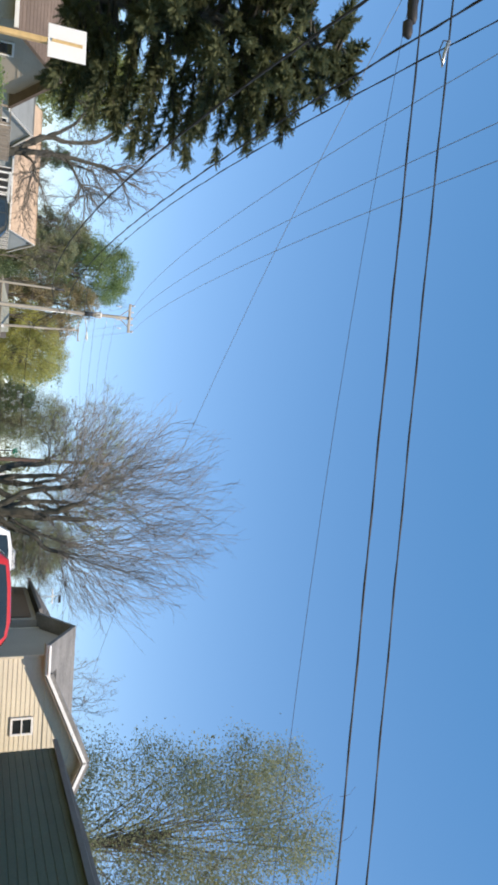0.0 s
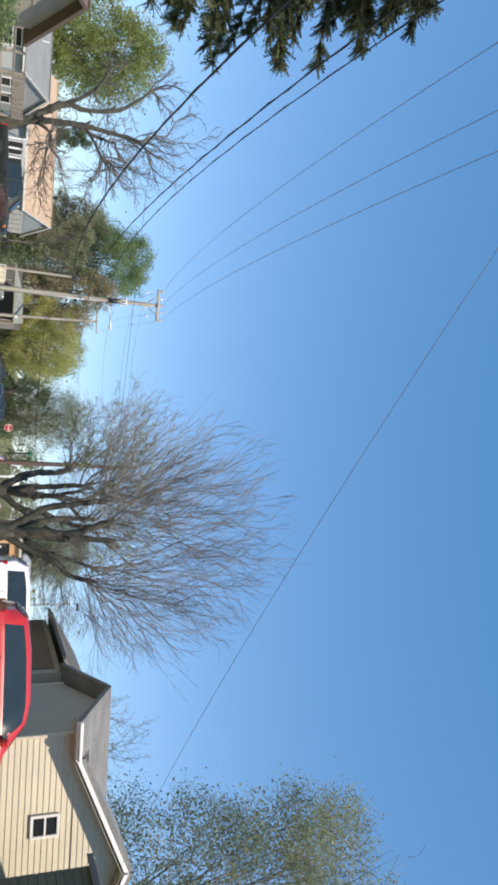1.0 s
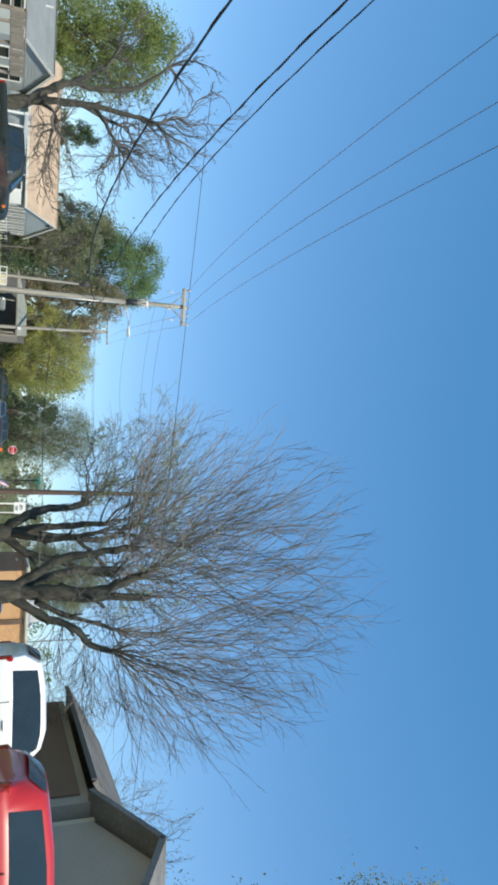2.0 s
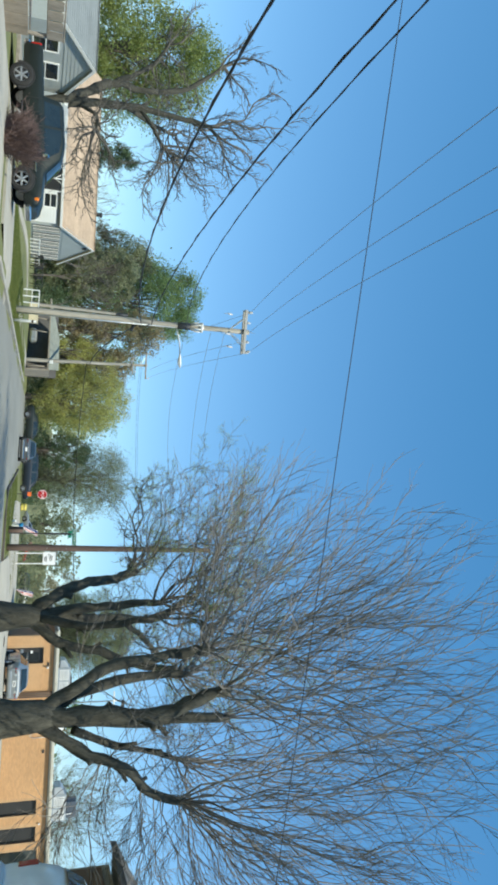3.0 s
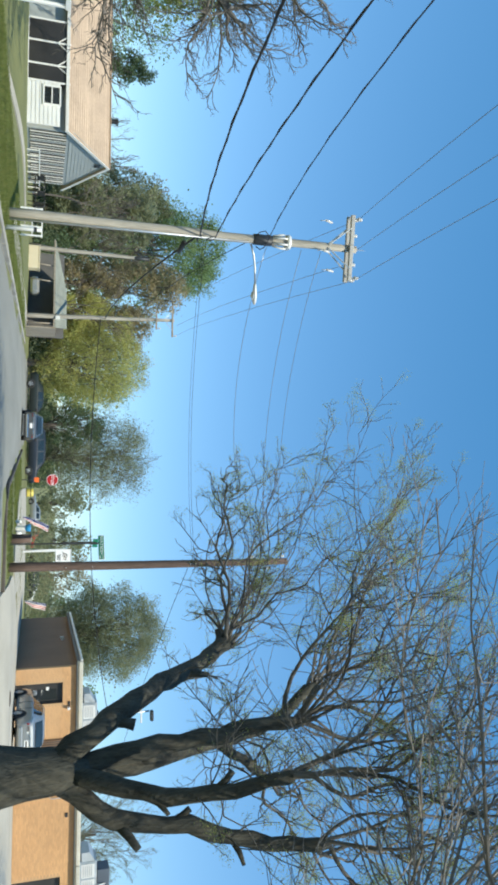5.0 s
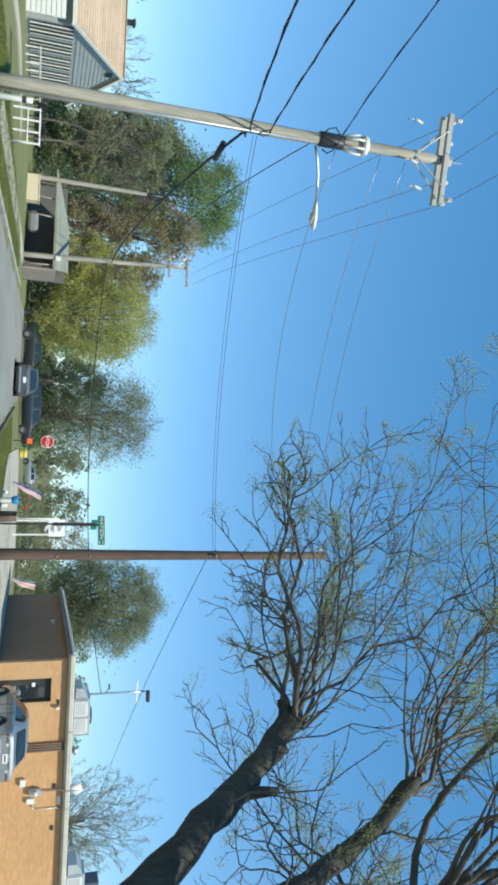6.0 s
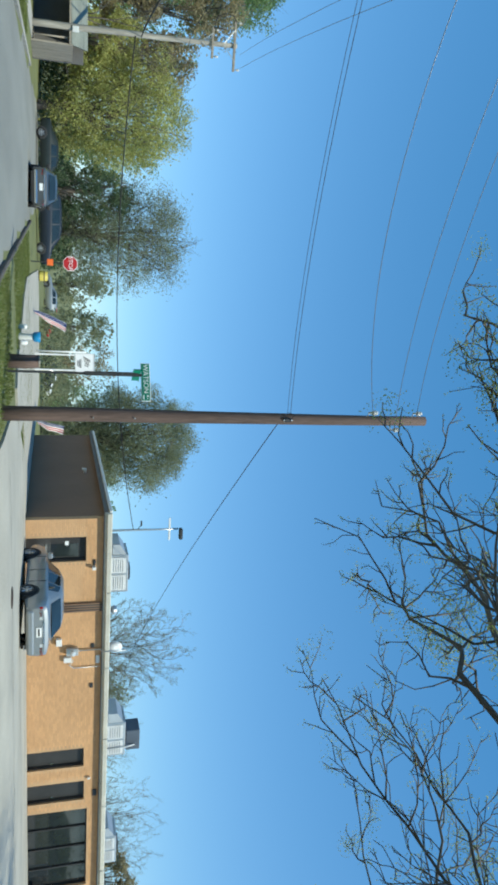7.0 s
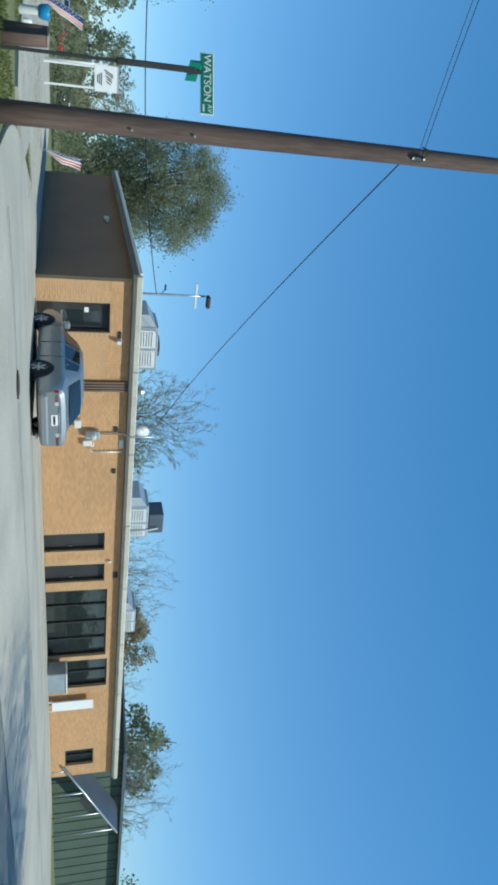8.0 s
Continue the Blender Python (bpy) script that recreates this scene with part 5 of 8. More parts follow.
for x0, x1, z0, z1, kind in OPEN:
    w = x1 - x0
    if kind == "door":
        d_ = part("door", Mesh().box(((x0 + x1) / 2, FY + 0.2, (z0 + z1) / 2), (w, 0.05, z1 - z0), ch=0.01), DOOR_DARK, bb_, "dark brown door")
        part("door_frame", Mesh().box((x0 + 0.03, FY + 0.14, (z0 + z1) / 2), (0.06, 0.1, z1 - z0)).box((x1 - 0.03, FY + 0.14, (z0 + z1) / 2), (0.06, 0.1, z1 - z0)).box(((x0 + x1) / 2, FY + 0.14, z1 - 0.03), (w - 0.12, 0.1, 0.06)), DOOR_DARK, d_)
        part("door_handle", Mesh().box((x1 - 0.16, FY + 0.15, z0 + 1.0), (0.04, 0.06, 0.14), ch=0.01), CHROME, d_)
        if x0 < 10:
            part("notice", Mesh().box((x0 + 0.3, FY + 0.165, z0 + 1.52), (0.16, 0.012, 0.13)), SIGN_WHITE, d_, "small white notice")
            part("door_glass", Mesh().box(((x0 + x1) / 2 + 0.08, FY + 0.168, z0 + 1.35), (0.5, 0.012, 1.2)), GLASS, d_)
    else:
        d_ = part("window" if kind == "win" else "bay_opening", Mesh().box(((x0 + x1) / 2, FY + 0.22, (z0 + z1) / 2), (w, 0.03, z1 - z0)), GLASS, bb_, "dark glass")
        fr = Mesh()
        n = 2 if kind == "win" else 4
        for k in range(n + 1):
            fr.box((x0 + w * k / n, FY + 0.17, (z0 + z1) / 2), (0.06, 0.07, z1 - z0))
        fr.box(((x0 + x1) / 2, FY + 0.17, z1 - 0.03), (w, 0.065, 0.06)).box(((x0 + x1) / 2, FY + 0.17, z0 + 0.03), (w, 0.065, 0.06))
        part("window_frame", fr, DOOR_DARK, d_)
# downpipe on a dark band that paints its shadow on the brick
pier = part("pier", Mesh().box((10.88, FY - 0.06, (BZ + TZ) / 2 - 0.05), (0.36, 0.1, TZ - BZ - 0.1), ch=0.01), BRICK_DARK, bb_, "dark brown strip for the downpipe and its shadow")
for k in range(3):
    part("conduit", Mesh().tube([(10.78 + 0.1 * k, FY - 0.125, BZ), (10.78 + 0.1 * k, FY - 0.125, TZ - 0.1)], 0.018, 6), DARK_STEEL, pier, smooth=True)
# fittings on the front
fit_ = [("wall_lamp", (9.25, FY - 0.1, 2.72), (0.12, 0.2, 0.14), TRIM, "white wall lamp"), ("vent_cover", (9.05, FY - 0.03, 2.74), (0.22, 0.05, 0.1), DARK_STEEL, "small dark vent"), ("vent_cover", (12.55, FY - 0.03, 2.72), (0.2, 0.05, 0.13), DARK_STEEL, "small dark vent"),
        ("vent_cover", (14.3, FY - 0.03, 2.70), (0.2, 0.05, 0.13), DARK_STEEL, "small dark vent"), ("wall_lamp", (18.55, FY - 0.06, 2.66), (0.1, 0.1, 0.12), TRIM, "small white lamp"), ("louvre", (13.15, FY - 0.03, 2.93), (0.34, 0.05, 0.16), TRIM, "pale louvred vent"),
        ("louvre", (19.3, FY - 0.03, 2.9), (0.3, 0.05, 0.16), DARK_STEEL, "dark louvred vent")]
for nm, c, s, mt, lab in fit_:
    part(nm, Mesh().box(c, s, ch=0.015), mt, bb_, lab)
part("side_lamp", Mesh().box((FX0 - 0.1, 72.0, 2.6), (0.2, 0.16, 0.14), ch=0.03).box((FX0 - 0.12, 72.15, 2.52), (0.12, 0.1, 0.1), ch=0.03), TRIM, bb_, "white twin side lamp")
mt_ = thing("electric_meter", (12.7, FY - 0.02, 0), "grey electric meter box with conduit on the brick wall", "electric meter")
part("meter_box", Mesh().box((0, -0.09, 1.95), (0.30, 0.18, 0.46), ch=0.02), GALV, mt_)
part("meter_dial", Mesh().lathe([(0.10, 0.0), (0.10, 0.10), (0.085, 0.12), (0.0, 0.12)], c=(0, -0.3, 1.98), axis="Y", seg=14), LAMP_CLEAR, mt_, "glass meter dial", True)
part("switch_box", Mesh().box((0.36, -0.06, 1.78), (0.22, 0.12, 0.30), ch=0.015), TRIM, mt_)
part("lower_box", Mesh().box((-0.42, -0.07, 1.45), (0.3, 0.14, 0.22), ch=0.015), TRIM, mt_)
part("mast", Mesh().tube([(0, -0.06, 2.2), (0, -0.06, 3.0), (0, -0.28, 3.15), (0, -0.28, 4.0)], 0.03, 8), GALV, mt_, smooth=True)
part("riser", Mesh().tube([(0.36, -0.05, 1.93), (0.42, -0.05, 2.0), (0.62, -0.05, 1.85), (0.75, -0.05, 2.0), (0.75, -0.05, 3.0)], 0.018, 6), GALV, mt_, smooth=True)
dish = thing("satellite_dish", (13.1, FY + 0.6, TZ + 0.13), "pale round satellite dish on the roof edge", "satellite dish")
part("bowl", Mesh().lathe([(0.0, 0.0), (0.16, 0.02), (0.29, 0.075), (0.28, 0.085), (0.15, 0.035), (0.0, 0.015)], axis="Y", seg=20), TRIM, dish, smooth=True, at=pose(0, 0, 0.34, 8, 0, 12))
part("dish_stand", Mesh().tube([(0, 0.1, 0), (0, 0.08, 0.34)], 0.025, 6), GALV, dish)
# rooftop plant
def rooftop_unit(x, y, w, d, h, label):
    u = thing("rooftop_unit", (x, y, TZ + 0.13), label, "air conditioner", "rooftop units")
    part("casing", Mesh().box((0, 0, h / 2 + 0.12), (w, d, h), ch=0.03), GALV, u)
    part("kerb_frame", Mesh().box((0, 0, 0.06), (w * 0.94, d * 0.94, 0.12)), DARK_STEEL, u)
    part("hood", Mesh().prism([(-w / 2 - 0.004, -d / 2, h + 0.02), (-w / 2 - 0.45, -d / 2, h - 0.25), (-w / 2 - 0.45, -d / 2, 0.3), (-w / 2 - 0.004, -d / 2, 0.3)], (0, 0, 0), (0, d, 0)), SIGN_BACK, u, "grey sloping intake hood")
    for k in range(2):
        cx = -w * 0.22 + w * 0.46 * k
        pn = part("panel", Mesh().box((cx, -d / 2 - 0.012, h * 0.55 + 0.1), (w * 0.4, 0.02, h * 0.72), ch=0.008), TRIM, u, "white access panel")
        for q in range(5):
            part("louvre", Mesh().box((cx, -d / 2 - 0.03, h * (0.32 + 0.11 * q) + 0.1), (w * 0.32, 0.03, h * 0.035), m=Matrix.Rotation(radians(30), 3, "X")), SIGN_BACK, pn)
    part("fan_guard", Mesh().lathe([(0.30 * min(w, d), 0.0), (0.30 * min(w, d), 0.1), (0.22 * min(w, d), 0.12), (0.0, 0.12)], c=(w * 0.1, 0, h + 0.12), seg=16), DARK_STEEL, u, "dark round fan guard")
    part("side_vent", Mesh().box((w / 2 + 0.01, 0, h * 0.5), (0.02, d * 0.7, h * 0.6)), DARK_STEEL, u, "dark side grille")
    return u


rooftop_unit(10.65, 69.0, 1.7, 1.3, 0.85, "pale grey rooftop air-conditioning unit with white panels")
ru = rooftop_unit(18.7, 69.0, 1.7, 1.2, 0.95, "pale rooftop unit with a dark upper housing")
part("upper_housing", Mesh().box((0.2, -0.05, 1.42), (1.0, 0.9, 0.62), ch=0.03), SLATE, ru, "dark blue-grey upper housing")
part("unit_pipe", Mesh().tube([(0.4, -0.66, 0.1), (0.4, -0.66, 1.1), (0.4, -0.55, 1.5)], 0.03, 6), TRIM, ru, "white pipe", True)
rooftop_unit(24.8, 69.2, 1.5, 1.2, 0.7, "weathered rooftop unit near the far end")
tv = thing("turbine_vent", (11.35, FY + 0.5, TZ + 0.12), "small metal turbine vent on the roof edge", "vent")
part("neck", Mesh().lathe([(0.09, 0.0), (0.09, 0.14)], seg=10), GALV, tv)
part("turbine", Mesh().lathe([(0.06, 0.14), (0.16, 0.18), (0.18, 0.26), (0.14, 0.36), (0.0, 0.40)], seg=12), GALV, tv)
# white board and low store boxes at the far end
wb = thing("notice_board", (26.75, FY - 0.25, 0.16), "white board standing against the brick wall", "board")
part("panel", Mesh().box((0, 0, 1.1), (0.6, 0.06, 1.75), ch=0.01), SIGN_WHITE, wb)
part("leg", Mesh().box((-0.3, 0.02, 0.1), (0.06, 0.06, 0.3)).box((0.3, 0.02, 0.1), (0.06, 0.06, 0.3)), TRIM, wb)
sb = thing("storage_box", (24.4, FY - 0.6, 0.18), "pale grey utility box beside the wall", "box")
part("box_body", Mesh().box((0, 0, 0.4), (1.2, 0.7, 0.8), ch=0.03), GALV, sb)
part("box_lid", Mesh().box((0, 0, 0.83), (1.26, 0.76, 0.06), ch=0.015), TRIM, sb)


# shed next door, shade put into its dark green, with a sloping awning on its near end
shed = thing("neighbouring_shed", (33.2, 67.6, 0.1), "long shed beside the brick building, shade painted dark green", "shed")
part("front_wall", Mesh().box((8.5, 0.1, 1.85), (17.0, 0.2, 3.9)), SIDING_GREEN, shed)
part("back_wall", Mesh().box((8.5, 5.9, 1.85), (17.0, 0.2, 3.9)), SIDING_GREEN, shed)
for x in (0.1, 16.9):
    part("end_wall", Mesh().box((x, 3.0, 1.85), (0.2, 5.6, 3.9)), SIDING_GREEN, shed)
part("roof", Mesh().slab([(-0.3, -0.4, 3.84), (17.3, -0.4, 3.84), (17.3, 6.4, 4.1), (-0.3, 6.4, 4.1)], 0.1), ROOFING, shed, "grey low roof")
for k in range(18):
    part("batten", Mesh().box((0.35 + 0.96 * k, -0.02, 1.85), (0.05, 0.04, 3.7), ch=0.01), SIDING_GREEN, shed)
part("eave_board", Mesh().box((8.5, -0.42, 3.78), (17.6, 0.03, 0.16), ch=0.006), SLATE, shed, "blue-grey eaves board")
aw = thing("sloping_awning", (31.6, 66.2, 0.1), "sloping blue-grey awning frame on pale posts before the shed", "awning")
part("awning_sheet", Mesh().slab([(0.0, -0.3, 0.75), (6.2, -0.3, 3.45), (6.2, 1.2, 3.5), (0.0, 1.2, 0.8)], 0.05), SLATE, aw)
part("awning_rail", Mesh().tube([(-0.1, -0.32, 0.7), (6.3, -0.32, 3.42)], 0.05, 8), GALV, aw, "pale rail", True)
for x in (0.4, 2.4, 4.4, 6.1):
    part("awning_post", Mesh().tube([(x, -0.2, -0.15), (x, -0.2, 0.72 + 0.43 * x)], 0.045, 8), GALV, aw, "pale post", True)
part("hanging_canvas", Mesh().slab([(2.4, -0.16, 1.75), (4.6, -0.16, 2.7), (4.4, -0.14, 1.95), (3.2, -0.14, 1.45)], 0.02), DOOR_DARK, aw, "dark hanging canvas")

# ---- houses ----
def boards(parent, origin, along, outward, length, z0, z1, pitch, material, taper=None, thick=0.022, cut=()):
    """Lapped boards on a wall: origin and unit way along it, clipped by taper(z) -> (a, b) and by openings."""
    z = z0
    along, outward = Vector(along), Vector(outward)
    while z < z1 - 0.02:
        h = min(pitch, z1 - z)
        a, b = (0.0, length) if taper is None else taper(z + h)
        a2, b2 = (0.0, length) if taper is None else taper(z)
        spans = [(a, b, a2, b2)]
        for (c0, c1, cz0, cz1) in cut:
            if z + h > cz0 + 0.01 and z < cz1 - 0.01:
                spans = [s for q in spans for s in ((q[0], min(q[1], c0), q[2], min(q[3], c0)), (max(q[0], c1), q[1], max(q[2], c1), q[3]))]
        for t0, t1, b0, b1 in spans:
            if b1 - b0 < 0.03:
                continue
            t0, t1 = min(t0, t1), max(t0, t1)
            o = Vector(origin)
            m = Mesh()
            up = Vector((0, 0, 1))
            pts = [o + along * b0 + up * z + outward * thick, o + along * b1 + up * z + outward * thick, o + along * t1 + up * (z + h) + outward * thick * 0.25, o + along * t0 + up * (z + h) + outward * thick * 0.25]
            back = [o + along * b0 + up * z, o + along * b1 + up * z, o + along * t1 + up * (z + h), o + along * t0 + up * (z + h)]
            m.add(pts + back, [(0, 1, 2, 3), (0, 4, 5, 1), (1, 5, 6, 2), (2, 6, 7, 3), (3, 7, 4, 0)])
            part("siding_board", m, material, parent)
        z += pitch


def shingle_rows(parent, p0, p1, q0, q1, rows, material, thick=0.018, name="shingle_course"):
    """Courses on a roof slope from the eave p0-p1 to the ridge q0-q1."""
    p0, p1, q0, q1 = (Vector(p) for p in (p0, p1, q0, q1))
    nrm = (p1 - p0).cross(q0 - p0).normalized()
    if nrm.z < 0:
        nrm = -nrm
    for k in range(rows):
        u, v = k / rows, (k + 1) / rows + 0.3 / rows
        v = min(v, 1.0)
        a, b, c, d_ = p0.lerp(q0, u), p1.lerp(q1, u), p1.lerp(q1, v), p0.lerp(q0, v)
        m = Mesh()
        m.add([a + nrm * thick, b + nrm * thick, c + nrm * 0.004, d_ + nrm * 0.004, a, b, c, d_], [(0, 1, 2, 3), (0, 4, 5, 1), (1, 5, 6, 2), (3, 7, 4, 0)])
        part(name, m, material, parent)


def roof_slope(parent, p0, p1, q0, q1, material, rows, thick=0.12, name="roof_slope"):
    s = part(name, Mesh().slab([p0, p1, q1, q0] if (Vector(p1) - Vector(p0)).cross(Vector(q0) - Vector(p0)).z > 0 else [p0, q0, q1, p1], thick), material, parent)
    shingle_rows(s, Vector(p0) + Vector((0, 0, 0.004)), Vector(p1) + Vector((0, 0, 0.004)), Vector(q0) + Vector((0, 0, 0.004)), Vector(q1) + Vector((0, 0, 0.004)), rows, material)
    return s


def house_window(parent, c, w, h, facing, frame_mat=None, bars=1, name="window"):
    """A framed window set on a wall; facing: unit outward way."""
    f = Vector(facing)
    s = Vector((-f.y, f.x, 0))
    rz = math.degrees(math.atan2(s.y, s.x))
    c = Vector(c)
    wn = part(name, Mesh().box(c + f * 0.012, (w, 0.03, h), rz), GLASS, parent, "dark glass window")
    fr = Mesh()
    for u in (-1, 1):
        fr.box(c + s * (u * (w / 2 + 0.03)) + f * 0.035, (0.075, 0.06, h + 0.13), rz, ch=0.008)
        fr.box(c + Vector((0, 0, u * (h / 2 + 0.03))) + f * 0.033, (w, 0.056, 0.075), rz, ch=0.008)
    for k in range(bars):
        fr.box(c + Vector((0, 0, h * ((k + 1) / (bars + 1) - 0.5))) + f * 0.033, (w, 0.045, 0.05), rz, ch=0.006)
    part("window_frame", fr, frame_mat or WHITE, wn, "white frame")
    return wn


# cream house with a gable to the street, beyond the parked cars
ch_ = thing("cream_house", (0, 0, 0), "cream lap-sided bungalow with grey shingle roof and white-edged gable", "house")
HB, EV = 0.4, 3.46
HX0, HX1, HY0, HY1 = 8.0, 21.0, 24.55, 28.8
cw = part("south_wall", Mesh().box(((HX0 + HX1) / 2, HY0 + 0.1, (HB - 0.3 + EV) / 2), (HX1 - HX0, 0.2, EV - HB + 0.3)), SIDING, ch_)
# west side gets a darker siding colour to paint in its shade
part("west_wall", Mesh().prism([(HX0, HY0 + 0.2, HB - 0.3), (HX0, HY1, HB - 0.3), (HX0, HY1, EV - 0.05), (HX0, 26.7, 4.42), (HX0, HY0 + 0.2, EV - 0.05)], (0, 0, 0), (0.2, 0, 0)), SIDING_TAN, ch_, "west gable wall, its shade put into tan siding")
part("north_wall", Mesh().box(((HX0 + HX1) / 2, HY1 + 0.1, (HB - 0.3 + EV) / 2), (HX1 - HX0, 0.2, EV - HB + 0.3)), SIDING, ch_)
part("east_wall", Mesh().prism([(HX1 - 0.2, HY0 + 0.2, HB - 0.3), (HX1 - 0.2, HY1, HB - 0.3), (HX1 - 0.2, HY1, EV - 0.05), (HX1 - 0.2, 26.7, 4.42), (HX1 - 0.2, HY0 + 0.2, EV - 0.05)], (0, 0, 0), (0.2, 0, 0)), SIDING, ch_)
RX0, RX1 = 7.5, 21.3
GX, GZ, GL, GR = 11.5, 4.78, 8.5, 14.6
roof_slope(ch_, (RX0, 24.05, EV), (GL, 24.05, EV), (RX0, 26.7, 4.60), (GL, 26.7, 4.60), SHINGLE_GREY, 18)
roof_slope(ch_, (GR, 24.05, EV), (RX1, 24.05, EV), (GR, 26.7, 4.60), (RX1, 26.7, 4.60), SHINGLE_GREY, 12)
roof_slope(ch_, (GL, 24.75, EV + 0.30), (GR, 24.75, EV + 0.30), (GL, 26.7, 4.60), (GR, 26.7, 4.60), SHINGLE_GREY, 12)
roof_slope(ch_, (RX1, 29.35, EV), (RX0, 29.35, EV), (RX1, 26.7, 4.60), (RX0, 26.7, 4.60), SHINGLE_GREY, 6)
gab = part("gable_wall", Mesh().prism([(GL + 0.1, HY0 - 0.02, EV - 0.06), (GR - 0.1, HY0 - 0.02, EV - 0.06), (GX, HY0 - 0.02, GZ - 0.1)], (0, 0, 0), (0, 0.2, 0)), SIDING, ch_)
boards(cw, (HX0, HY0 - 0.001, 0), (1, 0, 0), (0, -1, 0), 7.4, HB, EV - 0.06, 0.15, SIDING, cut=[(1.98, 2.55, 2.36, 3.06)])
boards(gab, (GL + 0.1, HY0 - 0.021, 0), (1, 0, 0), (0, -1, 0), GR - GL - 0.2, EV - 0.06, GZ - 0.15, 0.15, SIDING, taper=lambda z: ((z - EV + 0.06) / (GZ - 0.04 - EV) * (GX - GL - 0.1), (GR - GL - 0.2) - (z - EV + 0.06) / (GZ - 0.04 - EV) * (GR - GX - 0.1)))
part("corner_trim", Mesh().box((HX0 - 0.015, HY0 - 0.015, (HB + EV) / 2), (0.09, 0.09, EV - HB), ch=0.01), SIDING, ch_)
for sx, ex in ((-1, GL), (1, GR)):
    lo, hi = Vector((ex, 24.05, EV + 0.03)), Vector((GX, 24.05, GZ + 0.06))
    back_y = 27.4
    slope = [tuple(lo), tuple(hi), (GX, back_y - 0.6, GZ + 0.06), (ex, 24.2, EV + 0.03)]
    part("gable_slope", Mesh().slab(slope if sx > 0 else slope[::-1], 0.11), SHINGLE_GREY, ch_)
    d_ = (hi - lo).normalized()
    nrm = Vector((-d_.z, 0, d_.x)) * (1 if d_.x > 0 else -1)
    rk = [lo - nrm * 0.10 - d_ * 0.05, lo - nrm * 0.0 - d_ * 0.05, hi, hi - nrm * 0.10]
    part("rake_board", Mesh().prism([p + Vector((0, -0.025, 0)) for p in rk], (0, 0, 0), (0, 0.025, 0)), WHITE, ch_, "white rake board")
    sf = [lo - nrm * 0.16, hi - nrm * 0.16, hi - nrm * 0.16 + Vector((0, 0.5, 0)), lo - nrm * 0.16 + Vector((0, 0.5, 0))]
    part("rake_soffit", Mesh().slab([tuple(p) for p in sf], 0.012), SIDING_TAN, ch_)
part("eave_fascia", Mesh().box(((RX0 + GL) / 2, 24.03, EV - 0.05), (GL - RX0, 0.03, 0.14), ch=0.006), WHITE, ch_, "white eaves fascia")
part("gutter", Mesh().box(((RX0 + GL) / 2, 23.97, EV - 0.01), (GL - RX0, 0.09, 0.09), ch=0.02), WHITE, ch_, "white gutter")
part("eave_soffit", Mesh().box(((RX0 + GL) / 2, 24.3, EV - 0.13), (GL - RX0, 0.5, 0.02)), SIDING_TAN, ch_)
house_window(cw, (10.26, HY0 - 0.012, 2.71), 0.46, 0.60, (0, -1, 0))
# outbuilding in the yard before it; its dark green paints in shade and glare
ob_ = thing("yard_outbuilding", (0, 0, 0), "long boarded outbuilding, shade painted dark green, with grey shingle roof", "outbuilding")
WX0, WX1, WY0, WY1, WE, WR = 10.25, 16.2, 8.0, 22.4, 3.66, 4.75
ow = part("street_wall", Mesh().box((WX0 + 0.1, (WY0 + WY1) / 2, (WE + 0.1) / 2), (0.2, WY1 - WY0, WE - 0.1)), SIDING_GREEN, ob_)
part("yard_wall", Mesh().box((WX1 - 0.1, (WY0 + WY1) / 2, (WE + 0.1) / 2), (0.2, WY1 - WY0, WE - 0.1)), SIDING_GREEN, ob_)
for yy in (WY0, WY1 - 0.2):
    part("gable_wall", Mesh().prism([(WX0 + 0.2, yy, 0.1), (WX1 - 0.2, yy, 0.1), (WX1 - 0.2, yy, WE), ((WX0 + WX1) / 2, yy, WR - 0.1), (WX0 + 0.2, yy, WE)], (0, 0, 0), (0, 0.2, 0)), SIDING_GREEN, ob_)
for k in range(17):
    part("lap_board", Mesh().box((WX0 - 0.008, (WY0 + WY1) / 2, 0.35 + 0.195 * k), (0.02, WY1 - WY0, 0.175), ch=0.006), SIDING_GREEN, ow)
roof_slope(ob_, (WX0 - 0.18, WY1 + 0.15, WE), (WX0 - 0.18, WY0 - 0.3, WE), ((WX0 + WX1) / 2, WY1 + 0.15, WR), ((WX0 + WX1) / 2, WY0 - 0.3, WR), SHINGLE_GREY, 14)
roof_slope(ob_, (WX1 + 0.18, WY0 - 0.3, WE), (WX1 + 0.18, WY1 + 0.15, WE), ((WX0 + WX1) / 2, WY0 - 0.3, WR), ((WX0 + WX1) / 2, WY1 + 0.15, WR), SHINGLE_GREY, 5)
part("eave_fascia", Mesh().box((WX0 - 0.2, (WY0 + WY1) / 2 - 0.07, WE - 0.07), (0.03, WY1 - WY0 + 0.45, 0.14), ch=0.006), FASCIA, ob_, "dark eaves board")
# lower wing behind, hipped at its far end
wing = thing("garage_wing", (0, 0, 0), "low grey-roofed shaded garage behind the cream house", "garage")
part("wall", Mesh().box((10.9, 33.0, 1.7), (6.3, 7.6, 3.4)), SIDING_TAN, wing)
part("garage_front", Mesh().box((7.72, 33.1, 1.75), (0.06, 7.0, 2.9), ch=0.01), BRICK_DARK, wing, "dark brown boarded front")
for k in range(3):
    part("front_rail", Mesh().box((7.68, 33.1, 0.9 + 0.75 * k), (0.03, 7.0, 0.06), ch=0.008), BRICK_DARK, wing)
roof_slope(wing, (7.35, 29.4, 3.56), (7.35, 37.0, 3.56), (8.9, 29.4, 4.5), (8.9, 35.8, 4.5), SHINGLE_GREY, 9)
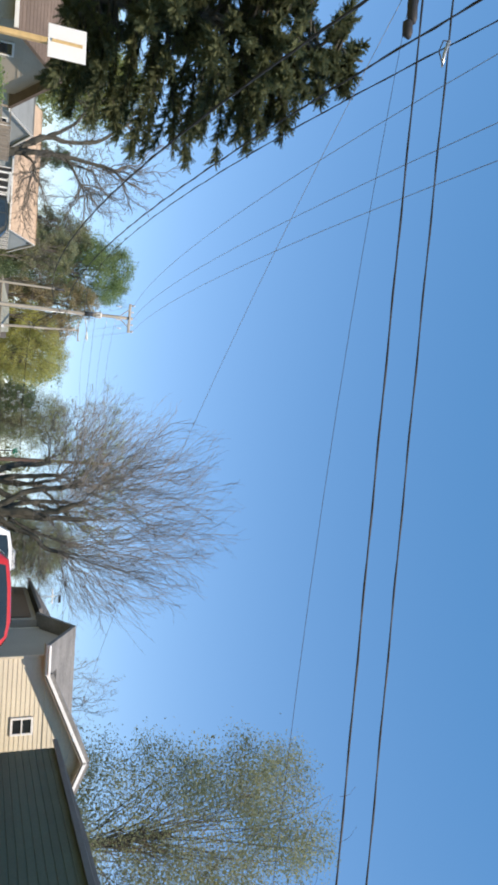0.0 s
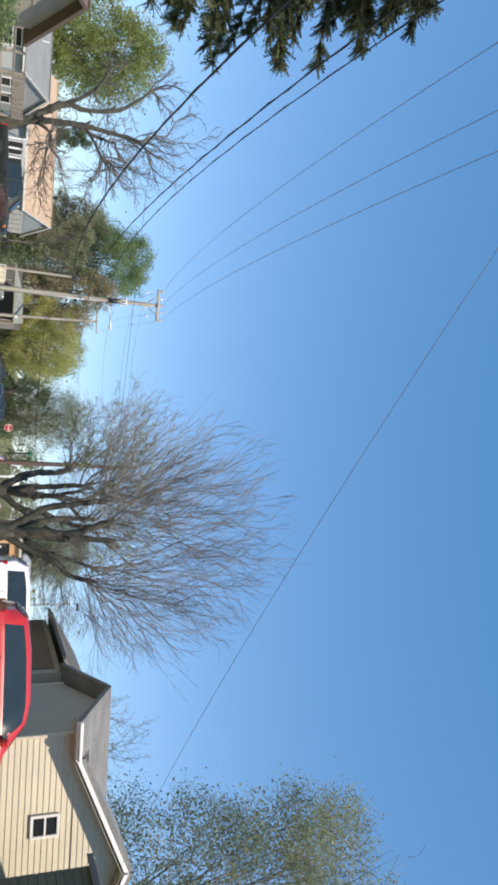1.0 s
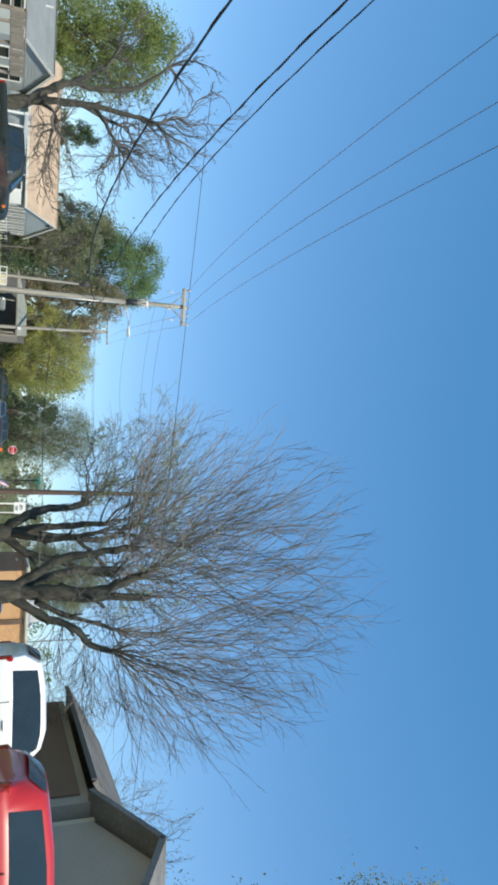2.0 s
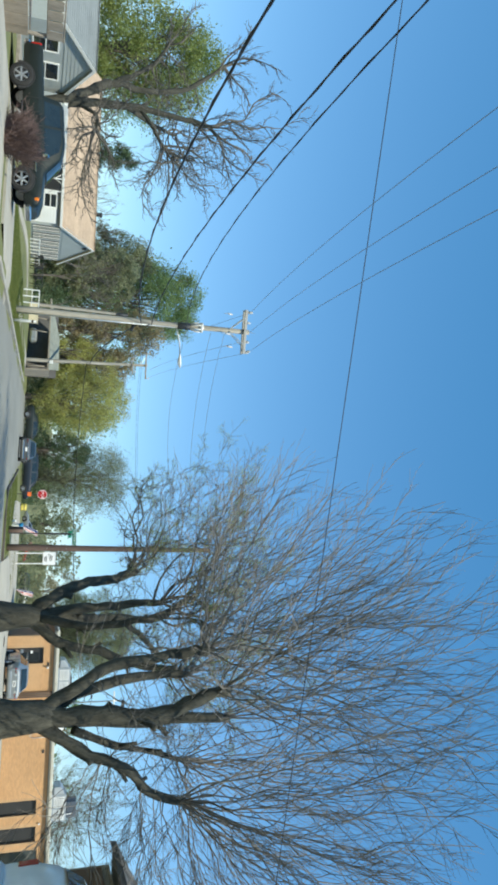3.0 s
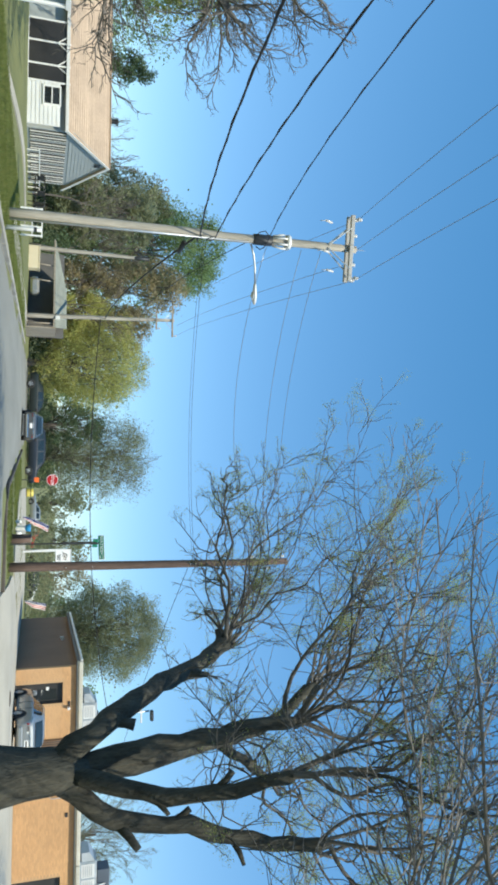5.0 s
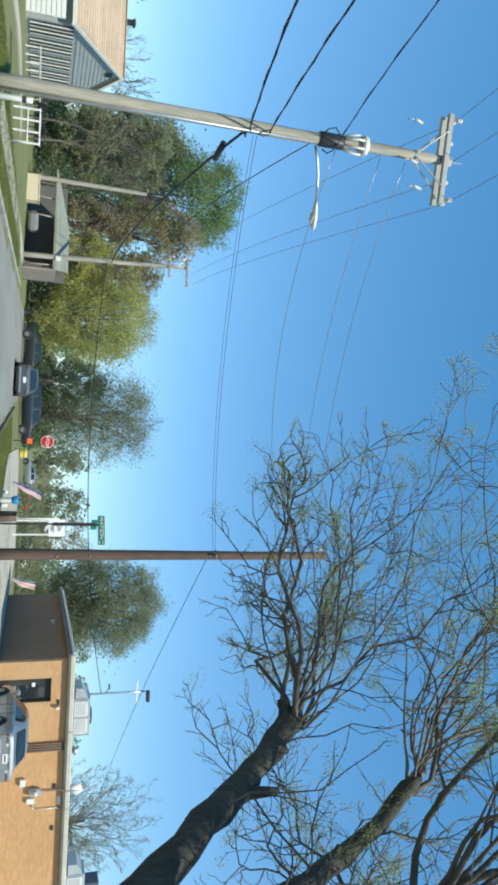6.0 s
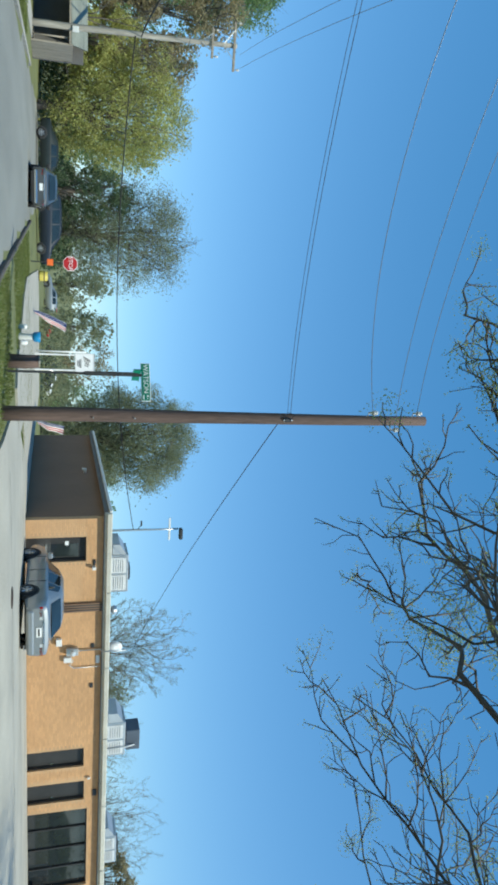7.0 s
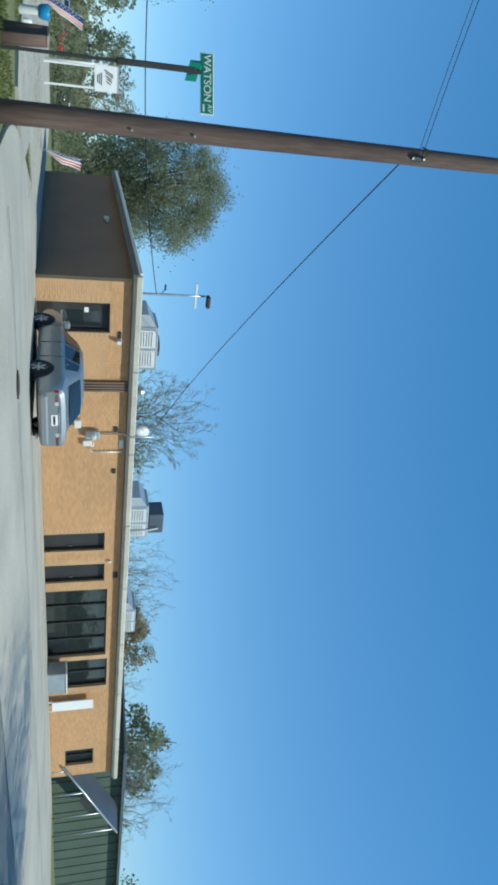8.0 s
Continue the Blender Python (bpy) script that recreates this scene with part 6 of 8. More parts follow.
roof_slope(wing, (14.4, 37.0, 3.56), (14.4, 29.4, 3.56), (8.9, 35.8, 4.5), (8.9, 29.4, 4.5), SHINGLE_GREY, 4)
part("hip_slope", Mesh().slab([(7.35, 37.0, 3.56), (8.9, 35.8, 4.5), (14.4, 37.0, 3.56)], 0.1), SHINGLE_GREY, wing)
part("eave_fascia", Mesh().box((7.33, 33.2, 3.5), (0.03, 7.6, 0.14), ch=0.006), FASCIA, wing, "dark eaves board")


def gable_house(name, label, at, yaw, length, width, base, eave, ridge, wall_mat, roof_mat, over=0.4, rows=16, end=None):
    """A plain gabled house: the ridge along its x axis, one gable end at x = 0, floor level at base. Returns (thing, gable wall, long wall)."""
    h = thing(name, Matrix.Translation(at) @ Matrix.Rotation(radians(yaw), 4, "Z"), label, "house")
    hw = width / 2
    sl = part("long_wall", Mesh().box((-length / 2, -hw + 0.1, (base + eave) / 2 - 0.15), (length, 0.2, eave - base + 0.3)), wall_mat, h)
    part("rear_wall", Mesh().box((-length / 2, hw - 0.1, (base + eave) / 2 - 0.15), (length, 0.2, eave - base + 0.3)), wall_mat, h)
    pent = [(-0.2, -hw + 0.2, base - 0.3), (-0.2, hw - 0.2, base - 0.3), (-0.2, hw - 0.2, eave), (-0.2, 0, ridge - 0.12), (-0.2, -hw + 0.2, eave)]
    ge = part("gable_wall", Mesh().prism(pent, (0, 0, 0), (0.2, 0, 0)), wall_mat, h)
    part("far_gable_wall", Mesh().prism([(p[0] - length + 0.2, p[1], p[2]) for p in pent], (0, 0, 0), (0.2, 0, 0)), wall_mat, h)
    k = (ridge - eave) / hw
    ez = eave - over * k
    end = over if end is None else end
    roof_slope(h, (-length - end, -hw - over, ez), (end, -hw - over, ez), (-length - end, 0, ridge), (end, 0, ridge), roof_mat, rows)
    roof_slope(h, (end, hw + over, ez), (-length - end, hw + over, ez), (end, 0, ridge), (-length - end, 0, ridge), roof_mat, 5)
    part("ridge_cap", Mesh().box((-length / 2, 0, ridge + 0.02), (length + 2 * end, 0.24, 0.04), ch=0.015), roof_mat, h)
    for s in (-1, 1):
        a, b = Vector((end, s * (hw + over), ez)), Vector((end, 0, ridge))
        part("rake_board", Mesh().prism([a + Vector((0.002, 0, -0.16)), a + Vector((0.002, 0, 0.01)), b + Vector((0.002, 0, 0.01)), b + Vector((0.002, 0, -0.16))], (0, 0, 0), (0.025, 0, 0)), TRIM if wall_mat is not SIDING_TAN else SHINGLE_BROWN, h)
    part("eave_fascia", Mesh().box((-length / 2, -hw - over - 0.015, ez - 0.05), (length + 2 * end, 0.03, 0.15), ch=0.006), TRIM, h, "white eaves fascia")
    return h, ge, sl


# tan-roofed house by the big bare tree
h1, ge, sl = gable_house("tan_roofed_house", "blue-grey bungalow with tan shingle roof and enclosed porch", (-18.85, 68.5, 0), 0, 12.5, 6.6, 0.15, 2.42, 4.52, SIDING_GREY, SHINGLE_TAN, rows=20, end=0.14)
boards(ge, (0.0, -3.4, 0), (0, 1, 0), (1, 0, 0), 6.8, 2.3, 4.3, 0.18, SIDING_GREY, taper=lambda z: (max(0.0, (z - 2.42) / 2.1 * 3.4), 6.8 - max(0.0, (z - 2.42) / 2.1 * 3.4)))
part("gable_vent", Mesh().box((0.03, 0.1, 3.85), (0.05, 0.36, 0.3), ch=0.01), DARK_STEEL, h1, "dark gable vent")
for k in range(5):
    yy = -2.62 + 1.31 * k
    w5 = part("porch_bay", Mesh().box((0.012, yy, 1.25), (0.03, 1.12, 1.75)), GLASS, ge, "dark screened porch bay")
    for q in range(4):
        part("mullion", Mesh().box((0.04, yy - 0.42 + 0.28 * q, 1.25), (0.05, 0.05, 1.75), ch=0.008), SIDING_GREY if q % 2 else TRIM, w5, "pale upright bar")
part("porch_rail", Mesh().box((0.75, 0.2, 0.85), (0.06, 5.6, 0.06), ch=0.01), WHITE, h1, "white porch rail")
for k in range(9):
    part("baluster", Mesh().box((0.75, -2.5 + 0.675 * k, 0.45), (0.05, 0.05, 0.8), ch=0.008), WHITE, h1)
gd = part("white_bay", Mesh().box((-1.08, -3.64, 1.0), (2.12, 0.05, 1.55)), WHITE, h1, "white lap-sided bay with a window")
for k in range(8):
    part("lap_board", Mesh().box((-1.08, -3.682, 0.32 + 0.195 * k), (2.12, 0.03, 0.165), ch=0.008), WHITE, gd)
house_window(sl, (-1.5, -3.70, 1.38), 0.85, 0.72, (0, -1, 0))
# flat dark panel paints the shade inside the open porch
sc_ = part("porch_screen", Mesh().box((-3.75, -3.62, 1.2), (3.1, 0.03, 2.0)), DOOR_DARK, h1, "dark panel standing for the open porch's shade")
for k, x in enumerate((-5.3, -4.2, -3.05, -2.2)):
    part("screen_post", Mesh().box((x, -3.66, 1.2), (0.08, 0.06, 2.05), ch=0.012), WHITE, sc_, "white post")
    for s_ in (-1, 1):
        if -5.2 < x < -2.3:
            part("bracket", Mesh().tube([(x, -3.66, 1.6), (x + 0.4 * s_, -3.66, 2.12)], 0.025, 6), WHITE, sc_, "slanting white bracket")
part("screen_sill", Mesh().box((-3.75, -3.66, 0.22), (3.1, 0.07, 0.08), ch=0.01), WHITE, sc_, "white sill")
part("chimney_pipe", Mesh().tube([(-2.6, 0.1, 4.4), (-2.6, 0.1, 4.85)], 0.14, 10).lathe([(0.2, 4.85), (0.2, 4.95), (0.0, 5.0)], c=(-2.6, 0.1, 0), seg=10), DARK_STEEL, h1, "dark roof vent")
# things before its porch
for k, (x, y) in enumerate(((-18.1, 69.0), (-17.9, 70.7), (-17.7, 72.4))):
    c = thing("porch_chair", (x, y, 0.2), "dark metal garden chair before the porch", "chair", "porch chairs")
    for k2 in (0.0, 0.6):
        part("chair_side", Mesh().tube([(0, k2, 0), (0, k2, 0.9), (0.1, k2, 0.95), (0.6, k2, 0.95), (0.65, k2, 0.85), (0.6, k2, 0.0)], 0.025, 6), DARK_STEEL, c, smooth=True)
    part("seat", Mesh().box((0.3, 0.3, 0.45), (0.55, 0.55, 0.05), ch=0.015), DARK_STEEL, c)
    part("backrest", Mesh().box((0.02, 0.3, 0.75), (0.05, 0.55, 0.4), ch=0.015), DARK_STEEL, c)
rl = thing("white_railing", (-12.9, 60.0, 0.2), "low white painted railing on the lawn", "railing")
for k in range(4):
    part("rail_post", Mesh().box((0.36 * k, 0.05 * k, 0.38), (0.06, 0.06, 0.9), ch=0.01), WHITE, rl)
part("top_rail", Mesh().box((0.54, 0.075, 0.83), (1.2, 0.06, 0.05), rz=8, ch=0.01), WHITE, rl)
part("mid_rail", Mesh().box((0.54, 0.075, 0.44), (1.2, 0.04, 0.04), rz=8, ch=0.01), WHITE, rl)
bo = thing("bollard", (-8.35, 49.3, 0.1), "short white plastic bollard beside the utility pole", "bollard")
part("bollard_body", Mesh().lathe([(0.055, -0.1), (0.055, 0.86), (0.05, 0.9), (0.0, 0.92)], seg=12), WHITE, bo, smooth=True)
part("bollard_band", Mesh().lathe([(0.058, 0.72), (0.058, 0.80)], seg=12), DARK_STEEL, bo)

# grey-roofed house beyond the pickup
h2, ge2, sl2 = gable_house("grey_house", "low grey house with pale grey shingle roof", (-22.1, 52.6, 0), 0, 11, 5.6, -0.55, 1.72, 3.15, SIDING_GREY, SHINGLE_BLUE, rows=16, end=0.16)
boards(ge2, (0.0, -2.6, 0), (0, 1, 0), (1, 0, 0), 5.2, 1.6, 3.1, 0.18, SIDING_GREY, taper=lambda z: (max(0.0, (z - 1.75) / 1.5 * 2.6), 5.2 - max(0.0, (z - 1.75) / 1.5 * 2.6)))
house_window(ge2, (0.0, -1.2, 0.75), 1.0, 1.1, (1, 0, 0), bars=1)
house_window(ge2, (0.0, 0.9, 0.75), 1.3, 1.2, (1, 0, 0), bars=1)
for x in (-2, -5):
    house_window(sl2, (x, -2.8, 0.75), 1.1, 1.0, (0, -1, 0))
for x, y in ((-3.0, -1.2), (-5.2, -1.6)):
    part("roof_pipe", Mesh().tube([(x, y, 2.3), (x, y, 2.95)], 0.05, 8), TRIM, h2, "white roof pipe")
# porch roof, posts and rail before it
pr = thing("porch", (-18.5, 50.2, -0.5), "open timber porch with white posts and a low roof", "porch")
part("porch_floor", Mesh().box((0, 0, 0.25), (3.2, 5.6, 0.14), ch=0.01), WOOD_GREY, pr)
part("porch_beam", Mesh().box((1.5, 0, 2.2), (0.12, 5.6, 0.16), ch=0.01), WHITE, pr, "white beam")
for k in range(5):
    part("porch_post", Mesh().box((1.5, -2.7 + 1.35 * k, 1.22), (0.10, 0.10, 1.85), ch=0.01), WHITE, pr, "white post")
for k in range(22):
    part("baluster", Mesh().box((1.5, -2.6 + 0.245 * k, 0.72), (0.04, 0.04, 0.75)), WHITE, pr)
part("handrail", Mesh().box((1.5, 0, 1.12), (0.07, 5.5, 0.05), ch=0.01), WHITE, pr, "white handrail")

# timber deck behind the pickup
dk = thing("timber_deck", (-15.9, 38.2, -0.4), "weathered grey timber deck with stairs and rails", "deck")
for k in range(10):
    part("deck_plank", Mesh().box((-1.0 + 0.2 * k, 0, 0.82), (0.185, 4.2, 0.04), ch=0.006), WOOD_GREY, dk)
for x in (-1.0, 1.0):
    for y in (-2.0, 0.0, 2.0):
        part("deck_post", Mesh().box((x, y, 0.9), (0.1, 0.1, 1.9), ch=0.01), WOOD_GREY, dk)
for x in (-1.0, 1.0):
    part("deck_rail", Mesh().box((x, 0, 1.82), (0.12, 4.2, 0.05), ch=0.01), WOOD_GREY, dk)
    part("deck_rail", Mesh().box((x, 0, 1.35), (0.05, 4.1, 0.09), ch=0.01), WOOD_GREY, dk)
for k in range(9):
    part("skirt_board", Mesh().box((1.07, -1.85 + 0.46 * k, 0.36), (0.03, 0.44, 0.84), ch=0.006), WOOD_GREY, dk)
    part("screen_board", Mesh().box((1.07, -1.85 + 0.46 * k, 1.55), (0.025, 0.40, 0.46), ch=0.006), WOOD_GREY, dk)
for k in range(4):
    part("deck_step", Mesh().box((1.25 + 0.27 * k, -1.4, 0.70 - 0.18 * k), (0.3, 1.1, 0.05), ch=0.008), WOOD_GREY, dk)

# brown-roofed house near the start
h3, ge3, sl3 = gable_house("brown_roofed_house", "tan house with a brown shingle gable roof", (-14.7, 29.6, 0), 4, 9, 6.4, -0.5, 1.6, 3.25, SIDING_TAN, SHINGLE_BROWN, over=0.45, rows=14)
house_window(ge3, (0.0, -1.0, 0.85), 1.0, 0.8, (1, 0, 0), bars=0)
boards(ge3, (0.0, -3.0, 0), (0, 1, 0), (1, 0, 0), 6.0, 1.5, 3.1, 0.18, SIDING_TAN, taper=lambda z: (max(0.0, (z - 1.6) / 1.65 * 3.0), 6.0 - max(0.0, (z - 1.6) / 1.65 * 3.0)))

# open carport by the far lawn
cp = thing("carport", (-13.4, 81.6, 0.25), "open carport with grey hipped roof over parked clutter", "carport")
roof_slope(cp, (-4.9, -1.6, 1.72), (1.2, -1.6, 1.78), (-2.2, 1.6, 2.62), (0.6, 1.6, 2.66), SHINGLE_MOSS, 10)
part("carport_fascia", Mesh().box((-1.85, -1.63, 1.70), (6.1, 0.04, 0.09), ch=0.006), WOOD_GREY, cp, "grey roof edge")
for x in (-4.6, -3.3, -2.2, 0.9):
    part("carport_post", Mesh().tube([(x, -1.4, -0.2), (x + (0.2 if x < 0 else 0), -1.45, 1.72)], 0.045, 8), WOOD_GREY, cp, "grey post", True)
part("back_wall", Mesh().box((-1.8, 1.7, 1.1), (6.2, 0.1, 2.7)), FASCIA, cp, "dark rear wall")
part("end_wall", Mesh().box((1.2, 0.1, 0.85), (0.08, 3.2, 2.0)), WOOD_GREY, cp, "grey boarded end wall")
ck = thing("storage_crate", (-16.7, 79.3, 0.2), "cream painted storage box on the lawn", "box")
part("crate_body", Mesh().box((0, 0, 0.34), (1.55, 0.7, 0.72), ch=0.02), CREAM, ck)
part("crate_lid", Mesh().box((0, 0, 0.73), (1.62, 0.76, 0.06), ch=0.015), CREAM, ck)
mw = thing("covered_mower", (-15.2, 80.9, 0.2), "pale covered garden machine under the carport", "mower")
part("cover", Mesh().box((0, 0, 0.45), (1.2, 0.9, 0.6), ch=0.16), GALV, mw)
part("handle_bar", Mesh().tube([(-0.5, 0, 0.6), (-0.8, 0, 0.95)], 0.03, 6), DARK_STEEL, mw)
tb = thing("planter_tub", (0.46, 64.3, 0.12), "bright blue plastic tub on a pale stand", "tub")
part("stand", Mesh().lathe([(0.08, 0.0), (0.11, 0.05), (0.09, 0.40), (0.11, 0.45)], seg=12), WHITE, tb, "pale stand", True)
part("tub", Mesh().lathe([(0.11, 0.45), (0.15, 0.49), (0.175, 0.68), (0.16, 0.69), (0.13, 0.53), (0.0, 0.51)], seg=16), BLUE_TUB, tb, smooth=True)
for k, (x, y) in enumerate(((0.2, 64.9), (0.75, 65.2))):
    w2 = thing("white_marker", (x, y, 0.12), "low white round marker beside the path", "marker", "white markers")
    part("marker_body", Mesh().lathe([(0.075, -0.05), (0.08, 0.18), (0.065, 0.25), (0.0, 0.28)], seg=12), WHITE, w2, smooth=True)

# far buildings up the street
def far_house(x, y, yaw, L, W, wm, rm, lab):
    h, a, b = gable_house("far_house", lab, (x, y, 0.1), yaw, L, W, 0.0, 2.6, 4.4, wm, rm, rows=6)
    for k in (-1, 1):
        house_window(a, (0.0, k * W * 0.22, 1.5), 0.9, 1.1, (1, 0, 0))
    for k in range(3):
        house_window(b, (-L * (0.2 + 0.3 * k), -W / 2, 1.5), 0.9, 1.1, (0, -1, 0))


far_house(26, 135, -90, 10, 7, SIDING_GREY, SHINGLE_BROWN, "grey house behind the bare trees")
far_house(42, 92, -95, 10, 8, WHITE, SHINGLE_GREY, "white house beyond the brick building")

# ---- trees ----
def bend(p, d, length, n, wob, rnd, up=0.0):
    """A crooked line from p along d; returns points and the last way."""
    pts = [Vector(p)]
    d = Vector(d).normalized()
    for _ in range(n):
        d = (d + Vector((rnd.gauss(0, wob), rnd.gauss(0, wob), rnd.gauss(0, wob) + up))).normalized()
        pts.append(pts[-1] + d * (length / n))
    return pts, d


def radii(r0, r1, n):
    return [r0 + (r1 - r0) * (i / n) ** 0.8 for i in range(n + 1)]


def any_side(d, rnd, spread):
    """A way that leaves d by about spread radians."""
    o = d.orthogonal().normalized()
    o.rotate(Matrix.Rotation(rnd.uniform(0, 6.283), 3, d))
    return (d * math.cos(spread) + o * math.sin(spread)).normalized()


def leaf(m, p, size, rnd, long=1.6):
    a = Vector((rnd.gauss(0, 1), rnd.gauss(0, 1), rnd.gauss(0, 0.7)))
    a = a.normalized() if a.length > 0.01 else Vector((1, 0, 0))
    b = a.orthogonal().normalized()
    b.rotate(Matrix.Rotation(rnd.uniform(0, 6.283), 3, a))
    c = a.cross(b) * (size * 0.18)
    s = size * rnd.uniform(0.7, 1.25)
    k = len(m.v)
    q = Vector(p)
    m.v += [tuple(q - a * s * long * 0.5), tuple(q + b * s * 0.5 + c), tuple(q + a * s * long * 0.5), tuple(q - b * s * 0.5 + c)]
    m.f += [(k, k + 1, k + 2, k + 3)]


def puff(rnd, r):
    """A place in a round clump, denser towards its rim."""
    d = Vector((rnd.gauss(0, 1), rnd.gauss(0, 1), rnd.gauss(0, 0.85)))
    return d * (r * rnd.random() ** 0.45 / max(d.length, 0.05))


def limb(m, pts, r0, r1, rnd, seg=10, knob=True):
    """A thick crooked limb through pts; subdivided, ending in a swollen cut."""
    P = [Vector(p) for p in pts]
    out = []
    for i in range(len(P) - 1):
        a = P[max(i - 1, 0)]
        b, c = P[i], P[i + 1]
        d = P[min(i + 2, len(P) - 1)]
        for k in range(4):
            t = k / 4
            out.append(0.5 * ((2 * b) + (c - a) * t + (2 * a - 5 * b + 4 * c - d) * t * t + (3 * b - a - 3 * c + d) * t ** 3))
    out.append(P[-1])
    n = len(out) - 1
    rr = [(r0 + (r1 - r0) * (i / n)) * rnd.uniform(0.86, 1.16) for i in range(n + 1)]
    for i in range(2, n):
        out[i] += Vector((rnd.gauss(0, 1), rnd.gauss(0, 1), rnd.gauss(0, 1))) * (rr[i] * 0.16)
    if knob:
        rr[-1] = r1 * 0.55
        rr[-2] = r1 * 1.2
    m.tube(out, rr, seg)
    # short stubs of branches cut back long ago
    for i in range(4, n - 3, 3):
        w = any_side((out[i] - out[i - 1]).normalized(), rnd, rnd.uniform(0.6, 1.1))
        w.z += 0.25
        q = out[i] + w.normalized() * (rr[i] + rnd.uniform(0.12, 0.42))
        m.tube([out[i], out[i].lerp(q, 0.6) + Vector((0, 0, 0.02)), q], [rr[i] * 0.55, rr[i] * 0.42, rr[i] * rnd.uniform(0.25, 0.5)], 7)
    return out[-1], (out[-1] - out[-3]).normalized()


def whip(m, p, q, r0, rnd, level=0):
    """A long shoot from p to q that bows upwards, forks into slimmer shoots and ends in fine twigs."""
    p, q = Vector(p), Vector(q)
    L = (q - p).length
    n = (8, 5, 3)[level]
    mid = p.lerp(q, 0.5) + Vector((rnd.gauss(0, .05), rnd.gauss(0, .05), -0.07 + rnd.gauss(0, .03))) * L
    o1 = (q - p).orthogonal().normalized()
    o2 = (q - p).normalized().cross(o1)
    ph, am = rnd.uniform(0, 6.28), L * rnd.uniform(0.012, 0.036)
    pts = []
    for i in range(n + 1):
        u = i / n
        w = math.sin(u * 9 + ph) * am * u
        kink = Vector((rnd.gauss(0, 1), rnd.gauss(0, 1), rnd.gauss(0, 1))) * (L * 0.014 * (0 < i))
        pts.append(p * (1 - u) ** 2 + mid * (2 * u * (1 - u)) + q * u * u + o1 * w + o2 * (w * math.cos(ph)) + kink)
    m.tube(pts, radii(r0, (0.008, 0.0045, 0.0035)[level], n), (5, 3, 3)[level], caps=False)
    if level == 2:
        return
    for k in range((7, 6)[level]):
        u = (0.22 + 0.72 * (k + rnd.random()) / (7, 6)[level]) * n
        i = min(n - 1, int(u))
        at = pts[i].lerp(pts[i + 1], u - i)
        d = (pts[i + 1] - pts[i]).normalized()
        w = any_side(d, rnd, rnd.uniform(0.2, 0.72))
        w.z += 0.05
        left = L * (1 - u / n)
        l2 = (left * rnd.uniform(0.7, 1.0) + 0.35) if level == 0 else rnd.uniform(0.35, 0.95)
        whip(m, at, at + w.normalized() * l2, (0.011, 0.0058)[level], rnd, level + 1)


def bough(m, p, q, r0, rnd, ends, level=0, kids=7, sides=(7, 4, 3)):
    """A crooked branch from p to q with side branches and twigs."""
    p, q = Vector(p), Vector(q)
    L = (q - p).length
    d = (q - p).normalized()
    n = 12 if level == 0 else (5 if level == 1 else 3)
    o1 = d.orthogonal().normalized()
    o2 = d.cross(o1)
    waves = [(rnd.gauss(0, a), rnd.gauss(0, a), k) for a, k in ((0.075, 1), (0.035, 2), (0.02, 3.3), (0.010, 6.1))]
    pts = [p]
    for i in range(1, n + 1):
        u = i / n
        w1 = sum(a * math.sin(k * 3.14 * u) for a, b, k in waves) * L
        w2 = sum(b * math.sin(k * 3.14 * u) for a, b, k in waves) * L
        pts.append(p + d * (L * u) + o1 * w1 + o2 * w2)
    m.tube(pts, radii(r0, max(0.0046, r0 * 0.2), n), sides[level], caps=False)
    ends.append(pts[-1])
    if level == 2:
        ends.append(pts[-2])
        return
    for k in range(kids):
        u = (0.18 + 0.80 * (k + rnd.random()) / kids) * n
        i = min(n - 1, int(u))
        at = pts[i].lerp(pts[i + 1], u - i)
        w = any_side((pts[i + 1] - pts[i]).normalized(), rnd, rnd.uniform(0.4, 0.95))
        w.z += 0.12
        l2 = L * rnd.uniform(0.16, 0.42) * (1.15 - 0.5 * u / n)
        bough(m, at, at + w.normalized() * l2, max(0.0055, r0 * (0.42 if level == 0 else 0.55)), rnd, ends, level + 1, 6 if level == 0 else 0, sides)


# first pollard (own coordinates from its foot)
A0 = Vector((3.9, 35.5, 0.45))
la = [([(0, 0, 1.0), (-0.45, 0.1, 1.75), (-0.95, 0.2, 2.7), (-1.15, 0.2, 4.0), (-1.25, 0.2, 5.1)], 0.20, 0.12),
      ([(0, 0, 1.2), (0.0, -0.15, 2.4), (0.05, -0.25, 3.6), (-0.25, -0.35, 4.6), (-0.5, -0.4, 5.3)], 0.25, 0.14),
      ([(0.05, 0, 1.1), (0.25, 0.25, 2.5), (0.35, 0.45, 4.1), (0.42, 0.55, 5.6)], 0.21, 0.12),
      ([(0.1, 0, 1.0), (0.72, -0.1, 2.0), (1.1, -0.35, 3.0), (1.7, -0.3, 3.6), (1.95, -0.4, 4.5)], 0.19, 0.09),
      ([(0, 0.1, 1.2), (-0.3, 0.9, 2.3), (-0.4, 1.5, 3.6), (-0.35, 1.8, 4.9)], 0.17, 0.10),
      ([(0.35, 0.0, 1.9), (0.95, 0.7, 2.9), (1.35, 1.3, 3.9), (1.75, 1.5, 4.9)], 0.12, 0.06)]


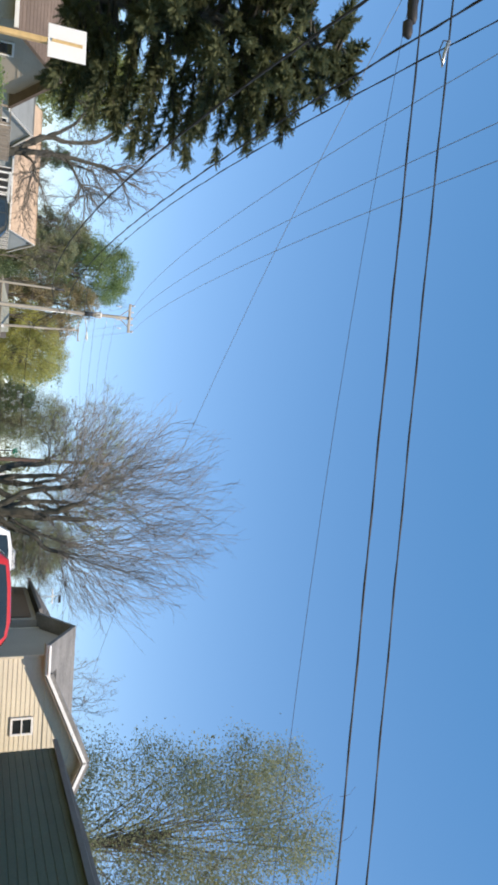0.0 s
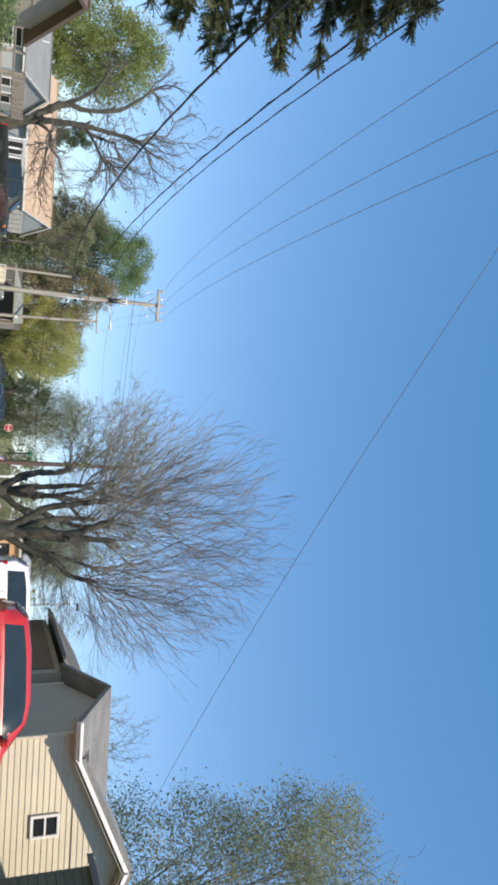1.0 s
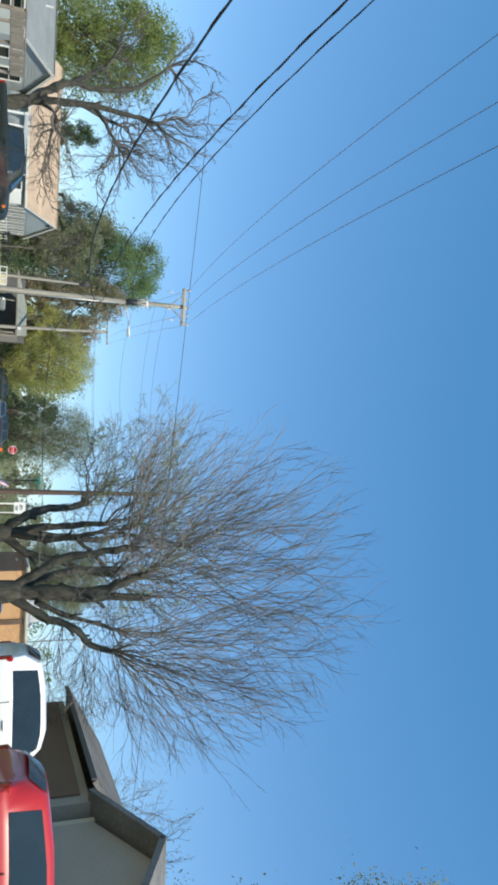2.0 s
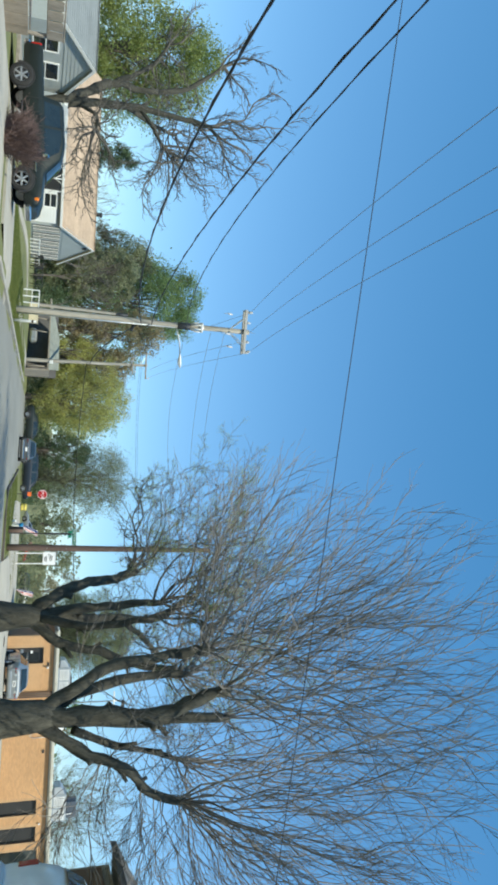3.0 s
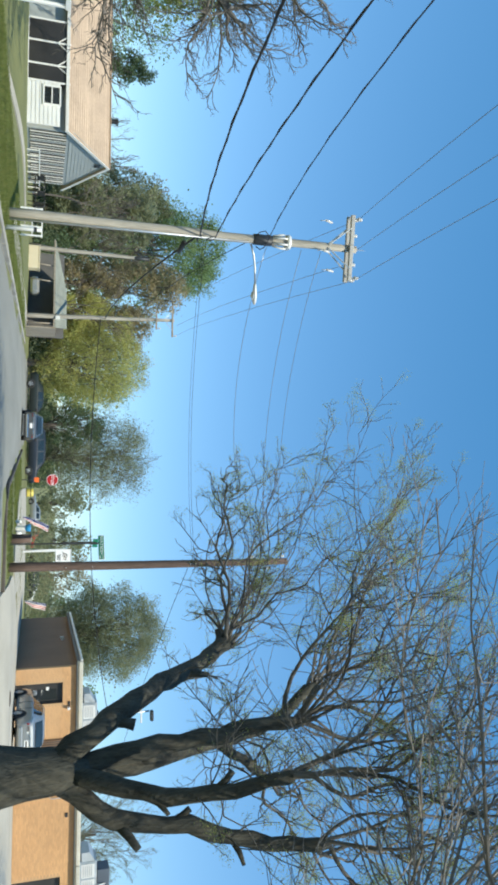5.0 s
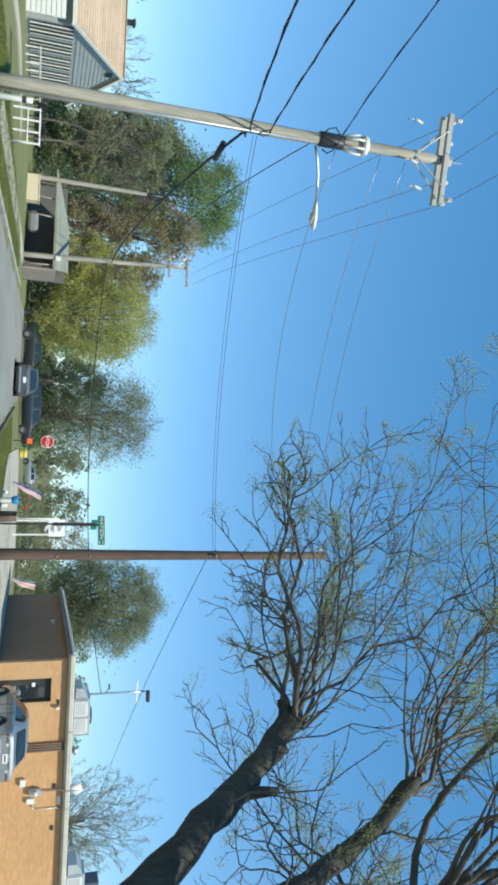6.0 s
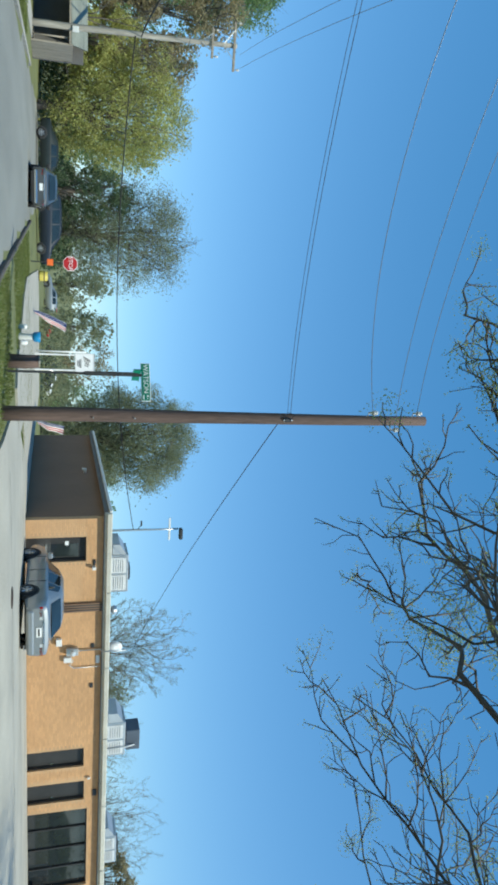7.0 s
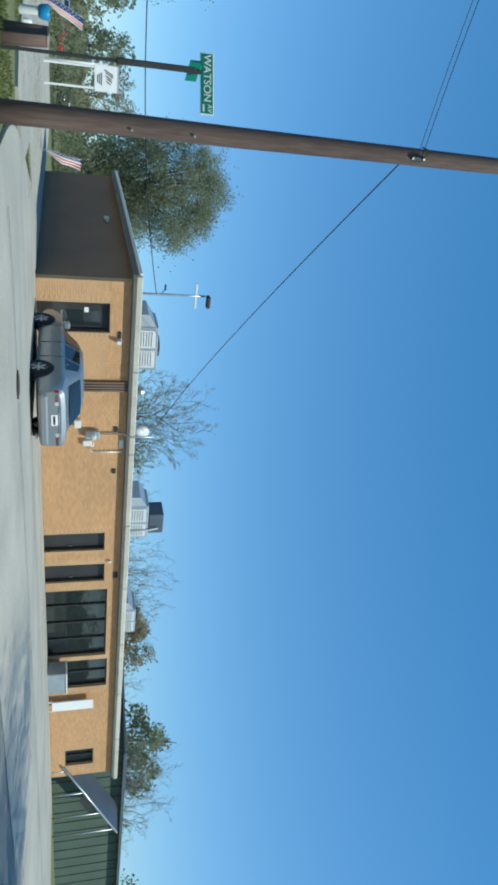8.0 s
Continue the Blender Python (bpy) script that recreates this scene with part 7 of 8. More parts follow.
def pollard_a():
    rnd = random.Random(11)
    t = thing("pollarded_tree", A0, "large pollarded tree with dark cut limbs and a fan of shoots", "tree", "pollarded trees")
    wood, fine = Mesh(), Mesh()
    wood.tube([(0, 0, -0.4), (0, 0, 0), (0.02, 0, 0.6), (0, 0.02, 1.2), (0, 0, 1.6)], [0.62, 0.48, 0.38, 0.34, 0.18], 14)
    knobs = []
    for pts, r0, r1 in la:
        e, d = limb(wood, pts, r0 * 0.85, r1 * 0.85, rnd)
        knobs.append((e, d))
        for k in range(17):
            u = rnd.uniform(0.3, 0.97) * (len(pts) - 1)
            i = min(len(pts) - 2, int(u))
            q = Vector(pts[i]).lerp(Vector(pts[i + 1]), u - i)
            w = Vector((rnd.gauss(e.x * 0.25, .7), rnd.gauss(0, .7), rnd.uniform(-0.1, 0.9))).normalized()
            whip(fine, q, q + w * rnd.uniform(1.0, 2.6), 0.011, rnd, 1)
    # the crown is a tall dome; every shoot starts at the cut end that lies nearest to its way
    centre, half = Vector((-0.2, 0.1, 6.4)), Vector((5.9, 5.6, 7.3))
    count = 125
    for k in range(count):
        z = 1 - 1.28 * (k + 0.5) / count
        a = k * 2.39996 + rnd.uniform(-.25, .25)
        s_ = math.sqrt(max(0.0, 1 - z * z))
        d = Vector((s_ * math.cos(a), s_ * math.sin(a), z))
        far = rnd.uniform(0.86, 1.0) if k % 3 else rnd.uniform(0.55, 0.85)
        q = centre + Vector((d.x * half.x, d.y * half.y, d.z * half.z)) * far
        e, dd = min(knobs, key=lambda kd: (Vector((kd[0].x, kd[0].y, 5.2)) - q).length * rnd.uniform(0.85, 1.15))
        whip(fine, e - dd * rnd.uniform(0.0, 0.45), q, rnd.uniform(0.014, 0.027), rnd)
    # drooping shoots under the crown, away from the street
    for k in range(20):
        pts = la[(3, 5)[k % 2]][0]
        u = rnd.uniform(0.35, 1.0) * (len(pts) - 1)
        i = min(len(pts) - 2, int(u))
        a = Vector(pts[i]).lerp(Vector(pts[i + 1]), u - i)
        out_ = Vector((a.x, a.y + rnd.gauss(0, 0.8), 0)).normalized()
        whip(fine, a, a + out_ * rnd.uniform(1.3, 3.2) + Vector((0, rnd.gauss(0, .6), rnd.uniform(-1.3, 0.7))), rnd.uniform(0.010, 0.017), rnd, k % 2)
    part("trunk", wood, BARK_DARK, t, "dark ridged trunk and cut limbs", True, recalc=False)
    part("shoot_fan", fine, TWIG, t, "long fine bare shoots", False, recalc=False)


pollard_a()
# second pollard, in fresh leaf
B0 = Vector((2.55, 41.1, 0.4))
lb = [([(0, 0, 0.9), (-0.6, 0.1, 1.75), (-0.88, 0.9, 2.65), (-0.85, 1.95, 3.5), (-1.0, 2.7, 4.1), (-1.05, 2.98, 4.38)], 0.235, 0.17),
      ([(0, 0, 1.0), (0.1, 0.3, 2.2), (0.35, 1.5, 3.8), (0.5, 2.6, 5.2), (-0.05, 3.0, 6.3)], 0.22, 0.12),
      ([(0, 0, 1.0), (-0.15, 0.0, 2.2), (-0.25, 0.1, 3.5), (-0.3, 0.2, 4.9)], 0.22, 0.12),
      ([(0.05, 0, 0.9), (0.8, 0.0, 1.8), (1.15, 0.1, 3.0), (1.6, 0.2, 4.4), (1.75, 0.2, 5.4)], 0.21, 0.12),
      ([(0.02, -0.1, 1.2), (0.2, -0.7, 2.2), (0.1, -1.1, 3.4), (-0.1, -1.3, 4.3)], 0.17, 0.10),
      ([(0.35, 1.5, 3.8), (1.1, 2.0, 4.6), (1.7, 2.6, 5.2)], 0.13, 0.09)]
# where the main branches of each limb end (world)
spread_b = [[(-1.85, 47.5, 4.75), (0.1, 48.4, 4.85), (1.75, 48.5, 4.5), (-1.75, 46.8, 5.3), (-1.95, 45.7, 5.6), (-0.9, 47.3, 6.3), (-1.6, 44.9, 6.7), (-0.6, 43.5, 6.6), (-2.4, 46.2, 6.3), (0.6, 47.8, 6.4), (1.2, 47.6, 5.2), (-0.4, 46.3, 7.4), (-1.5, 46.0, 4.6), (-3.0, 44.5, 6.6), (-2.6, 45.2, 7.4), (-1.0, 47.6, 5.4), (-2.2, 44.2, 5.4), (0.3, 46.8, 5.6)],
            [(1.0, 47.0, 9.2), (-0.6, 45.5, 9.0), (0.4, 44.5, 10.0), (3.0, 46.8, 9.4), (-0.8, 44.0, 8.2), (2.6, 45.5, 10.2), (4.4, 46.2, 8.6), (0.0, 47.4, 8.2), (1.8, 48.0, 8.0), (-3.2, 44.6, 7.8), (-2.4, 44.5, 9.2), (-1.6, 45.6, 9.4), (-2.8, 43.2, 8.2)],
            [(0.2, 41.8, 8.4), (1.2, 42.6, 9.4), (-0.5, 42.2, 7.4), (2.4, 40.4, 9.6), (1.4, 40.2, 8.8), (0.4, 40.6, 7.6), (3.0, 42.4, 9.0), (-0.4, 41.0, 6.4), (-1.8, 42.6, 8.4), (-1.2, 43.0, 9.2), (-0.6, 41.4, 9.0)],
            [(5.6, 41.8, 8.8), (4.4, 43.0, 9.8), (6.6, 41.0, 7.6), (4.2, 40.0, 9.4), (6.2, 43.2, 8.2), (3.4, 41.6, 9.6), (7.0, 42.2, 6.8)],
            [(1.2, 38.8, 7.2), (2.4, 38.2, 7.8), (3.4, 38.8, 7.2), (0.6, 39.4, 6.2), (2.0, 39.6, 8.0)],
            [(5.8, 45.2, 7.4), (4.8, 46.8, 7.2), (6.4, 44.0, 6.6), (4.6, 44.4, 8.4), (5.2, 47.2, 6.0), (3.0, 47.7, 5.0), (4.7, 47.9, 5.1), (2.5, 47.4, 4.3), (3.8, 48.3, 5.6)]]


def pollard_b():
    rnd = random.Random(23)
    t = thing("pollarded_tree", B0, "pollarded tree with leaning dark limbs, knobbed ends and young leaves", "tree", "pollarded trees")
    wood, fine, lm, ends = Mesh(), Mesh(), Mesh(), []
    wood.tube([(0, 0, -0.4), (0, 0, 0), (0, 0, 0.55), (0, 0, 1.05), (0, 0, 1.5)], [0.62, 0.47, 0.37, 0.33, 0.18], 14)
    for (pts, r0, r1), tips, lift in zip(lb, spread_b, (0.75, 0.3, 0.2, 0.0, 0.3, 0.0)):
        e, d = limb(wood, pts, r0 * 0.82, r1 * 0.82, rnd)
        for k, q in enumerate(tips):
            a = e - d * rnd.uniform(0.0, 0.35) + Vector((rnd.gauss(0, .05), rnd.gauss(0, .05), rnd.gauss(0, .05)))
            if k < 4:
                bough(fine, a, Vector(q) + Vector((0, 0, lift)) - B0, rnd.uniform(0.034, 0.047), rnd, ends, kids=15, sides=(7, 4, 3))
            elif k < 9:
                bough(fine, a, Vector(q) + Vector((0, 0, lift)) - B0, rnd.uniform(0.026, 0.036), rnd, ends, kids=11, sides=(6, 3, 3))
            else:
                bough(fine, a, Vector(q) + Vector((0, 0, lift)) - B0, rnd.uniform(0.014, 0.022), rnd, ends, kids=10, sides=(5, 3, 3))
        # water shoots along the limb
        for _ in range(7):
            u = rnd.uniform(0.45, 0.97) * (len(pts) - 1)
            i = min(len(pts) - 2, int(u))
            q = Vector(pts[i]).lerp(Vector(pts[i + 1]), u - i)
            w = Vector((rnd.gauss(-.2, .6), rnd.gauss(0.1, .6), rnd.uniform(0.2, 1.0))).normalized()
            bough(fine, q, q + w * rnd.uniform(0.7, 1.9), 0.014, rnd, ends, 1, 4)
    # some parts of the crown are well ahead in leaf, others almost bare
    ahead = {}
    for e in ends:
        k = ahead.setdefault((round(e.x / 0.75), round(e.y / 0.75), round(e.z / 0.75)), rnd.random())
        n, r_ = (36, 0.16) if k < 0.27 else ((8, 0.07) if k < 0.55 else (2, 0.03))
        for _ in range(n):
            leaf(lm, e + puff(rnd, r_), 0.0145, rnd, 1.6)
    part("trunk", wood, BARK_DARK, t, "dark ridged trunk and cut limbs", True, recalc=False)
    part("branch_fan", fine, TWIG_DARK, t, "crooked dark branches and twigs", True, recalc=False)
    part("leaf_veil", lm, LEAF_SPRING, t, "sparse fresh yellow-green leaves", recalc=False)


pollard_b()


def grow(m, p, d, length, r, level, rnd, depth, wob, spread, shrink, ends, seg0=9, up=0.03, kids=(2, 3), rmin=0.006):
    n = 5 if level < 2 else 3
    pts, e = bend(p, d, length, n, wob, rnd, up)
    r1 = max(rmin, r * 0.62)
    (m[0] if level < 3 else m[1]).tube(pts, radii(r, r1, n), max(3, seg0 - 2 * level), caps=False)
    if level >= depth:
        ends.append(pts[-1])
        ends.append(pts[-2])
        return
    k = rnd.randint(*kids)
    for i in range(k):
        at = pts[-1] if i < 2 else pts[rnd.randint(max(1, n // 2), n)]
        grow(m, at, any_side(e, rnd, rnd.uniform(0.5, 1.1) * spread), length * shrink * rnd.uniform(0.8, 1.15), max(rmin, r1 * rnd.uniform(0.7, 0.95)), level + 1, rnd, depth, wob, spread, shrink, ends, seg0, up, kids, rmin)


def broad_tree(name, base, label, height, trunk_r, seed, depth=5, wob=0.12, spread=0.62, shrink=0.78, first=0.28, limbs=4, lean=(0, 0), leaves=None, bark=None, twig_mat=None, up=0.04, rmin=0.008, group="street trees", cluster=None):
    """A tree grown limb by limb; leaves: (material, per twig end, size, scatter)."""
    rnd = random.Random(seed)
    t = thing(name, base, label, "tree", group)
    wood, fine, ends = Mesh(), Mesh(), []
    tl = height * first
    pts, e = bend((0, 0, -0.3), (lean[0], lean[1], 1), tl + 0.3, 5, 0.03, rnd)
    wood.tube(pts, [trunk_r * 1.35, trunk_r, trunk_r * 0.95, trunk_r * 0.9, trunk_r * 0.86, trunk_r * 0.8], 12, caps=False)
    for i in range(limbs):
        a = 6.283 * (i + rnd.uniform(-.25, .25)) / limbs
        sp = rnd.uniform(0.35, 0.85) * spread * 1.35 if i else 0.12
        d = Vector((math.cos(a) * math.sin(sp), math.sin(a) * math.sin(sp), math.cos(sp)))
        at = pts[-1] if i % 2 == 0 else pts[-2]
        L = height * (1 - first) * (1 - shrink) / (1 - shrink ** (depth + 1)) * 1.2
        grow((wood, fine), at, d, L, trunk_r * rnd.uniform(0.45, 0.62), 1, rnd, depth, wob, spread, shrink, ends, up=up, rmin=rmin)
    part("trunk", wood, bark or BARK_GREY, t, "grey trunk and limbs", True, recalc=False)
    part("branch_crown", fine, twig_mat or bark or BARK_GREY, t, "fine branches", False, recalc=False)
    if leaves:
        mt, per, size, scat = leaves
        lm = Mesh()
        for q in ends:
            c = q + Vector((rnd.gauss(0, scat * .6), rnd.gauss(0, scat * .6), rnd.gauss(0, scat * .5)))
            for _ in range(per):
                leaf(lm, c + Vector((rnd.gauss(0, scat), rnd.gauss(0, scat), rnd.gauss(0, scat * 0.8))), size, rnd, 1.3)
        part("leaf_crown", lm, mt, t, "young leaves", recalc=False)
    return t


def clump_tree(name, base, label, height, width, trunk_r, seed, mt, lobes=22, per=900, size=0.10, low=0.14, bark=None, group="leafy trees", egg=1.0, twigs=10, limb_r=0.34):
    """A dense crown of many leafy lobes on limbs that reach into each of them."""
    rnd = random.Random(seed)
    t = thing(name, base, label, "tree", group)
    wood, fine, lm, ends = Mesh(), Mesh(), Mesh(), []
    zc, hz = height * (low + (1 - low) * 0.5), height * (1 - low) * 0.5
    fork = Vector((0, 0, height * low * 1.3))
    wood.tube([(0, 0, -0.3), (0.02, 0, fork.z * 0.5), fork, (0.1, 0.05, height * 0.55)], [trunk_r * 1.4, trunk_r, trunk_r * 0.85, trunk_r * 0.35], 10, caps=False)
    for k in range(lobes):
        u = (k + 0.5) / lobes
        z = zc + hz * (2 * u - 1) * 0.86
        prof = max(0.12, 1 - abs((z - zc) / hz) ** 2.2) ** 0.5 * (1 - 0.25 * (egg - 1) * (z - zc) / hz)
        a = k * 2.399 + rnd.uniform(-.5, .5)
        rr = width * 0.5 * prof * rnd.uniform(0.35, 0.78)
        c = Vector((rr * math.cos(a), rr * math.sin(a), z + rnd.uniform(-.3, .3)))
        R = width * rnd.uniform(0.13, 0.21)
        limb_pts, _e = bend(fork.lerp(Vector((0.1, 0.05, height * 0.5)), rnd.random()), c - fork, (c - fork).length * 0.95, 5, 0.08, rnd)
        limb_pts[-1] = c
        fine.tube(limb_pts, radii(trunk_r * limb_r, 0.012, 5), 5, caps=False)
        for _ in range(twigs):
            d = Vector((rnd.gauss(0, 1), rnd.gauss(0, 1), rnd.gauss(0.3, 1))).normalized()
            at = limb_pts[rnd.randint(2, 5)].lerp(c, rnd.random()) + d * (R * rnd.uniform(0.0, 0.35))
            tp, _e = bend(at, (d + Vector((0, 0, 0.35))).normalized(), R * rnd.uniform(0.5, 0.8), 4, 0.2, rnd)
            fine.tube(tp, radii(0.015, 0.006, 4), 3, caps=False)
        n = int(per * 0.85 * (R / (width * 0.17)) ** 2)
        sub_ = [Vector((rnd.gauss(0, 1), rnd.gauss(0, 1), rnd.gauss(0.25, 0.9))).normalized() * R * rnd.uniform(0.45, 0.95) for _ in range(14)]
        for q in range(n):
            o = sub_[q % 14]
            leaf(lm, c + o + puff(rnd, R * 0.42), size, rnd, 1.4)
        # larger old leaves deep inside the clump
        for q in range(n // 6):
            g = R * 0.42
            leaf(lm, c + Vector((rnd.gauss(0, g), rnd.gauss(0, g), rnd.gauss(0, g * 0.8))), size * 1.7, rnd, 1.3)
    part("trunk", wood, bark or BARK_GREY, t, "grey trunk", True, recalc=False)
    part("branch_crown", fine, bark or BARK_GREY, t, "limbs and twigs", recalc=False)
    part("leaf_crown", lm, mt, t, "young leaves in dense clumps", recalc=False)
    return t


# big bare tree before the tan-roofed house
def spreading_tree():
    rnd = random.Random(5)
    t = thing("bare_tree", (-21.6, 55.4, -0.2), "big bare spreading tree with gnarled dark limbs", "tree", "bare trees")
    wood, fine, ends = Mesh(), Mesh(), []
    wood.tube([(0.5, 0, -0.4), (0.4, 0, 0.6), (-0.1, 0, 1.9), (-0.4, 0, 2.4)], [0.62, 0.46, 0.40, 0.3], 12, caps=False)
    limbs_ = [([(-0.2, 0, 1.8), (-0.6, 0, 2.6), (-1.3, 0.1, 3.6), (-1.9, 0.2, 4.7), (-1.8, 0.4, 6.0), (-2.3, 0.5, 8.2), (-3.4, 0.4, 9.7), (-4.3, 0.4, 10.7)], 0.30, 0.08, [(-5.0, 0, 12.2), (-3.3, 1.5, 11.5), (-3.7, -1, 13.6), (-5.3, 1.5, 10.9), (-5.6, -1.5, 11.6), (-2.6, 1.2, 12.4)]),
              ([(-0.1, 0, 1.8), (-0.3, -0.2, 4.2), (-0.3, -0.3, 6.3), (-0.1, -0.5, 8.3), (0.1, -0.6, 9.6)], 0.27, 0.09, [(-2.8, 0, 14.2), (-1.0, -1.5, 14.8), (0.6, 1.5, 13.6), (1.3, -2, 12.3), (2.3, 0.8, 11.3), (-1.4, 1.4, 12.9), (2.9, -1.2, 12.6), (0.2, 2.2, 12.0)]),
              ([(-0.3, -0.3, 5.9), (0.6, -0.5, 6.5), (1.5, -0.8, 6.9), (2.6, -0.9, 7.6)], 0.13, 0.05, [(4.4, -0.5, 8.0), (4.2, -0.8, 5.4), (3.2, -1.2, 4.8), (5.6, -1.0, 6.2), (3.8, -0.4, 9.4), (2.7, -2, 9.0), (4.1, 0.5, 10.1), (2.1, 1.2, 8.2), (4.7, -1.6, 6.0), (5.4, 0.4, 7.2), (3.2, -2.2, 10.6)]),
              ([(-1.9, 0.2, 4.6), (-3.2, 0.3, 6.4), (-4.7, 0.2, 7.4)], 0.17, 0.07, [(-6.3, 0.5, 7.5), (-5.3, -1, 8.8), (-5.8, 1.2, 6.8), (-6.6, -0.8, 8.8)]),
              ([(-0.2, 0, 2.6), (0.8, -0.8, 3.6), (2.0, -1.6, 3.5)], 0.12, 0.05, [(6.2, -1.5, 2.7), (4.3, -2.2, 2.4), (5.5, -1.4, 3.6), (3.1, -2.6, 2.5), (6.8, -1.2, 3.7), (3.6, -1.2, 4.4), (2.8, -3.0, 4.6), (2.3, -1.8, 2.2), (4.8, -1.6, 4.6)]),
              ([(-0.3, -0.3, 5.2), (-0.6, 1.6, 7.0), (-0.9, 2.8, 8.4)], 0.16, 0.06, [(-2.2, 4.2, 9.8), (0.6, 4.4, 10.2), (-0.8, 4.8, 9.0), (-1.6, 3.2, 11.4)])]
    for pts, r0, r1, tips in limbs_:
        e, d = limb(wood, pts, r0, r1, rnd, 9, knob=False)
        n = len(pts)
        for k, q in enumerate(tips):
            a = Vector(pts[-1]) if k < 3 else Vector(pts[-2]).lerp(Vector(pts[-1]), rnd.uniform(0.1, 0.9))
            bough(fine, a, q, rnd.uniform(0.045, 0.08), rnd, ends, kids=14, sides=(6, 3, 3))
        for _ in range(9):
            i = rnd.randint(1, n - 2)
            w = Vector((rnd.gauss(0.35, .8), rnd.gauss(-.2, .8), rnd.uniform(-0.25, 0.9))).normalized()
            a = Vector(pts[i]).lerp(Vector(pts[i + 1]), rnd.random())
            bough(fine, a, a + w * rnd.uniform(1.8, 3.6), rnd.uniform(0.028, 0.05), rnd, ends, kids=11, sides=(5, 3, 3))
    part("trunk", wood, BARK_DARK, t, "dark trunk and main limbs", True, recalc=False)
    part("branch_crown", fine, TWIG_DARK, t, "crooked branches and twigs", True, recalc=False)


spreading_tree()
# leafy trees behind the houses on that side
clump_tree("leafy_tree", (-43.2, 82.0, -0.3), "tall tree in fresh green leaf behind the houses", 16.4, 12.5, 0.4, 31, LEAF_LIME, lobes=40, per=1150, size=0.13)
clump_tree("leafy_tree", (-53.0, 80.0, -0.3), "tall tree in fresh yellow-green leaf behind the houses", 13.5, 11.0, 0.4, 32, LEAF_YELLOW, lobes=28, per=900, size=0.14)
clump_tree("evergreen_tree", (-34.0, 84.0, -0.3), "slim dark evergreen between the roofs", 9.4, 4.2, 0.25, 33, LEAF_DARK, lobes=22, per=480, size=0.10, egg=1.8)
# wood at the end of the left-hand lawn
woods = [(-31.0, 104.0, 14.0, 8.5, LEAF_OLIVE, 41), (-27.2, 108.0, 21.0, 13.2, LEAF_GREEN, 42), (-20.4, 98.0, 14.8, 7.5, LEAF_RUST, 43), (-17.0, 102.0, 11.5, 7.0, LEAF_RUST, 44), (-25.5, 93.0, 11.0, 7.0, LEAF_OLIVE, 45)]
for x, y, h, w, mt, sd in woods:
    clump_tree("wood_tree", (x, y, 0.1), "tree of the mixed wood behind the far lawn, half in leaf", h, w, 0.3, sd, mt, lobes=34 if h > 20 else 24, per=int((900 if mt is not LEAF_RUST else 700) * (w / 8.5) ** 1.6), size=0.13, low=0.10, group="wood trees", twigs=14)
# saplings in front of the wood, bare
for k, (x, y, h) in enumerate(((-19.5, 86.0, 8.5), (-21.5, 84.0, 7.5), (-24.0, 86.5, 9.0), (-15.8, 88.0, 8.0), (-27.0, 84.0, 8.0))):
    broad_tree("bare_sapling", (x, y, 0.1), "thin pale bare tree at the wood's edge", h, 0.09, 60 + k, depth=5, wob=0.14, spread=0.5, first=0.3, limbs=3, rmin=0.012, bark=BARK_GREY, group="saplings")
# yellow-green tree and brown willow up the street
clump_tree("leafy_tree", (-12.6, 98.0, 0.1), "round yellow-green tree in young leaf beside the street", 10.6, 9.6, 0.3, 71, LEAF_YELLOW, lobes=34, per=1050, size=0.085, low=0.07)
clump_tree("leafy_tree", (-17.0, 97.0, 0.1), "lower yellow-green tree in young leaf", 7.0, 5.5, 0.25, 72, LEAF_YELLOW, lobes=18, per=700, size=0.085, low=0.08)
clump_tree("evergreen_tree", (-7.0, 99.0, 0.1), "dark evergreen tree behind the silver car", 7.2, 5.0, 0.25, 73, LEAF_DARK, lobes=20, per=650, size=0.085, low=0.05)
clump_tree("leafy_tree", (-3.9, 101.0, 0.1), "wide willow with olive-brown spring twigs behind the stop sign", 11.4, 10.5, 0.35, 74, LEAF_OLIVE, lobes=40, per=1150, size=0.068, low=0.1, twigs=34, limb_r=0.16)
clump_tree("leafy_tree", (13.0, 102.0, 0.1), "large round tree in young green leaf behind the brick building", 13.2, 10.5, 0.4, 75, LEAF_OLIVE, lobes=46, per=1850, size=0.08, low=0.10)


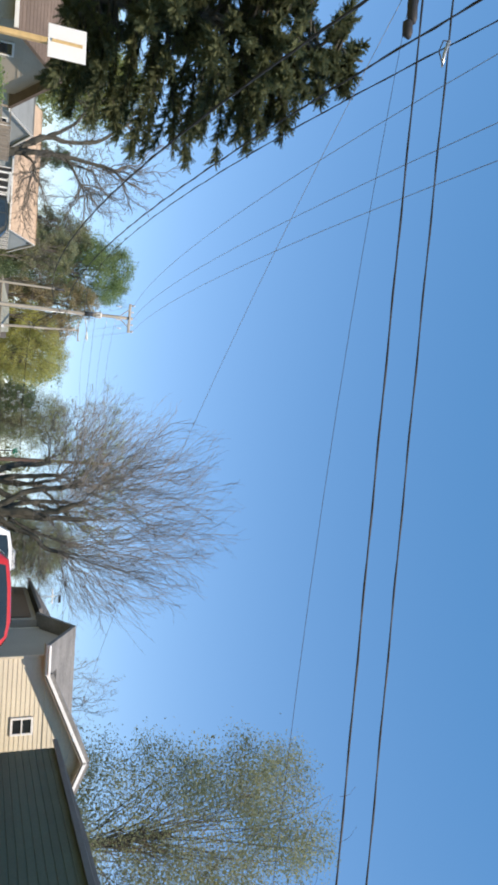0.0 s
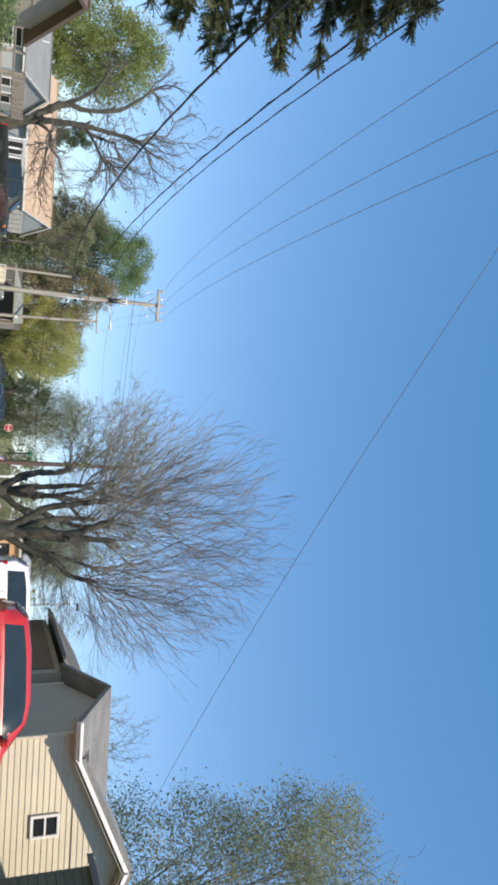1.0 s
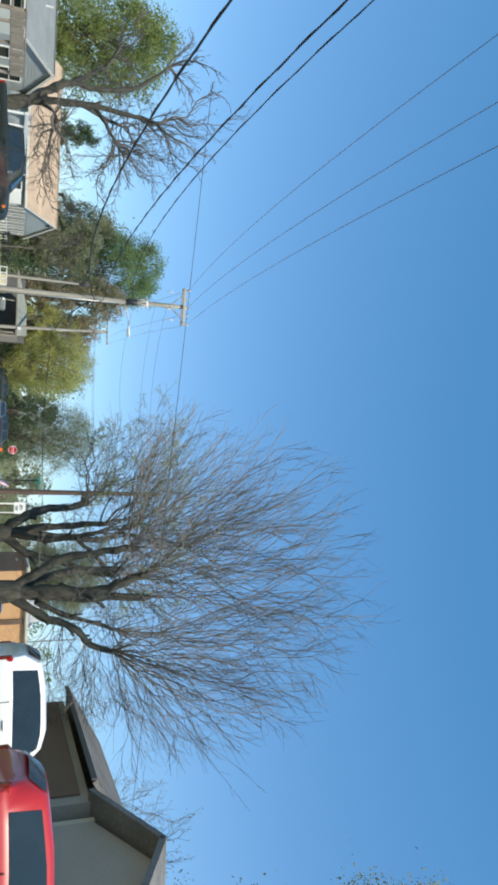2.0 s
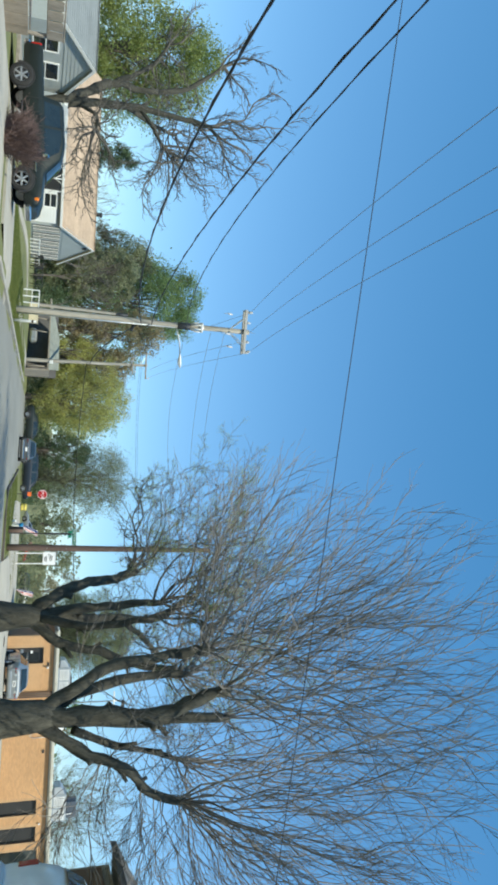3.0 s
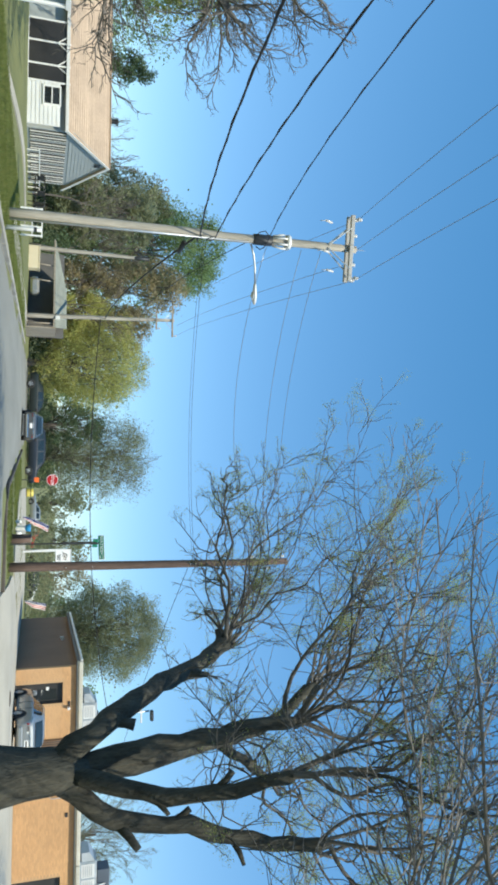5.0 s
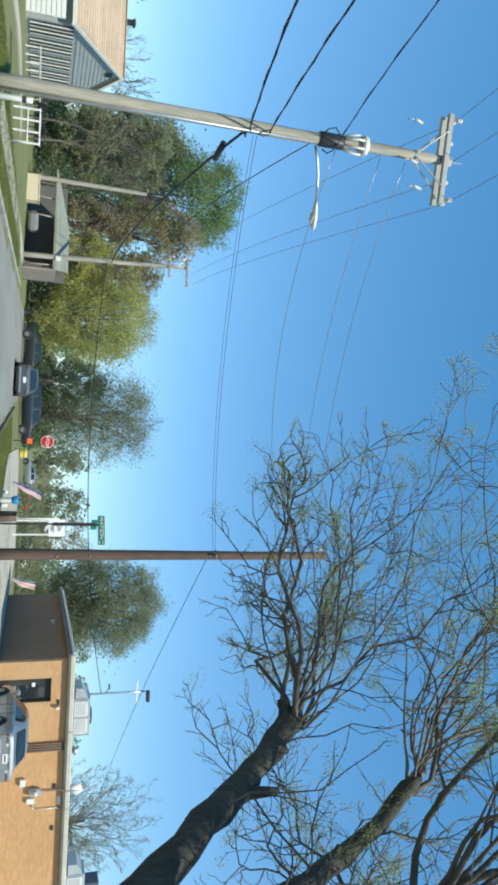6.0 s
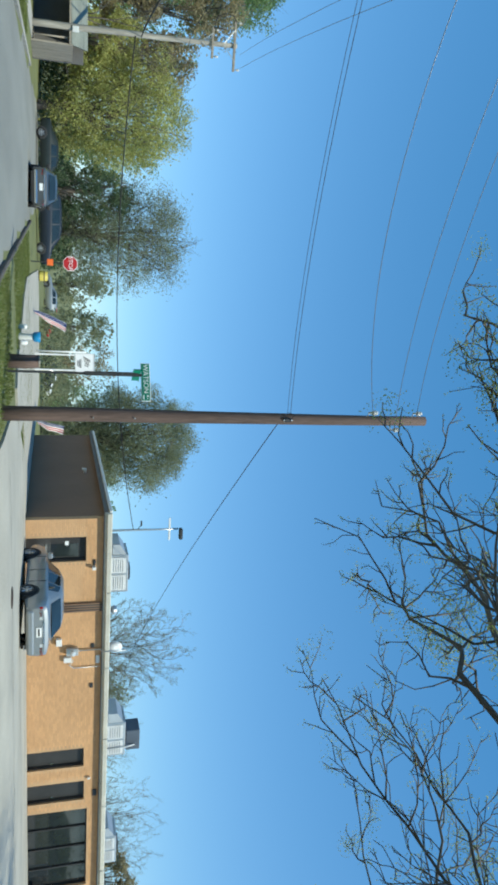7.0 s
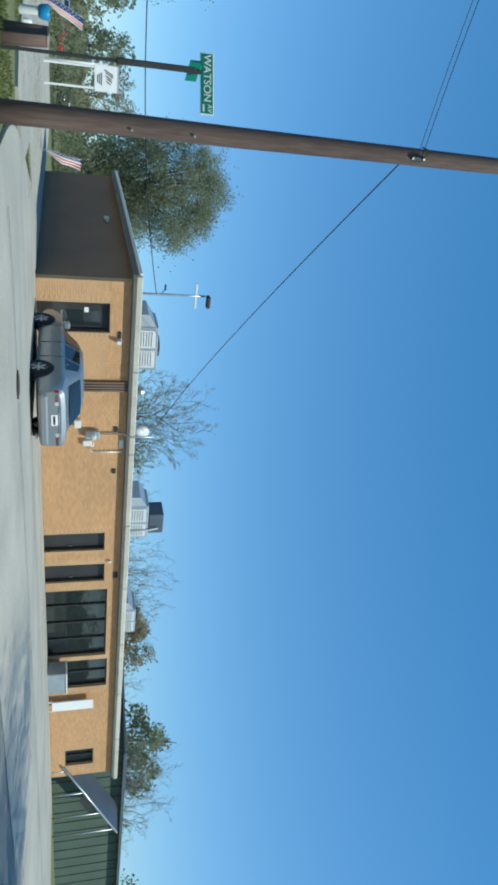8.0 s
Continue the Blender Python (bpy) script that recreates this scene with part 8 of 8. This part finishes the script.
def twiggy_tree(base, height, width, trunk_r, seed, label, tips=26, leaves=4, low=0.2):
    """A rounded bare crown of crooked branches that leave a short trunk."""
    rnd = random.Random(seed)
    t = thing("bare_tree", base, label, "tree", "bare trees")
    wood, fine, lm, ends = Mesh(), Mesh(), Mesh(), []
    f = height * low
    wood.tube([(0, 0, -0.3), (0.03, 0, f * 0.5), (0, 0.02, f), (0.05, 0, height * 0.5)], [trunk_r * 1.3, trunk_r, trunk_r * 0.8, trunk_r * 0.3], 10, caps=False)
    for k in range(tips):
        a = k * 2.399
        u = (k + 0.5) / tips
        s_ = math.sqrt(1 - (0.15 + 0.85 * u) ** 2) * width * 0.5 + 0.2
        q = Vector((s_ * math.cos(a), s_ * math.sin(a), f + (height - f) * (0.12 + 0.88 * u) * rnd.uniform(0.86, 1.0)))
        bough(fine, (0.02, 0.01, rnd.uniform(f * 0.8, height * 0.42)), q, trunk_r * rnd.uniform(0.11, 0.18), rnd, ends, kids=10, sides=(4, 3, 3))
    for e in ends:
        for _ in range(leaves if rnd.random() < 0.5 else 0):
            leaf(lm, e + puff(rnd, 0.18), 0.04, rnd)
    part("trunk", wood, BARK_GREY, t, "grey trunk", True, recalc=False)
    part("branch_crown", fine, TWIG, t, "fine bare branches", True, recalc=False)
    part("leaf_crown", lm, LEAF_OLIVE, t, "first small leaves", recalc=False)


twiggy_tree((26.8, 90.0, 0.1), 12.2, 8.4, 0.28, 76, "rounded bare tree behind the brick building", 38, 9)
for k, (x, y, h, w) in enumerate(((34.5, 92, 8.4, 5.5), (31.0, 94, 7.4, 5.0), (38.0, 93, 8.0, 5.5), (41.5, 90, 10.0, 6.5), (46.5, 91, 10.3, 6.0), (52.5, 92, 8.9, 7.0), (59.0, 93, 8.8, 7.5), (48.0, 76, 8.6, 6.5), (54.0, 77, 9.0, 7.0))):
    twiggy_tree((x, y, 0.1), h, w, 0.22, 177 + k, "hazy bare tree beyond the flat roofs", 24, 3)
twiggy_tree((-33.5, 92.0, 0.1), 8.8, 5.5, 0.18, 190, "slight bare tree behind the tan roof", 20, 1)
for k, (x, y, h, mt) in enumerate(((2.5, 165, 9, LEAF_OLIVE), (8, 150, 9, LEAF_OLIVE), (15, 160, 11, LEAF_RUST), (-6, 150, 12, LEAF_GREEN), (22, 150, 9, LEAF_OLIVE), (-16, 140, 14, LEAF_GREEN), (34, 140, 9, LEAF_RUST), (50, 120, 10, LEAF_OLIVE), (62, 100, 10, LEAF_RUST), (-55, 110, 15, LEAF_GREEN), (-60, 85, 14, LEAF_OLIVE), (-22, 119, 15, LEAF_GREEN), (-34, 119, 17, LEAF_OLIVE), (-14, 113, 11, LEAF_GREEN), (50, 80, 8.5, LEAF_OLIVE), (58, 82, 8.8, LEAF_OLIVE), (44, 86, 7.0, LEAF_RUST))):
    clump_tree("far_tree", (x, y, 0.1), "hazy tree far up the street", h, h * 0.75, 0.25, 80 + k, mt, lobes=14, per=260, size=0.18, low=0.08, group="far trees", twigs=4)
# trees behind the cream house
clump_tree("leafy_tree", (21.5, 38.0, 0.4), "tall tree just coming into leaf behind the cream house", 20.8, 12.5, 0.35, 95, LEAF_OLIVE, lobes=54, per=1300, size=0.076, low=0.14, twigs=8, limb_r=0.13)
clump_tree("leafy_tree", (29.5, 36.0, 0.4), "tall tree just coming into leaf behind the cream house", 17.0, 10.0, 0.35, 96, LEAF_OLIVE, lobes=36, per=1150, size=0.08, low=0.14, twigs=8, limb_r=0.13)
twiggy_tree((14.6, 41.0, 0.4), 8.7, 4.4, 0.2, 97, "slim bare tree beyond the cream house", 22, 2, low=0.3)


def conifer(base, height, radius, seed, label, low=0.22):
    rnd = random.Random(seed)
    t = thing("fir_tree", base, label, "tree")
    wood, fol = Mesh(), Mesh()
    wood.tube([(0, 0, -0.3), (0, 0, height * 0.5), (0, 0, height)], [0.36, 0.22, 0.03], 12)
    z = height * low
    while z < height * 0.98:
        u = (z - height * low) / (height * (1 - low))
        R = radius * min(1.0, 0.65 + 2.0 * u) * (1 - u ** 2.2) ** 0.8 + 0.15
        for k in range(16 if u < 0.7 else 10):
            a = rnd.uniform(0, 6.283)
            L = R * rnd.uniform(0.75, 1.1)
            d = Vector((math.cos(a), math.sin(a), rnd.uniform(-0.1, 0.35)))
            pts, e = bend((0, 0, z + rnd.uniform(-.2, .2)), d, L, 6, 0.06, rnd, -0.035)
            wood.tube(pts, radii(0.05, 0.012, 6), 4, caps=False)
            for j in range(int(30 + L * 37)):
                v = rnd.uniform(0.2, 1.0) ** 0.75 * 6
                i = min(5, int(v))
                q = pts[i].lerp(pts[i + 1], v - i)
                w = any_side((pts[i + 1] - pts[i]).normalized(), rnd, rnd.uniform(0.4, 1.1))
                w.z -= rnd.uniform(0.0, 0.35)
                w.normalize()
                sl = rnd.uniform(0.16, 0.36)
                # a flat spray of needles: narrow fronds along a side twig
                sd_ = w.cross(Vector((rnd.gauss(0, .4), rnd.gauss(0, .4), 1))).normalized()
                for f in range(6):
                    c = q + w * (sl * (f + 0.3) / 6)
                    for s in (-1, 1):
                        tipv = c + (sd_ * s * 0.75 + w * 0.7) * (sl * 0.34 * (1.15 - f / 7))
                        wd = w * 0.026
                        k0 = len(fol.v)
                        fol.v += [tuple(c - wd), tuple(c + wd), tuple(tipv + Vector((0, 0, rnd.uniform(-.03, .0))))]
                        fol.f.append((k0, k0 + 1, k0 + 2))
        z += rnd.uniform(0.28, 0.42)
    part("trunk", wood, BARK_DARK, t, "dark trunk and branches", True, recalc=False)
    part("needle_cover", fol, NEEDLES, t, "dense drooping sprays of dark green needles", recalc=False)
    return t


conifer((-9.65, 16.2, -0.1), 10.1, 3.7, 7, "large dark green fir tree overhanging the verge", low=0.25)

# bare bush before the pickup and clipped shrub near the start
def bush(base, r, h, n, label, twig, seed, leaves=None):
    rnd = random.Random(seed)
    t = thing("bush", base, label, "bush")
    m, ends = Mesh(), []
    for _ in range(n):
        a, s = rnd.uniform(0, 6.283), rnd.uniform(0.05, 0.9)
        d = Vector((math.cos(a) * s, math.sin(a) * s, 1)).normalized()
        pts, e = bend((rnd.gauss(0, r * .25), rnd.gauss(0, r * .25), -0.05), d, h * rnd.uniform(0.6, 1.1), 5, 0.1, rnd, 0.02)
        m.tube(pts, radii(0.012, 0.004, 5), 3, caps=False)
        for _k in range(9):
            i = rnd.randint(1, 4)
            tp, te = bend(pts[i], any_side((pts[i + 1] - pts[i]).normalized(), rnd, rnd.uniform(.4, .9)), h * rnd.uniform(.15, .4), 3, .15, rnd, .02)
            m.tube(tp, radii(.006, .003, 3), 3, caps=False)
            ends += [tp[-1], tp[-2]]
    part("twig_mass", m, twig, t, recalc=False)
    if leaves:
        lm = Mesh()
        for q in ends:
            for _ in range(leaves[1]):
                leaf(lm, q + Vector((rnd.gauss(0, .06), rnd.gauss(0, .06), rnd.gauss(0, .06))), leaves[2], rnd)
        part("leaf_mass", lm, leaves[0], t, recalc=False)


bush((-9.3, 36.0, 0.05), 0.6, 1.0, 230, "leafless purple-brown bush at the drive's edge", BUSH_TWIG, 3)
bush((-9.75, 36.4, 0.05), 0.6, 0.9, 170, "leafless purple-brown bush at the drive's edge", BUSH_TWIG, 4)
bush((-12.0, 27.0, -0.3), 0.9, 1.3, 70, "bright green shrub before the brown-roofed house", TWIG, 5, leaves=(LEAF_GREEN, 5, 0.07))
bush((-11.4, 25.0, -0.3), 0.9, 1.2, 70, "bright green shrub before the brown-roofed house", TWIG, 6, leaves=(LEAF_GREEN, 5, 0.07))


# far tree line that closes the view all round
def tree_line(name, dist, a0, a1, count, seed, mt, label):
    rnd = random.Random(seed)
    m = Mesh()
    for k in range(count):
        a = radians(a0 + (a1 - a0) * (k + rnd.random()) / count)
        d = dist * rnd.uniform(0.85, 1.3)
        cx, cy = d * math.sin(a), 40 + d * math.cos(a)
        h, w = rnd.uniform(6, 13), rnd.uniform(3.5, 7)
        for _ in range(280):
            u = rnd.random() ** 0.7
            r_ = w * (1 - 0.75 * u ** 2) * rnd.random() ** 0.5
            b = rnd.uniform(0, 6.283)
            leaf(m, (cx + r_ * math.cos(b), cy + r_ * math.sin(b), h * u + rnd.uniform(-.4, .4)), 0.5, rnd, 1.3)
    # the undergrowth between and under the crowns
    n = int((a1 - a0) * 1.2)
    for row in range(4):
        for k in range(n + 1):
            a = radians(a0 + (a1 - a0) * k / n)
            d = dist * (1.06 + 0.02 * row)
            z = (-1.0, 2.6, 4.2, 4.6)[row] * (1 if row == 0 else rnd.uniform(0.75, 1.3))
            m.v.append((d * math.sin(a) + rnd.uniform(-.8, .8), 40 + d * math.cos(a), z))
    k0 = len(m.v) - 4 * (n + 1)
    for row in range(3):
        for k in range(n):
            i = k0 + row * (n + 1) + k
            m.f.append((i, i + 1, i + n + 2, i + n + 1))
    return solo(name, m, mt, label, "trees", "stuff", recalc=False)


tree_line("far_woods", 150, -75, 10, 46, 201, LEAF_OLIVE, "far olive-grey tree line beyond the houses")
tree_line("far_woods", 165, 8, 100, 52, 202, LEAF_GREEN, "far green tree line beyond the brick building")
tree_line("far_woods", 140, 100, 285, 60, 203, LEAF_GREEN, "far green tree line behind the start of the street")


# shaded undergrowth below and between the trees
def thicket(x0, x1, y0, y1, h, n, mt, seed, label):
    rnd = random.Random(seed)
    m = Mesh()
    tops = {}
    for _ in range(n):
        x, y = rnd.uniform(x0, x1), rnd.uniform(y0, y1)
        key = (int(x / 1.7), int(y / 1.7))
        top = tops.setdefault(key, h * rnd.uniform(0.45, 1.15))
        leaf(m, (x, y, max(land(x, y), -0.1) + top * rnd.random() ** 0.8), 0.13, rnd, 1.4)
    return solo("undergrowth", m, mt, label, "undergrowth", "stuff", recalc=False)


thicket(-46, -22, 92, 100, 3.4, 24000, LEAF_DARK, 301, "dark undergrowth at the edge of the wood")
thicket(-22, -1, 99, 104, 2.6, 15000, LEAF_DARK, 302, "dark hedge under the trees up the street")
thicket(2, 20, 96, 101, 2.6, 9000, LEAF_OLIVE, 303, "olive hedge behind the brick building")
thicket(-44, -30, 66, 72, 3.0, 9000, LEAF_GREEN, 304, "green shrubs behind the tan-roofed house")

# ---- bricks of the front wall: the nearest as parts, the rest joined ----
BRH, BRL = 0.076, 0.215
rndb = random.Random(17)
rest = Mesh()
made = 0
brick_data = {}
row = 0
zz = BZ + 0.02
while zz < TZ - 0.14:
    x = FX0 + (0.0 if row % 2 == 0 else -BRL / 2)
    while x < FX1:
        a, b = max(x, FX0) + 0.006, min(x + BRL, FX1) - 0.006
        z0_, z1_ = zz + 0.007, zz + BRH - 0.007
        blocked = any(a < o[1] + 0.02 and b > o[0] - 0.02 and z1_ > o[2] and z0_ < o[3] + 0.01 for o in OPEN)
        if b - a > 0.04 and not blocked:
            c = ((a + b) / 2, FY + 0.006, (z0_ + z1_) / 2)
            if made < 300 and FX0 <= a < 8.0 + 3.2 and not (10.6 < c[0] < 11.2):
                L = round(b - a, 3)
                if L not in brick_data:
                    brick_data[L] = fix(Mesh().box((0, 0, 0), (L, 0.03, z1_ - z0_), ch=0.004).data("brick", BRICK))
                o = part("brick", brick_data[L], BRICK, front)
                o.matrix_basis = Matrix.Translation((c[0], c[1] - rndb.uniform(0, 0.004), c[2]))
                made += 1
            else:
                k = len(rest.v)
                yf, yb = FY - 0.008 - rndb.uniform(0, 0.005), FY + 0.014
                rest.v += [(a, yf, z0_), (b, yf, z0_), (b, yf, z1_), (a, yf, z1_), (a, yb, z0_), (b, yb, z0_), (b, yb, z1_), (a, yb, z1_)]
                rest.f += [(k, k + 1, k + 2, k + 3), (k + 3, k + 2, k + 6, k + 7), (k, k + 4, k + 5, k + 1), (k, k + 3, k + 7, k + 4), (k + 1, k + 5, k + 6, k + 2)]
        x += BRL
    zz += BRH
    row += 1
BRICK_REST = mat("orange_brick_courses", (0.585, 0.34, 0.168), 0.85, var=0.1, scale=0.6, fine=20, bump=0.25, island=0.09)
rb = part("brickwork", rest, BRICK_REST, front, "orange brick courses", recalc=False)
rb["kind"] = "stuff"
